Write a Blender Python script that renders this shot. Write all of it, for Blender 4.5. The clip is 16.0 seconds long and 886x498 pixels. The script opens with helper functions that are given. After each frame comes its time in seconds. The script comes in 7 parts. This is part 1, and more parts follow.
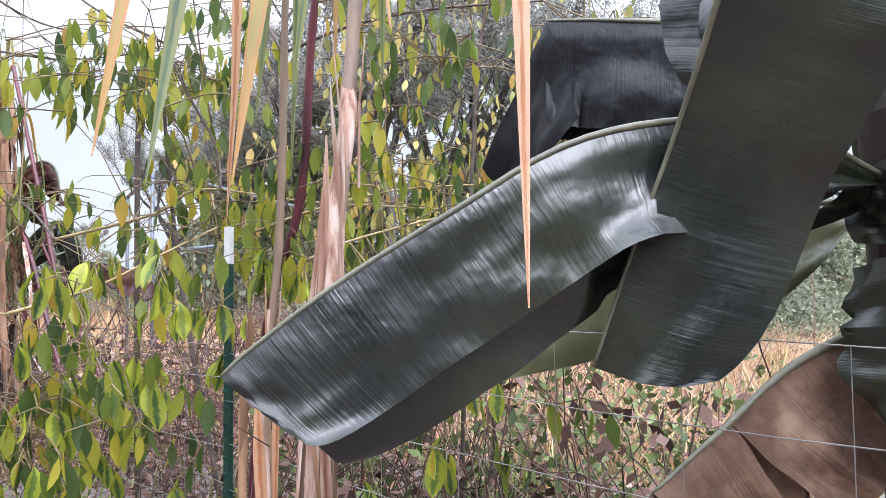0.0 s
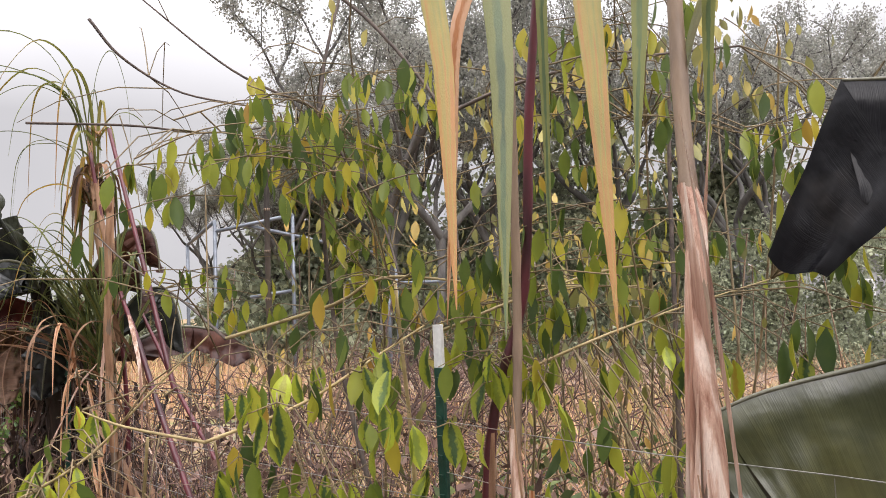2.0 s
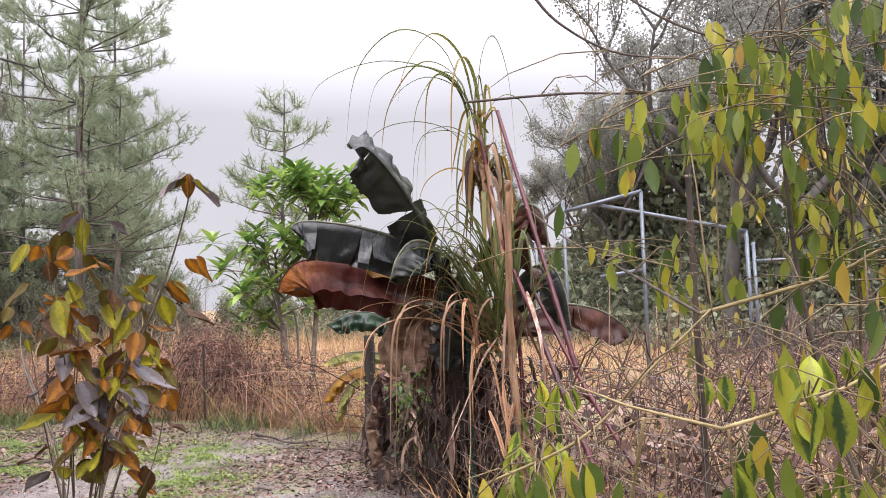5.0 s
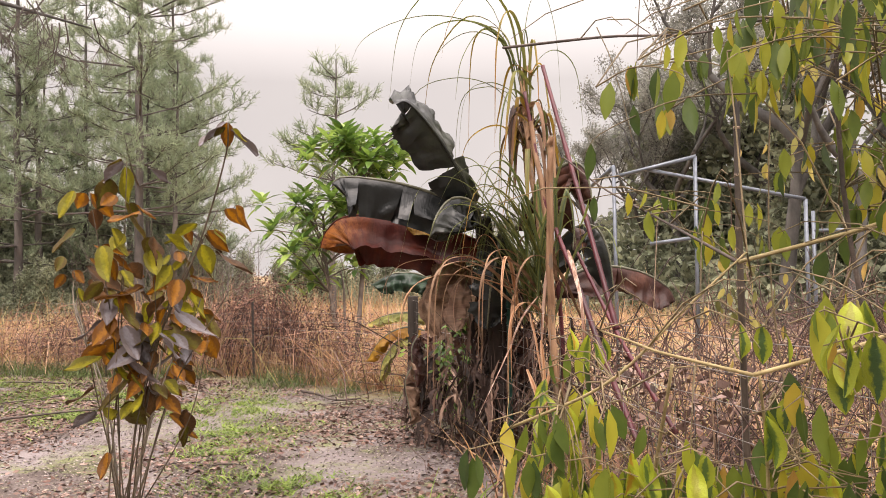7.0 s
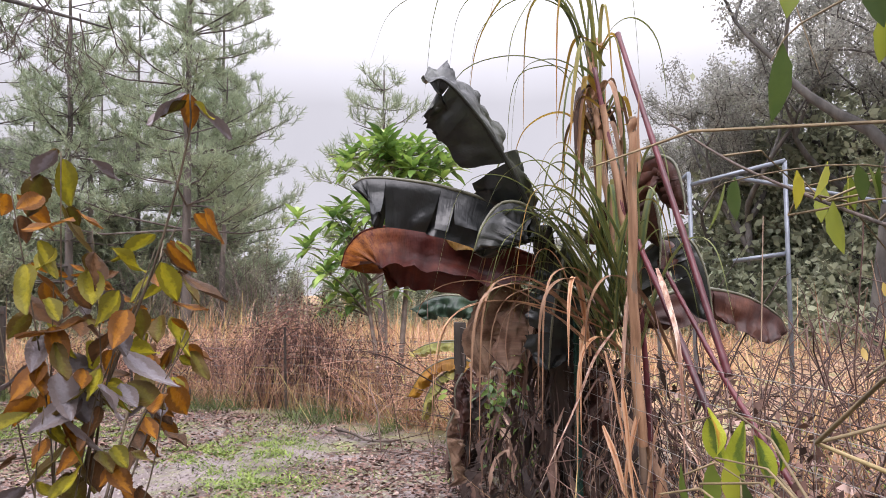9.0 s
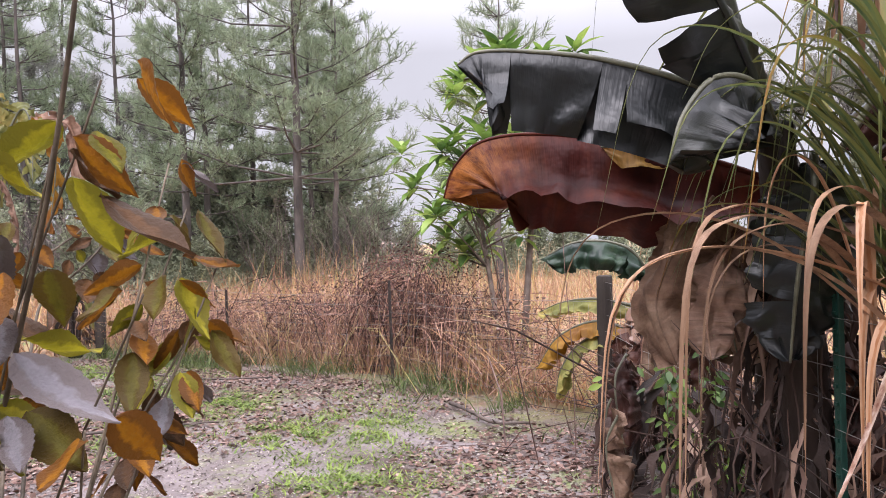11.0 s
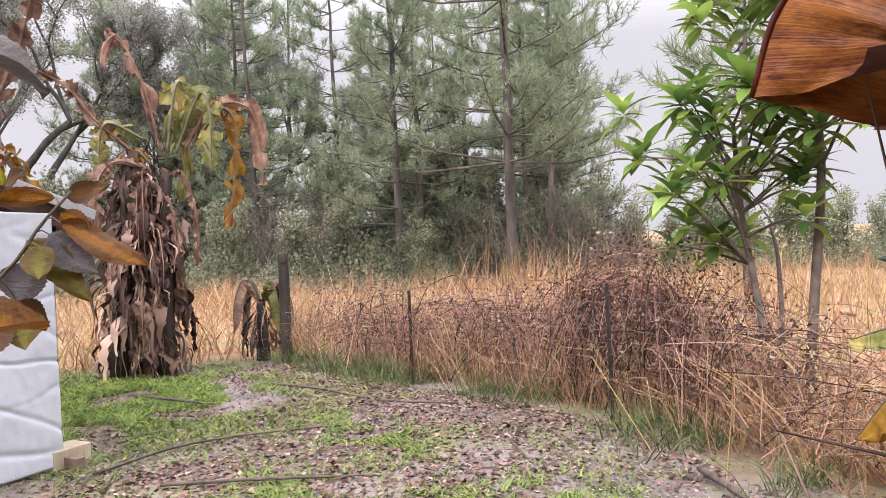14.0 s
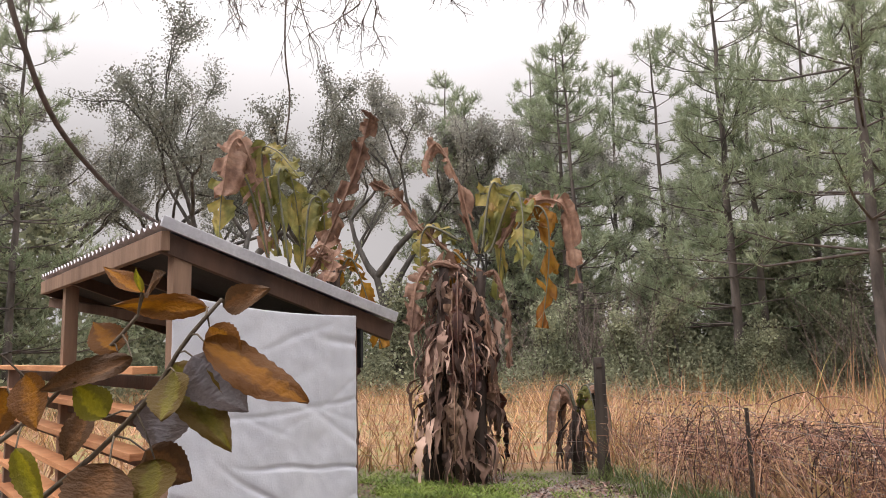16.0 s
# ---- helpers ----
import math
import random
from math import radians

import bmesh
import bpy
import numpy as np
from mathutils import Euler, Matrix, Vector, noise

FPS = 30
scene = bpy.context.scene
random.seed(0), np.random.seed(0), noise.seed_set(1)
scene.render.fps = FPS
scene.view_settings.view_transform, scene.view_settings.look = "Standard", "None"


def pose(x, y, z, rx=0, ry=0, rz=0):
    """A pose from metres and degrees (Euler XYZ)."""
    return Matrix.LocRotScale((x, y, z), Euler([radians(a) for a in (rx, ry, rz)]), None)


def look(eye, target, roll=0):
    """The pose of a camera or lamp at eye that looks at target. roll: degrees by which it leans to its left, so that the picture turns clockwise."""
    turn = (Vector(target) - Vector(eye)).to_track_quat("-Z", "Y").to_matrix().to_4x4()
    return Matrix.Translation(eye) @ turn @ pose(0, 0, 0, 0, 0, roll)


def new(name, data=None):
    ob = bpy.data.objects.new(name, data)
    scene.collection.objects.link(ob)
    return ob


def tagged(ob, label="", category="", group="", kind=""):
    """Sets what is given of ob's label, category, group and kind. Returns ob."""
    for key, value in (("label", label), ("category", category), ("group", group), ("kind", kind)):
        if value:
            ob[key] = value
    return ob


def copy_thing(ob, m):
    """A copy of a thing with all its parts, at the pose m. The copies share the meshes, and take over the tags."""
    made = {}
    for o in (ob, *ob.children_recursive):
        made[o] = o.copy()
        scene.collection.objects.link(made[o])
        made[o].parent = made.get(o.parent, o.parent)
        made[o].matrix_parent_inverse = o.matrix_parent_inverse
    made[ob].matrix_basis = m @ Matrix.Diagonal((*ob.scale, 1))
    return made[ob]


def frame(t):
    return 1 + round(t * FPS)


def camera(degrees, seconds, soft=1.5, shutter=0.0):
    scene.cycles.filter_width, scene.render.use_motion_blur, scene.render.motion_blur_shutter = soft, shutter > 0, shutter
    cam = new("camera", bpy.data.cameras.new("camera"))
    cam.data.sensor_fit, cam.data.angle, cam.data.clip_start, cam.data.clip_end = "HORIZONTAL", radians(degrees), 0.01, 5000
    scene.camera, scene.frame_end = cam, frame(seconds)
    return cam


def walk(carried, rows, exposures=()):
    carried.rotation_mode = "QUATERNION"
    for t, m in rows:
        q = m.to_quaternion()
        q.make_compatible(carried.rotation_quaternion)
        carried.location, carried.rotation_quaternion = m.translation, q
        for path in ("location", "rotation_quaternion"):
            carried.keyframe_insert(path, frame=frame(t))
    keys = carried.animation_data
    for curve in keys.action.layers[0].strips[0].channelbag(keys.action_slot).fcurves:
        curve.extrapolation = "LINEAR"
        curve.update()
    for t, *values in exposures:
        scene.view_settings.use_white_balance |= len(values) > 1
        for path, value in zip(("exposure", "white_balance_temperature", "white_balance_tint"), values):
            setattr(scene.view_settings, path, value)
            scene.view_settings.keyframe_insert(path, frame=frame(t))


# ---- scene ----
cam = camera(62.1, 16.0, 0.9)
PATH = [
    (0, (-0.04, 1.214, 1.294), (-0.235, 3.202, 1.382), -0.6),
    (0.5, (-0.286, 1.244, 1.446), (-0.538, 3.226, 1.526), -2.0),
    (1, (-0.459, 1.252, 1.455), (-0.709, 3.23, 1.606), -2.8),
    (1.5, (-0.646, 1.31, 1.462), (-0.855, 3.289, 1.667), -3.0),
    (2, (-0.753, 1.474, 1.555), (-1.006, 3.452, 1.712), -2.5),
    (2.5, (-0.927, 1.465, 1.542), (-1.189, 3.439, 1.72), -1.4),
    (3, (-1.128, 1.398, 1.546), (-1.431, 3.37, 1.696), -1.1),
    (3.5, (-1.264, 1.436, 1.543), (-1.755, 3.37, 1.673), -1.8),
    (4, (-1.327, 1.501, 1.553), (-2.0, 3.38, 1.684), -2.0),
    (4.5, (-1.328, 1.53, 1.548), (-2.185, 3.332, 1.684), -2.1),
    (5, (-1.326, 1.531, 1.546), (-2.365, 3.234, 1.688), -2.1),
    (5.2, (-1.327, 1.527, 1.547), (-2.432, 3.188, 1.692), -2.1),
    (7.3, (-1.287, 1.662, 1.437), (-2.444, 3.293, 1.488), -1.0),
    (7.5, (-1.353, 1.766, 1.427), (-2.427, 3.453, 1.456), -0.6),
    (8, (-1.498, 1.974, 1.466), (-2.451, 3.732, 1.502), -0.7),
    (8.5, (-1.688, 2.248, 1.46), (-2.778, 3.923, 1.549), -0.6),
    (9, (-1.893, 2.521, 1.491), (-3.169, 4.056, 1.609), -1.0),
    (9.5, (-2.192, 2.768, 1.475), (-3.525, 4.259, 1.526), -1.5),
    (10, (-2.465, 3.032, 1.469), (-3.878, 4.447, 1.475), -1.7),
    (10.2, (-2.588, 3.16, 1.484), (-4.051, 4.525, 1.483), -2.0),
    (12.3, (-3.676, 4.151, 1.468), (-5.201, 5.445, 1.443), -1.8),
    (12.5, (-3.81, 4.23, 1.486), (-5.336, 5.522, 1.453), -2.1),
    (13, (-4.04, 4.419, 1.479), (-5.587, 5.686, 1.427), -2.7),
    (13.5, (-4.285, 4.688, 1.485), (-5.992, 5.729, 1.448), -1.8),
    (14, (-4.524, 4.8, 1.491), (-6.351, 5.613, 1.466), -2.4),
    (14.5, (-4.791, 4.938, 1.57), (-6.713, 5.484, 1.617), -4.3),
    (15, (-5.106, 5.022, 1.516), (-7.086, 5.263, 1.676), -4.1),
    (15.5, (-5.148, 5.115, 1.532), (-7.133, 5.158, 1.772), -2.5),
    (16, (-5.166, 5.128, 1.544), (-7.147, 5.089, 1.813), -1.4),
]
walk(cam, [(t, look(eye, at, roll)) for t, eye, at, roll in PATH], [(0, 0.8, 5750, 16), (1.5, 0.36, 6650, 16), (3.0, 0.24, 6500, 17), (5.0, 0.42, 6400, 19), (7.4, 0.42, 7400, 20), (8.2, 0.46, 6500, 19), (9.5, 0.36, 6350, 22), (12.5, 0.55, 6150, 22), (14.5, 0.48, 6650, 19), (16, 0.02, 6950, 18)])


# ---- light ----
world = bpy.data.worlds.new("overcast")
scene.world = world
world.use_nodes = True
wn, wl = world.node_tree.nodes, world.node_tree.links
wn.clear()
SUN_UP, SUN_ROUND = 48, 150
sky = wn.new("ShaderNodeTexSky")
sky.sky_type, sky.sun_disc = "NISHITA", False
sky.sun_elevation, sky.sun_rotation = radians(SUN_UP), radians(SUN_ROUND)
sky.air_density, sky.dust_density = 1.0, 4.0
veil = wn.new("ShaderNodeHueSaturation")
veil.inputs["Saturation"].default_value = 0.08
cloud = wn.new("ShaderNodeTexNoise")
cloud.inputs["Scale"].default_value, cloud.inputs["Detail"].default_value = 2.2, 5
cloud_ramp = wn.new("ShaderNodeValToRGB")
cloud_ramp.color_ramp.elements[0].position, cloud_ramp.color_ramp.elements[1].position = 0.3, 0.72
cloud_ramp.color_ramp.elements[0].color, cloud_ramp.color_ramp.elements[1].color = (7.2, 7.45, 7.75, 1), (9.0, 9.25, 9.5, 1)
layer = wn.new("ShaderNodeMix")
layer.data_type = "RGBA"
layer.inputs["Factor"].default_value = 0.85
back = wn.new("ShaderNodeBackground")
back.inputs["Strength"].default_value = 0.12
wout = wn.new("ShaderNodeOutputWorld")
wl.new(sky.outputs["Color"], veil.inputs["Color"])
wl.new(cloud.outputs["Fac"], cloud_ramp.inputs["Fac"])
wl.new(veil.outputs["Color"], layer.inputs["A"])
wl.new(cloud_ramp.outputs["Color"], layer.inputs["B"])
# an overcast dome is brighter overhead than at the horizon
dome = wn.new("ShaderNodeTexCoord")
split = wn.new("ShaderNodeSeparateXYZ")
rise = wn.new("ShaderNodeMapRange")
rise.inputs["From Min"].default_value, rise.inputs["From Max"].default_value = 0.25, 1.0
rise.inputs["To Min"].default_value, rise.inputs["To Max"].default_value = 0.6, 3.8
shine = wn.new("ShaderNodeVectorMath")
shine.operation = "SCALE"
wl.new(dome.outputs["Generated"], split.inputs[0])
wl.new(split.outputs["Z"], rise.inputs["Value"])
wl.new(layer.outputs["Result"], shine.inputs[0])
wl.new(rise.outputs["Result"], shine.inputs["Scale"])
wl.new(shine.outputs["Vector"], back.inputs["Color"])
wl.new(back.outputs["Background"], wout.inputs["Surface"])

sun = new("sun", bpy.data.lights.new("sun", "SUN"))
sun.data.energy, sun.data.angle, sun.data.color = 1.5, radians(30), (1.0, 0.98, 0.95)
sun.rotation_euler = (radians(90 - SUN_UP), 0, radians(180 - SUN_ROUND))

# ---- materials ----


def link_ramp(nt, source, stops):
    ramp = nt.nodes.new("ShaderNodeValToRGB")
    els = ramp.color_ramp.elements
    while len(els) < len(stops):
        els.new(0.5)
    for el, (p, c) in zip(els, stops):
        el.position, el.color = p, (*c, 1)
    nt.links.new(source, ramp.inputs["Fac"])
    return ramp.outputs["Color"]


def mixed(nt, fac, a, b, kind="MIX"):
    m = nt.nodes.new("ShaderNodeMix")
    m.data_type, m.blend_type = "RGBA", kind
    for key, v in (("Factor", fac), ("A", a), ("B", b)):
        if isinstance(v, (int, float)):
            m.inputs[key].default_value = v
        elif isinstance(v, tuple):
            m.inputs[key].default_value = (*v, 1)
        else:
            nt.links.new(v, m.inputs[key])
    return m.outputs["Result"]


def noise_of(nt, scale, detail=5, coords="Object", stretch=(1, 1, 1), rough=0.55):
    tc = nt.nodes.new("ShaderNodeTexCoord")
    mp = nt.nodes.new("ShaderNodeMapping")
    mp.inputs["Scale"].default_value = stretch
    nz = nt.nodes.new("ShaderNodeTexNoise")
    nz.inputs["Scale"].default_value, nz.inputs["Detail"].default_value, nz.inputs["Roughness"].default_value = scale, detail, rough
    nt.links.new(tc.outputs[coords], mp.inputs["Vector"])
    nt.links.new(mp.outputs["Vector"], nz.inputs["Vector"])
    return nz.outputs["Fac"]


def bump_of(nt, height, strength, distance=0.01):
    b = nt.nodes.new("ShaderNodeBump")
    b.inputs["Strength"].default_value, b.inputs["Distance"].default_value = strength, distance
    nt.links.new(height, b.inputs["Height"])
    return b.outputs["Normal"]


def surface(name, stops, scale=6.0, rough=0.7, bump=0.3, bump_scale=40.0, metallic=0.0, vary=0.0, island=False, thin=0.0,
            stretch=(1, 1, 1), spec=0.5, sheet=None, coat=0.0, fine=None, margin=None, tipward=None):
    """A procedural surface: a colour ramp over two scales of noise, shade that varies by island or object, relief, and light through thin leaves."""
    m = bpy.data.materials.new(name)
    m.use_nodes = True
    nt = m.node_tree
    p = nt.nodes["Principled BSDF"]
    big = noise_of(nt, scale, 6, stretch=stretch)
    colour = link_ramp(nt, big, stops)
    small = noise_of(nt, fine or scale * 9, 3, stretch=stretch)
    colour = mixed(nt, 0.35, colour, link_ramp(nt, small, [(0.3, (0.55, 0.55, 0.55)), (0.7, (1.0, 1.0, 1.0))]), "MULTIPLY")
    if sheet:
        pick = nt.nodes.new("ShaderNodeNewGeometry").outputs["Random Per Island"] if island else nt.nodes.new("ShaderNodeObjectInfo").outputs["Random"]
        colour = mixed(nt, 0.75, colour, link_ramp(nt, pick, sheet))
    if tipward:
        tc = nt.nodes.new("ShaderNodeTexCoord")
        sep = nt.nodes.new("ShaderNodeSeparateXYZ")
        nt.links.new(tc.outputs["UV"], sep.inputs[0])
        far_out = nt.nodes.new("ShaderNodeMath")
        far_out.operation = "MULTIPLY_ADD"
        nt.links.new(sep.outputs["Y"], far_out.inputs[0])
        far_out.inputs[1].default_value = 0.085
        nt.links.new(noise_of(nt, 1.0, 4, coords="UV", stretch=(2, 0.6, 1)), far_out.inputs[2])
        colour = mixed(nt, 0.7, colour, link_ramp(nt, far_out.outputs[0], tipward))
    if margin:
        # the blade's edge has a colour of its own, with an uneven border
        tc = nt.nodes.new("ShaderNodeTexCoord")
        sep = nt.nodes.new("ShaderNodeSeparateXYZ")
        nt.links.new(tc.outputs["UV"], sep.inputs[0])
        out = nt.nodes.new("ShaderNodeMath")
        out.operation = "ABSOLUTE"
        nt.links.new(sep.outputs["X"], out.inputs[0])
        wob = nt.nodes.new("ShaderNodeMath")
        wob.operation = "MULTIPLY_ADD"
        nt.links.new(noise_of(nt, 1.0, 3, coords="UV", stretch=(1.5, 3, 1)), wob.inputs[0])
        wob.inputs[1].default_value = 1.1
        nt.links.new(out.outputs[0], wob.inputs[2])
        colour = mixed(nt, link_ramp(nt, wob.outputs[0], [(0.78, (0, 0, 0)), (1.28, (0.9, 0.9, 0.9))]), colour, margin)
    if vary:
        pick = nt.nodes.new("ShaderNodeNewGeometry").outputs["Random Per Island"] if island else nt.nodes.new("ShaderNodeObjectInfo").outputs["Random"]
        h = nt.nodes.new("ShaderNodeHueSaturation")
        rng = nt.nodes.new("ShaderNodeMapRange")
        rng.inputs["To Min"].default_value, rng.inputs["To Max"].default_value = 1 - vary, 1 + vary
        nt.links.new(pick, rng.inputs["Value"])
        nt.links.new(rng.outputs["Result"], h.inputs["Value"])
        nt.links.new(colour, h.inputs["Color"])
        colour = h.outputs["Color"]
    nt.links.new(colour, p.inputs["Base Color"])
    p.inputs["Roughness"].default_value, p.inputs["Metallic"].default_value = rough, metallic
    p.inputs["Specular IOR Level"].default_value = spec
    p.inputs["Coat Weight"].default_value = coat
    if bump:
        nt.links.new(bump_of(nt, noise_of(nt, bump_scale, 4, stretch=stretch), bump), p.inputs["Normal"])
    if thin:
        t = nt.nodes.new("ShaderNodeBsdfTranslucent")
        nt.links.new(colour, t.inputs["Color"])
        mx = nt.nodes.new("ShaderNodeMixShader")
        mx.inputs["Fac"].default_value = thin
        nt.links.new(p.outputs["BSDF"], mx.inputs[1])
        nt.links.new(t.outputs["BSDF"], mx.inputs[2])
        nt.links.new(mx.outputs["Shader"], nt.nodes["Material Output"].inputs["Surface"])
    return m


M_litter = surface("leaf_litter", [(0.3, (0.08, 0.045, 0.035)), (0.7, (0.2, 0.12, 0.09))], 9, 0.85, 0.2, 60, vary=0.45, island=True,
                   sheet=[(0.0, (0.06, 0.03, 0.023)), (0.35, (0.14, 0.075, 0.055)), (0.65, (0.24, 0.15, 0.12)), (0.85, (0.1, 0.045, 0.035)), (1.0, (0.36, 0.26, 0.22))])
M_crumb = surface("soil_crumbs", [(0.3, (0.1, 0.075, 0.065)), (0.7, (0.3, 0.26, 0.25))], 9, 0.9, 0, vary=0.5, island=True,
                  sheet=[(0.0, (0.07, 0.05, 0.042)), (0.4, (0.2, 0.15, 0.13)), (0.75, (0.36, 0.3, 0.29)), (1.0, (0.14, 0.15, 0.05))])
M_weed = surface("ground_weeds", [(0.3, (0.08, 0.14, 0.022)), (0.7, (0.26, 0.34, 0.06))], 5, 0.6, 0, vary=0.35, island=True, thin=0.15)
M_weeddull = surface("dull_green_weeds", [(0.3, (0.055, 0.085, 0.025)), (0.7, (0.16, 0.2, 0.06))], 5, 0.65, 0, vary=0.4, island=True, thin=0.12)
M_drygrass = surface("dry_grass", [(0.3, (0.46, 0.24, 0.1)), (0.7, (0.7, 0.44, 0.22))], 0.25, 0.75, 0, vary=0.55, island=True, thin=0.12,
                     sheet=[(0.0, (0.5, 0.26, 0.14)), (0.22, (0.56, 0.29, 0.21)), (0.4, (0.4, 0.3, 0.14)), (0.55, (0.3, 0.13, 0.08)), (0.75, (0.55, 0.37, 0.27)), (0.88, (0.24, 0.27, 0.09)), (1.0, (0.46, 0.22, 0.12))])
M_twig = surface("dead_vine_twigs", [(0.3, (0.055, 0.022, 0.022)), (0.7, (0.25, 0.12, 0.1))], 4, 0.85, 0.2, 80, vary=0.8, island=True,
                 sheet=[(0.0, (0.05, 0.022, 0.02)), (0.4, (0.16, 0.075, 0.058)), (0.75, (0.28, 0.15, 0.115)), (1.0, (0.42, 0.26, 0.18))])
M_straw = surface("straw_stems", [(0.3, (0.18, 0.11, 0.07)), (0.7, (0.38, 0.25, 0.16))], 4, 0.7, 0.1, 80, vary=0.35, island=True)
M_twigpale = surface("pale_twig_bark", [(0.3, (0.27, 0.2, 0.08)), (0.7, (0.45, 0.35, 0.18))], 14, 0.7, 0.3, 120, vary=0.2)
M_twigmid = surface("brown_twig_bark", [(0.3, (0.09, 0.065, 0.03)), (0.7, (0.26, 0.19, 0.1))], 14, 0.7, 0.3, 120, vary=0.3, island=True)
M_twigdark = surface("dark_twig_bark", [(0.3, (0.05, 0.04, 0.035)), (0.7, (0.15, 0.11, 0.09))], 14, 0.8, 0.3, 120)
M_vineleaf = surface("drooping_leaf", [(0.3, (0.07, 0.13, 0.03)), (0.7, (0.16, 0.22, 0.035))], 22, 0.42, 0.25, 160, vary=0.3, thin=0.25, margin=(0.32, 0.36, 0.03),
                     sheet=[(0.0, (0.025, 0.07, 0.03)), (0.35, (0.05, 0.105, 0.03)), (0.65, (0.11, 0.17, 0.03)), (0.85, (0.22, 0.25, 0.03)), (0.95, (0.36, 0.28, 0.02)), (1.0, (0.4, 0.18, 0.02))])
M_vineleaf_far = surface("drooping_leaf_far", [(0.3, (0.09, 0.14, 0.03)), (0.7, (0.2, 0.24, 0.04))], 22, 0.45, 0, vary=0.25, island=True, thin=0.45,
                         sheet=[(0.0, (0.035, 0.075, 0.028)), (0.25, (0.085, 0.14, 0.028)), (0.5, (0.2, 0.245, 0.03)), (0.75, (0.37, 0.37, 0.035)), (0.94, (0.44, 0.33, 0.03)), (1.0, (0.36, 0.17, 0.04))])
M_vineleaf_back = surface("withering_pale_leaf", [(0.3, (0.2, 0.18, 0.06)), (0.7, (0.4, 0.34, 0.11))], 22, 0.5, 0, vary=0.3, island=True, thin=0.25,
                          sheet=[(0.0, (0.1, 0.12, 0.04)), (0.35, (0.27, 0.26, 0.07)), (0.7, (0.44, 0.36, 0.09)), (1.0, (0.42, 0.24, 0.06))])
def shrub_skin(name, a, b, edge, thin=0.3):
    return surface(name, [(0.32, a), (0.68, b)], 16, 0.5, 0.5, 140, vary=0.25, thin=thin, spec=0.25, margin=edge)


M_shrub_orange = shrub_skin("rust_orange_shrub_leaf", (0.2, 0.065, 0.006), (0.36, 0.15, 0.008), (0.13, 0.05, 0.01), 0.35)
M_shrub_brown = shrub_skin("brown_shrub_leaf", (0.06, 0.028, 0.012), (0.16, 0.075, 0.028), (0.07, 0.035, 0.015), 0.25)
M_shrub_olive = shrub_skin("olive_shrub_leaf", (0.06, 0.05, 0.01), (0.15, 0.125, 0.015), (0.09, 0.055, 0.012), 0.3)
M_shrub_grey = shrub_skin("purple_grey_shrub_leaf", (0.13, 0.115, 0.125), (0.22, 0.2, 0.215), (0.12, 0.095, 0.09), 0.12)
M_shrub_yellow = shrub_skin("yellow_green_shrub_leaf", (0.15, 0.16, 0.015), (0.42, 0.36, 0.02), (0.16, 0.14, 0.015), 0.4)


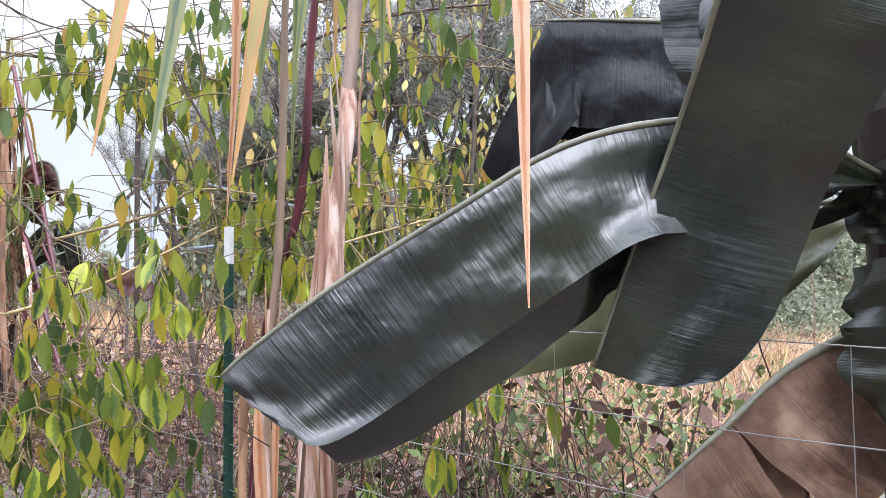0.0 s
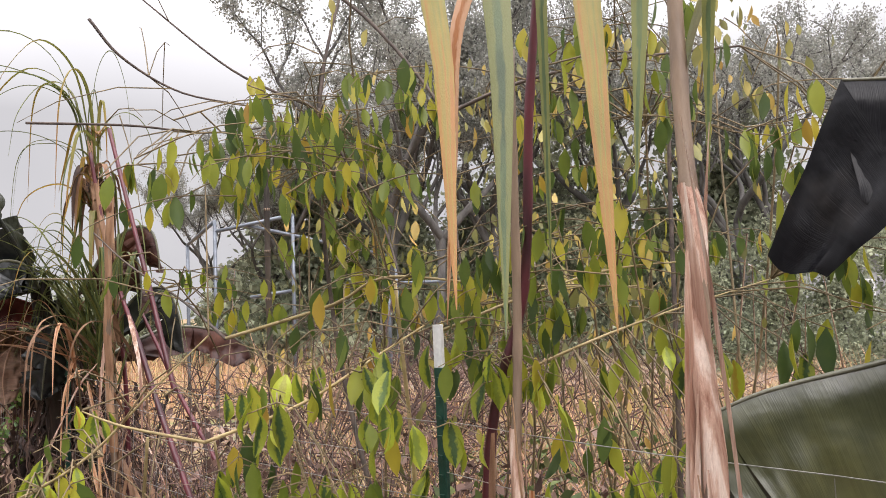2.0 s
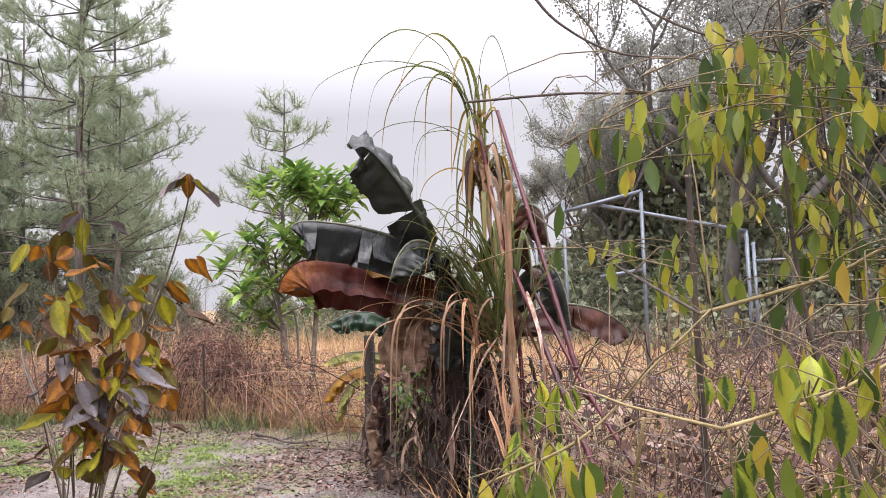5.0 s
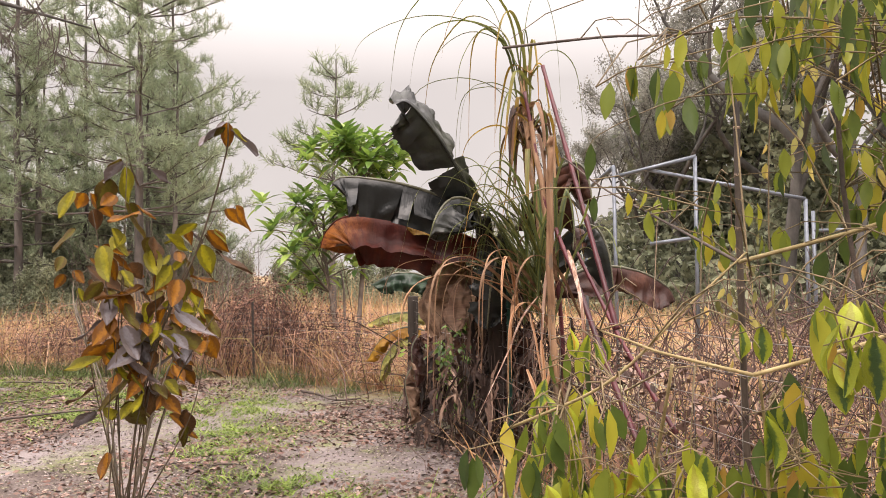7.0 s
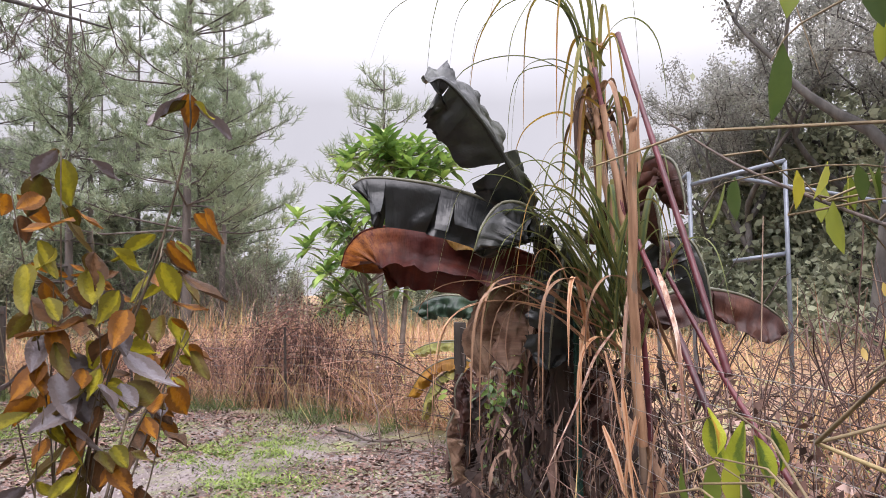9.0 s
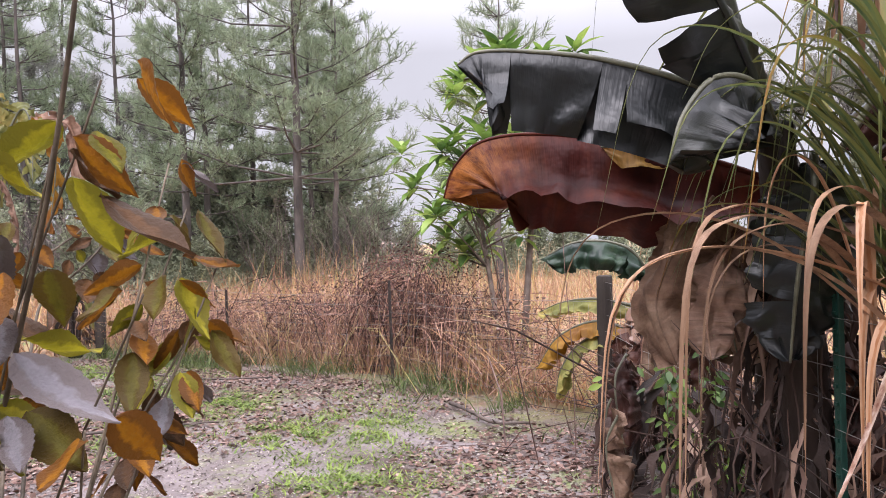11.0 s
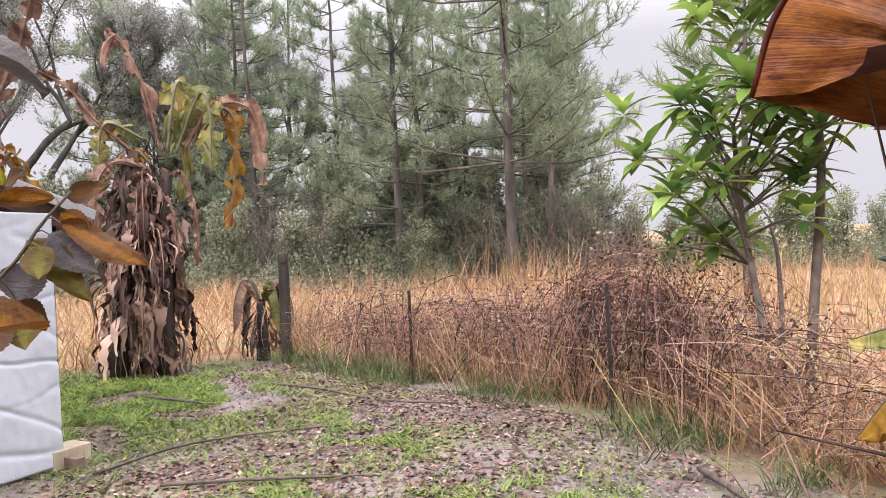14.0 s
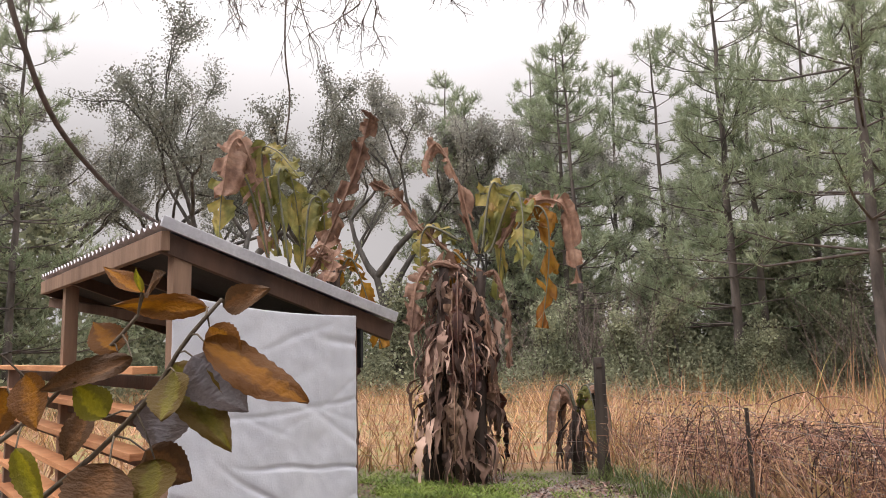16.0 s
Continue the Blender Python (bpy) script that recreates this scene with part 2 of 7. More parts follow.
def banana_skin(name, stops, scale=2.6, rough=0.4, vein=0.5, thin=0.15, spec=0.4, patch=None, tint=None, vary=0.0, streaks=0.5, lumps=0.35):
    """Banana leaf: blotches, streaks and fine ridges that run from the midrib to the edge."""
    m = bpy.data.materials.new(name)
    m.use_nodes = True
    nt = m.node_tree
    p = nt.nodes["Principled BSDF"]
    blotch = noise_of(nt, scale, 6, rough=0.62)
    colour = link_ramp(nt, blotch, stops)
    streak = noise_of(nt, 1.0, 4, coords="UV", stretch=(34, 1.1, 1))
    colour = mixed(nt, streaks, colour, link_ramp(nt, streak, [(0.32, (0.35, 0.35, 0.35)), (0.68, (1.15, 1.1, 1.05))]), "MULTIPLY")
    if patch:
        tc = nt.nodes.new("ShaderNodeTexCoord")
        sep = nt.nodes.new("ShaderNodeSeparateXYZ")
        nt.links.new(tc.outputs["UV"], sep.inputs[0])
        near = nt.nodes.new("ShaderNodeMapRange")
        near.interpolation_type = "SMOOTHSTEP"
        near.inputs["From Min"].default_value, near.inputs["From Max"].default_value = patch[0], patch[1]
        nt.links.new(sep.outputs["X"], near.inputs["Value"])
        fray = noise_of(nt, 1.0, 6, coords="UV", stretch=(26, 3, 1), rough=0.75)
        mul = nt.nodes.new("ShaderNodeMath")
        mul.operation = "MULTIPLY"
        # the patch stays near the midrib
        out = nt.nodes.new("ShaderNodeMath")
        out.operation = "ABSOLUTE"
        nt.links.new(sep.outputs["Y"], out.inputs[0])
        close = nt.nodes.new("ShaderNodeMapRange")
        close.interpolation_type = "SMOOTHSTEP"
        close.inputs["From Min"].default_value, close.inputs["From Max"].default_value = 0.95, 0.35
        nt.links.new(out.outputs[0], close.inputs["Value"])
        zone = nt.nodes.new("ShaderNodeMath")
        zone.operation = "MULTIPLY"
        nt.links.new(near.outputs[0], zone.inputs[0])
        nt.links.new(close.outputs[0], zone.inputs[1])
        nt.links.new(zone.outputs[0], mul.inputs[0])
        nt.links.new(link_ramp(nt, fray, [(0.36, (0, 0, 0)), (0.6, (1, 1, 1))]), mul.inputs[1])
        colour = mixed(nt, mul.outputs[0], colour, patch[2])
    if vary:
        h = nt.nodes.new("ShaderNodeHueSaturation")
        rng = nt.nodes.new("ShaderNodeMapRange")
        rng.inputs["To Min"].default_value, rng.inputs["To Max"].default_value = 1 - vary, 1 + vary
        nt.links.new(nt.nodes.new("ShaderNodeObjectInfo").outputs["Random"], rng.inputs["Value"])
        nt.links.new(rng.outputs["Result"], h.inputs["Value"])
        nt.links.new(colour, h.inputs["Color"])
        colour = h.outputs["Color"]
    nt.links.new(colour, p.inputs["Base Color"])
    p.inputs["Specular IOR Level"].default_value = spec
    worn = nt.nodes.new("ShaderNodeMapRange")
    worn.inputs["To Min"].default_value, worn.inputs["To Max"].default_value = rough - 0.12, rough + 0.25
    nt.links.new(noise_of(nt, 5, 4), worn.inputs["Value"])
    nt.links.new(worn.outputs["Result"], p.inputs["Roughness"])
    ridge = noise_of(nt, 1.0, 2, coords="UV", stretch=(190, 0.8, 1))
    n1 = bump_of(nt, ridge, vein, 0.003)
    b = nt.nodes.new("ShaderNodeBump")
    b.inputs["Strength"].default_value, b.inputs["Distance"].default_value = lumps, 0.03
    nt.links.new(noise_of(nt, 7, 3), b.inputs["Height"])
    nt.links.new(n1, b.inputs["Normal"])
    nt.links.new(b.outputs["Normal"], p.inputs["Normal"])
    if thin:
        t = nt.nodes.new("ShaderNodeBsdfTranslucent")
        nt.links.new(mixed(nt, 1.0, colour, tint or (1.0, 1.0, 1.0), "MULTIPLY"), t.inputs["Color"])
        mx = nt.nodes.new("ShaderNodeMixShader")
        mx.inputs["Fac"].default_value = thin
        nt.links.new(p.outputs["BSDF"], mx.inputs[1])
        nt.links.new(t.outputs["BSDF"], mx.inputs[2])
        nt.links.new(mx.outputs["Shader"], nt.nodes["Material Output"].inputs["Surface"])
    return m


M_ban_dark = banana_skin("frost_blackened_banana_leaf", [(0.3, (0.006, 0.007, 0.008)), (0.5, (0.011, 0.013, 0.013)), (0.64, (0.024, 0.028, 0.016)), (0.8, (0.05, 0.052, 0.022))], 2.0, 0.3, 0.4, 0.05, 0.5, streaks=0.35, lumps=0.4)
M_ban_black = banana_skin("glossy_black_banana_leaf", [(0.3, (0.006, 0.007, 0.007)), (0.46, (0.009, 0.011, 0.009)), (0.6, (0.017, 0.021, 0.011)), (0.78, (0.036, 0.04, 0.017))], 2.6, 0.24, 0.4, 0.03, 0.7, streaks=0.4, lumps=0.35)
M_ban_coal = banana_skin("coal_black_banana_leaf", [(0.3, (0.006, 0.006, 0.008)), (0.6, (0.011, 0.011, 0.013)), (0.8, (0.03, 0.026, 0.024))], 2.4, 0.3, 0.5, 0.04, 0.14, streaks=0.4, lumps=0.35)
M_ban_maroon = banana_skin("maroon_dead_banana_leaf", [(0.3, (0.018, 0.007, 0.006)), (0.5, (0.06, 0.02, 0.014)), (0.68, (0.13, 0.05, 0.03)), (0.8, (0.24, 0.12, 0.07))], 4.0, 0.45, 0.6, 0.08, 0.4, streaks=0.5)
M_ban_olive = banana_skin("olive_blackening_banana_leaf", [(0.3, (0.018, 0.022, 0.012)), (0.5, (0.05, 0.055, 0.022)), (0.7, (0.1, 0.1, 0.035))], 2.4, 0.3, 0.35, 0.12, 0.6, streaks=0.35, lumps=0.3)
M_ban_brown = banana_skin("frosted_brown_banana_leaf", [(0.3, (0.022, 0.005, 0.005)), (0.5, (0.07, 0.012, 0.008)), (0.66, (0.13, 0.026, 0.01)), (0.8, (0.24, 0.06, 0.014))], 3.4, 0.4, 0.5, 0.08, 0.16, streaks=0.55, lumps=0.45,
                          patch=(0.42, 0.8, (0.3, 0.105, 0.022)))
M_ban_dead = banana_skin("dead_banana_leaf", [(0.3, (0.13, 0.068, 0.048)), (0.52, (0.32, 0.19, 0.135)), (0.72, (0.52, 0.36, 0.28))], 4, 0.65, 0.8, 0.12, 0.3, vary=0.3)
M_ban_tan = banana_skin("tan_dead_banana_leaf", [(0.3, (0.06, 0.03, 0.02)), (0.48, (0.17, 0.1, 0.065)), (0.68, (0.34, 0.23, 0.165))], 6, 0.65, 1.0, 0.15, 0.3, vary=0.25, streaks=0.35, lumps=0.7)
M_ban_green = banana_skin("yellowing_banana_leaf", [(0.3, (0.09, 0.1, 0.024)), (0.48, (0.21, 0.21, 0.055)), (0.6, (0.38, 0.31, 0.09)), (0.75, (0.4, 0.22, 0.1))], 2.4, 0.45, 0.8, 0.25, 0.4, vary=0.2)
M_ban_yellow = banana_skin("yellow_banana_leaf", [(0.3, (0.2, 0.065, 0.01)), (0.7, (0.42, 0.23, 0.02))], 3, 0.5, 0.7, 0.3)
M_ban_small = banana_skin("green_banana_leaf", [(0.3, (0.008, 0.022, 0.015)), (0.6, (0.03, 0.06, 0.032)), (0.75, (0.1, 0.12, 0.05))], 5, 0.3, 0.7, 0.1)
M_midrib = surface("banana_midrib", [(0.3, (0.07, 0.07, 0.045)), (0.7, (0.17, 0.165, 0.11))], 9, 0.45, 0.2, 70)
M_pseudo = surface("banana_pseudostem", [(0.3, (0.014, 0.01, 0.009)), (0.6, (0.05, 0.03, 0.022)), (0.8, (0.13, 0.08, 0.05))], 6, 0.8, 0.6, 40, stretch=(1, 1, 0.25))
M_thatch = surface("hanging_dead_sheaths", [(0.3, (0.04, 0.024, 0.018)), (0.7, (0.13, 0.08, 0.06))], 6, 0.85, 0.5, 50, vary=0.5, island=True,
                   sheet=[(0, (0.02, 0.012, 0.01)), (0.5, (0.06, 0.034, 0.027)), (0.82, (0.17, 0.1, 0.075)), (1.0, (0.4, 0.27, 0.2))])
M_thatch_pale = surface("pale_dead_sheaths", [(0.3, (0.13, 0.075, 0.055)), (0.7, (0.36, 0.24, 0.18))], 6, 0.85, 0.5, 50, vary=0.5, island=True,
                        sheet=[(0, (0.05, 0.025, 0.02)), (0.35, (0.14, 0.075, 0.058)), (0.7, (0.32, 0.2, 0.155)), (1.0, (0.52, 0.37, 0.3))])
M_cane = surface("cane_stalk", [(0.3, (0.09, 0.06, 0.05)), (0.55, (0.26, 0.18, 0.12)), (0.75, (0.45, 0.32, 0.22))], 7, 0.55, 0.3, 60, stretch=(1, 1, 0.2))
M_bamboo = surface("dark_bamboo", [(0.3, (0.03, 0.022, 0.018)), (0.7, (0.11, 0.08, 0.06))], 7, 0.55, 0.3, 60, stretch=(1, 1, 0.3))
M_canered = surface("purple_cane_stalk", [(0.3, (0.035, 0.008, 0.012)), (0.7, (0.16, 0.03, 0.04))], 7, 0.4, 0.2, 60, stretch=(1, 1, 0.3))
M_sheath = surface("dry_cane_sheath", [(0.34, (0.24, 0.1, 0.06)), (0.5, (0.48, 0.3, 0.22)), (0.62, (0.68, 0.54, 0.45))], 5, 0.65, 0.4, 50, stretch=(9, 9, 0.25), vary=0.15)
M_blade = surface("cane_blade", [(0.32, (0.05, 0.085, 0.035)), (0.58, (0.12, 0.17, 0.07)), (0.78, (0.24, 0.24, 0.07))], 2.2, 0.45, 0.2, 90, vary=0.25, thin=0.3, stretch=(6, 6, 0.7), margin=(0.19, 0.2, 0.06))
M_bladedry = surface("drying_cane_blade", [(0.32, (0.14, 0.16, 0.04)), (0.5, (0.32, 0.26, 0.06)), (0.68, (0.45, 0.22, 0.07))], 2.4, 0.5, 0.2, 90, vary=0.2, thin=0.3, stretch=(6, 6, 0.7),
                     tipward=[(0.45, (0.08, 0.12, 0.04)), (0.74, (0.17, 0.19, 0.05)), (0.92, (0.3, 0.22, 0.045)), (1.0, (0.36, 0.15, 0.04))])
M_bladetan = surface("dead_cane_blade", [(0.32, (0.17, 0.085, 0.045)), (0.65, (0.42, 0.25, 0.15))], 2.5, 0.6, 0.3, 90, vary=0.3, thin=0.15, stretch=(8, 8, 0.6))
M_bladebrown = surface("brown_cane_blade", [(0.32, (0.035, 0.018, 0.014)), (0.65, (0.12, 0.06, 0.04))], 3.0, 0.6, 0.3, 90, vary=0.25, thin=0.1, stretch=(8, 8, 0.6))
M_bladeyellow = surface("yellow_cane_blade", [(0.32, (0.36, 0.2, 0.03)), (0.65, (0.5, 0.33, 0.06))], 3.0, 0.5, 0.2, 90, vary=0.25, thin=0.3, stretch=(6, 6, 0.7))
M_bladeorange = surface("orange_cane_blade", [(0.32, (0.36, 0.13, 0.04)), (0.65, (0.52, 0.25, 0.12))], 3.0, 0.55, 0.3, 90, thin=0.15, stretch=(8, 8, 0.6), margin=(0.55, 0.33, 0.2))
M_post = surface("weathered_post", [(0.3, (0.02, 0.015, 0.012)), (0.7, (0.065, 0.05, 0.04))], 5, 0.9, 0.6, 40, stretch=(3, 3, 0.25))
M_tpost = surface("green_painted_steel", [(0.3, (0.008, 0.045, 0.035)), (0.7, (0.015, 0.07, 0.05))], 12, 0.45, 0.2, 90)
M_tpostold = surface("rusted_steel_post", [(0.3, (0.02, 0.016, 0.014)), (0.7, (0.07, 0.045, 0.035))], 12, 0.75, 0.3, 90)
M_whitepaint = surface("white_post_paint", [(0.3, (0.72, 0.72, 0.72)), (0.7, (0.82, 0.82, 0.81))], 8, 0.5, 0.15, 70)
M_wire = surface("galvanised_wire", [(0.3, (0.2, 0.19, 0.18)), (0.7, (0.36, 0.34, 0.32))], 20, 0.5, 0, metallic=0.5)
M_pipe = surface("galvanised_pipe", [(0.3, (0.12, 0.135, 0.16)), (0.7, (0.2, 0.225, 0.26))], 8, 0.4, 0.05, 60, metallic=0.3)
M_pine_bark = surface("pine_bark", [(0.3, (0.05, 0.043, 0.04)), (0.6, (0.13, 0.11, 0.1)), (0.8, (0.26, 0.22, 0.195))], 3.5, 0.9, 0.9, 14, stretch=(1, 1, 0.35))
M_oak_bark = surface("oak_bark", [(0.3, (0.05, 0.047, 0.045)), (0.7, (0.15, 0.14, 0.13))], 4, 0.9, 0.9, 16, stretch=(1, 1, 0.4))
# treeline foliage: haze is painted in as paler, greyer leaf colours
M_needle = surface("hazed_pine_needles", [(0.3, (0.23, 0.29, 0.18)), (0.7, (0.4, 0.45, 0.31))], 0.6, 0.6, 0, vary=0.4, island=True, thin=0.45, spec=0.1)
M_oakleaf = surface("hazed_oak_leaves", [(0.3, (0.25, 0.25, 0.225)), (0.7, (0.43, 0.43, 0.38))], 0.5, 0.6, 0, vary=0.35, island=True, thin=0.4, spec=0.1)
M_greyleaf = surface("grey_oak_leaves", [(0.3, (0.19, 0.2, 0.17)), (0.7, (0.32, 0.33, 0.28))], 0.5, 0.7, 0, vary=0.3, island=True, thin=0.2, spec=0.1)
M_under = surface("hazed_understory_leaves", [(0.3, (0.21, 0.235, 0.16)), (0.7, (0.41, 0.43, 0.3))], 0.4, 0.6, 0, vary=0.45, island=True, thin=0.45, spec=0.1)
M_loquat = surface("bright_glossy_leaves", [(0.3, (0.11, 0.2, 0.04)), (0.7, (0.28, 0.39, 0.08))], 2, 0.4, 0, vary=0.3, island=True, thin=0.35,
                   sheet=[(0, (0.05, 0.12, 0.035)), (0.4, (0.12, 0.23, 0.045)), (0.8, (0.26, 0.38, 0.08)), (1, (0.33, 0.42, 0.1))])
M_smallbark = surface("small_tree_bark", [(0.3, (0.1, 0.075, 0.06)), (0.7, (0.22, 0.17, 0.14))], 9, 0.85, 0.4, 60)
M_cloth = surface("white_tarp", [(0.3, (0.58, 0.605, 0.67)), (0.7, (0.66, 0.685, 0.74))], 3, 0.5, 0.2, 90, fine=160)
# red-brown timber with the under-roof shade darkened into its colour
M_timbershade = surface("shade_darkened_red_brown_timber", [(0.3, (0.035, 0.018, 0.012)), (0.7, (0.11, 0.055, 0.034))], 3, 0.7, 0.35, 50, stretch=(1, 1, 0.3), vary=0.15)
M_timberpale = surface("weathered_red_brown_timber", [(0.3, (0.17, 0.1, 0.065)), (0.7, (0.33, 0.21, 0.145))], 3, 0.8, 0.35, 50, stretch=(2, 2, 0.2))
M_timberblock = surface("pale_fresh_timber", [(0.3, (0.4, 0.32, 0.22)), (0.7, (0.55, 0.46, 0.34))], 3, 0.8, 0.35, 50, stretch=(2, 2, 0.2))
# near-black colour that stands in for the shade inside the shelter
M_roofshade = surface("under_roof_shade", [(0.3, (0.012, 0.012, 0.013)), (0.7, (0.03, 0.03, 0.032))], 4, 0.9, 0.3, 40)
M_timbergrey = surface("grey_brown_timber", [(0.3, (0.12, 0.075, 0.055)), (0.7, (0.25, 0.17, 0.13))], 3, 0.8, 0.35, 50, stretch=(2, 2, 0.2))
M_slat = surface("orange_timber_slat", [(0.3, (0.34, 0.13, 0.05)), (0.7, (0.55, 0.27, 0.13))], 3.5, 0.65, 0.3, 50, stretch=(0.5, 0.5, 5), vary=0.2)
M_roof = surface("corrugated_steel", [(0.3, (0.5, 0.5, 0.55)), (0.7, (0.66, 0.66, 0.7))], 5, 0.4, 0.05, 40, metallic=0.5)
M_bldg = surface("pale_building_wall", [(0.3, (0.34, 0.34, 0.35)), (0.7, (0.43, 0.43, 0.43))], 1.5, 0.8, 0.1, 20)
M_glassdark = surface("dark_window_glass", [(0.3, (0.02, 0.025, 0.03)), (0.7, (0.04, 0.045, 0.05))], 2, 0.12, 0, spec=0.3)
M_greybrush = surface("grey_bare_brush", [(0.3, (0.13, 0.105, 0.095)), (0.7, (0.3, 0.25, 0.22))], 3, 0.9, 0.5, 30, vary=0.5, island=True)
M_brush = surface("dead_brush_stems", [(0.3, (0.045, 0.024, 0.02)), (0.7, (0.17, 0.1, 0.08))], 3, 0.9, 0.5, 30, vary=0.6, island=True)

# ---- geometry helpers ----
UP = Vector((0, 0, 1))


class Geo:
    """Gathers vertices and faces for one mesh."""

    def __init__(self):
        self.v, self.f, self.uv, self.uv_on = [], [], [], False

    def tube(self, pts, radii, sides=6, cap=True):
        pts = [Vector(p) for p in pts]
        base, n = len(self.v), len(pts)
        ref = Vector((0.31, 0.87, 0.38))
        for i, p in enumerate(pts):
            d = (pts[min(i + 1, n - 1)] - pts[max(i - 1, 0)]).normalized()
            a = d.cross(ref)
            a = a.normalized() if a.length > 1e-4 else d.orthogonal().normalized()
            b = d.cross(a)
            r = radii[i] if isinstance(radii, (list, tuple)) else radii
            for k in range(sides):
                g = 2 * math.pi * k / sides
                self.v.append(p + a * (r * math.cos(g)) + b * (r * math.sin(g)))
        for i in range(n - 1):
            for k in range(sides):
                k2 = (k + 1) % sides
                self.f.append((base + i * sides + k, base + i * sides + k2, base + (i + 1) * sides + k2, base + (i + 1) * sides + k))
        if cap:
            self.f.append(tuple(base + k for k in reversed(range(sides))))
            self.f.append(tuple(base + (n - 1) * sides + k for k in range(sides)))
        return self

    def ribbon(self, pts, widths, side=None, fold=0.35):
        """A blade folded along its midrib."""
        pts = [Vector(p) for p in pts]
        base, n = len(self.v), len(pts)
        while self.uv_on and len(self.uv) < base:
            self.uv.append((0, 0))
        for i, p in enumerate(pts):
            if self.uv_on:
                self.uv += [(-1, i * 0.3), (0, i * 0.3), (1, i * 0.3)]
            d = (pts[min(i + 1, n - 1)] - pts[max(i - 1, 0)]).normalized()
            s = Vector(side) if side else d.cross(UP)
            s = s - d * s.dot(d)
            s = s.normalized() if s.length > 1e-4 else d.orthogonal().normalized()
            nrm = s.cross(d)
            w = widths[i] / 2
            self.v += [p - s * w + nrm * (w * fold), p, p + s * w + nrm * (w * fold)]
        for i in range(n - 1):
            a = base + 3 * i
            self.f += [(a, a + 1, a + 4, a + 3), (a + 1, a + 2, a + 5, a + 4)]
        return self

    def leaf(self, at, along, face, length, width, droop=0.2, fold=0.2):
        """A small pointed leaf of eight faces."""
        d = Vector(along).normalized()
        f = Vector(face)
        f = f - d * f.dot(d)
        f = f.normalized() if f.length > 1e-4 else d.orthogonal().normalized()
        s = d.cross(f)
        base = len(self.v)
        p = Vector(at)
        for u, w in ((0, 0.06), (0.28, 0.86), (0.55, 1.0), (0.82, 0.55), (1.0, 0.03)):
            c = p + d * (u * length) - f * (droop * length * u * u)
            h = width * w / 2
            self.v += [c - s * h + f * (h * fold), c, c + s * h + f * (h * fold)]
        for i in range(4):
            a = base + 3 * i
            self.f += [(a, a + 1, a + 4, a + 3), (a + 1, a + 2, a + 5, a + 4)]
        return self

    def box(self, centre, size, axes=None):
        c = Vector(centre)
        ax = axes or (Vector((1, 0, 0)), Vector((0, 1, 0)), Vector((0, 0, 1)))
        ax = [Vector(a) * (s / 2) for a, s in zip(ax, size)]
        base = len(self.v)
        for i in (-1, 1):
            for j in (-1, 1):
                for k in (-1, 1):
                    self.v.append(c + ax[0] * i + ax[1] * j + ax[2] * k)
        self.f += [tuple(base + q for q in face) for face in ((0, 1, 3, 2), (4, 6, 7, 5), (0, 4, 5, 1), (2, 3, 7, 6), (0, 2, 6, 4), (1, 5, 7, 3))]
        return self

    def mesh(self, name, material, smooth=True):
        me = bpy.data.meshes.new(name)
        me.from_pydata([tuple(v) for v in self.v], [], self.f)
        me.materials.append(material)
        if self.uv:
            me.uv_layers.new(name="blade").data.foreach_set("uv", [c for poly in self.f for i in poly for c in self.uv[i]])
        if smooth:
            me.polygons.foreach_set("use_smooth", [True] * len(me.polygons))
        me.update()
        return me


def thing(name, at, label, category, group="", kind=""):
    ob = new(name)
    ob.empty_display_size = 0.1
    ob.location = at
    return tagged(ob, label, category, group, kind)


def part(name, geo, material, parent, label="", smooth=True):
    """One mesh object under a thing or a part; the geometry is in world metres."""
    me = geo if isinstance(geo, bpy.types.Mesh) else geo.mesh(name, material, smooth)
    ob = new(name, me)
    ob.parent = parent
    # a thing stands at its base; its parts have their origin at the world's
    if parent.parent is None:
        ob.matrix_parent_inverse = Matrix.Translation(-parent.location)
    return tagged(ob, label)


def bevelled(ob, width=0.004, segments=2):
    m = ob.modifiers.new("bevel", "BEVEL")
    m.width, m.segments, m.limit_method = width, segments, "ANGLE"
    return ob


def fast_mesh(name, verts, quads, material):
    """A mesh from arrays of vertices and quads."""
    me = bpy.data.meshes.new(name)
    verts, quads = np.asarray(verts, np.float32), np.asarray(quads, np.int32)
    me.vertices.add(len(verts))
    me.vertices.foreach_set("co", verts.ravel())
    me.loops.add(quads.size)
    me.loops.foreach_set("vertex_index", quads.ravel())
    me.polygons.add(len(quads))
    me.polygons.foreach_set("loop_start", np.arange(0, quads.size, 4, dtype=np.int32))
    me.polygons.foreach_set("loop_total", np.full(len(quads), 4, np.int32))
    me.materials.append(material)
    me.update(calc_edges=True)
    return me


def spline(points, steps):
    """Points along a smooth line through the given ones."""
    p = [Vector(q) for q in points]
    p = [p[0] * 2 - p[1]] + p + [p[-1] * 2 - p[-2]]
    out = []
    spans = len(p) - 3
    for i in range(steps + 1):
        u = i / steps * spans
        k = min(int(u), spans - 1)
        t = u - k
        a, b, c, d = p[k:k + 4]
        out.append(0.5 * (2 * b + (c - a) * t + (2 * a - 5 * b + 4 * c - d) * t * t + (3 * b - a - 3 * c + d) * t ** 3))
    return out


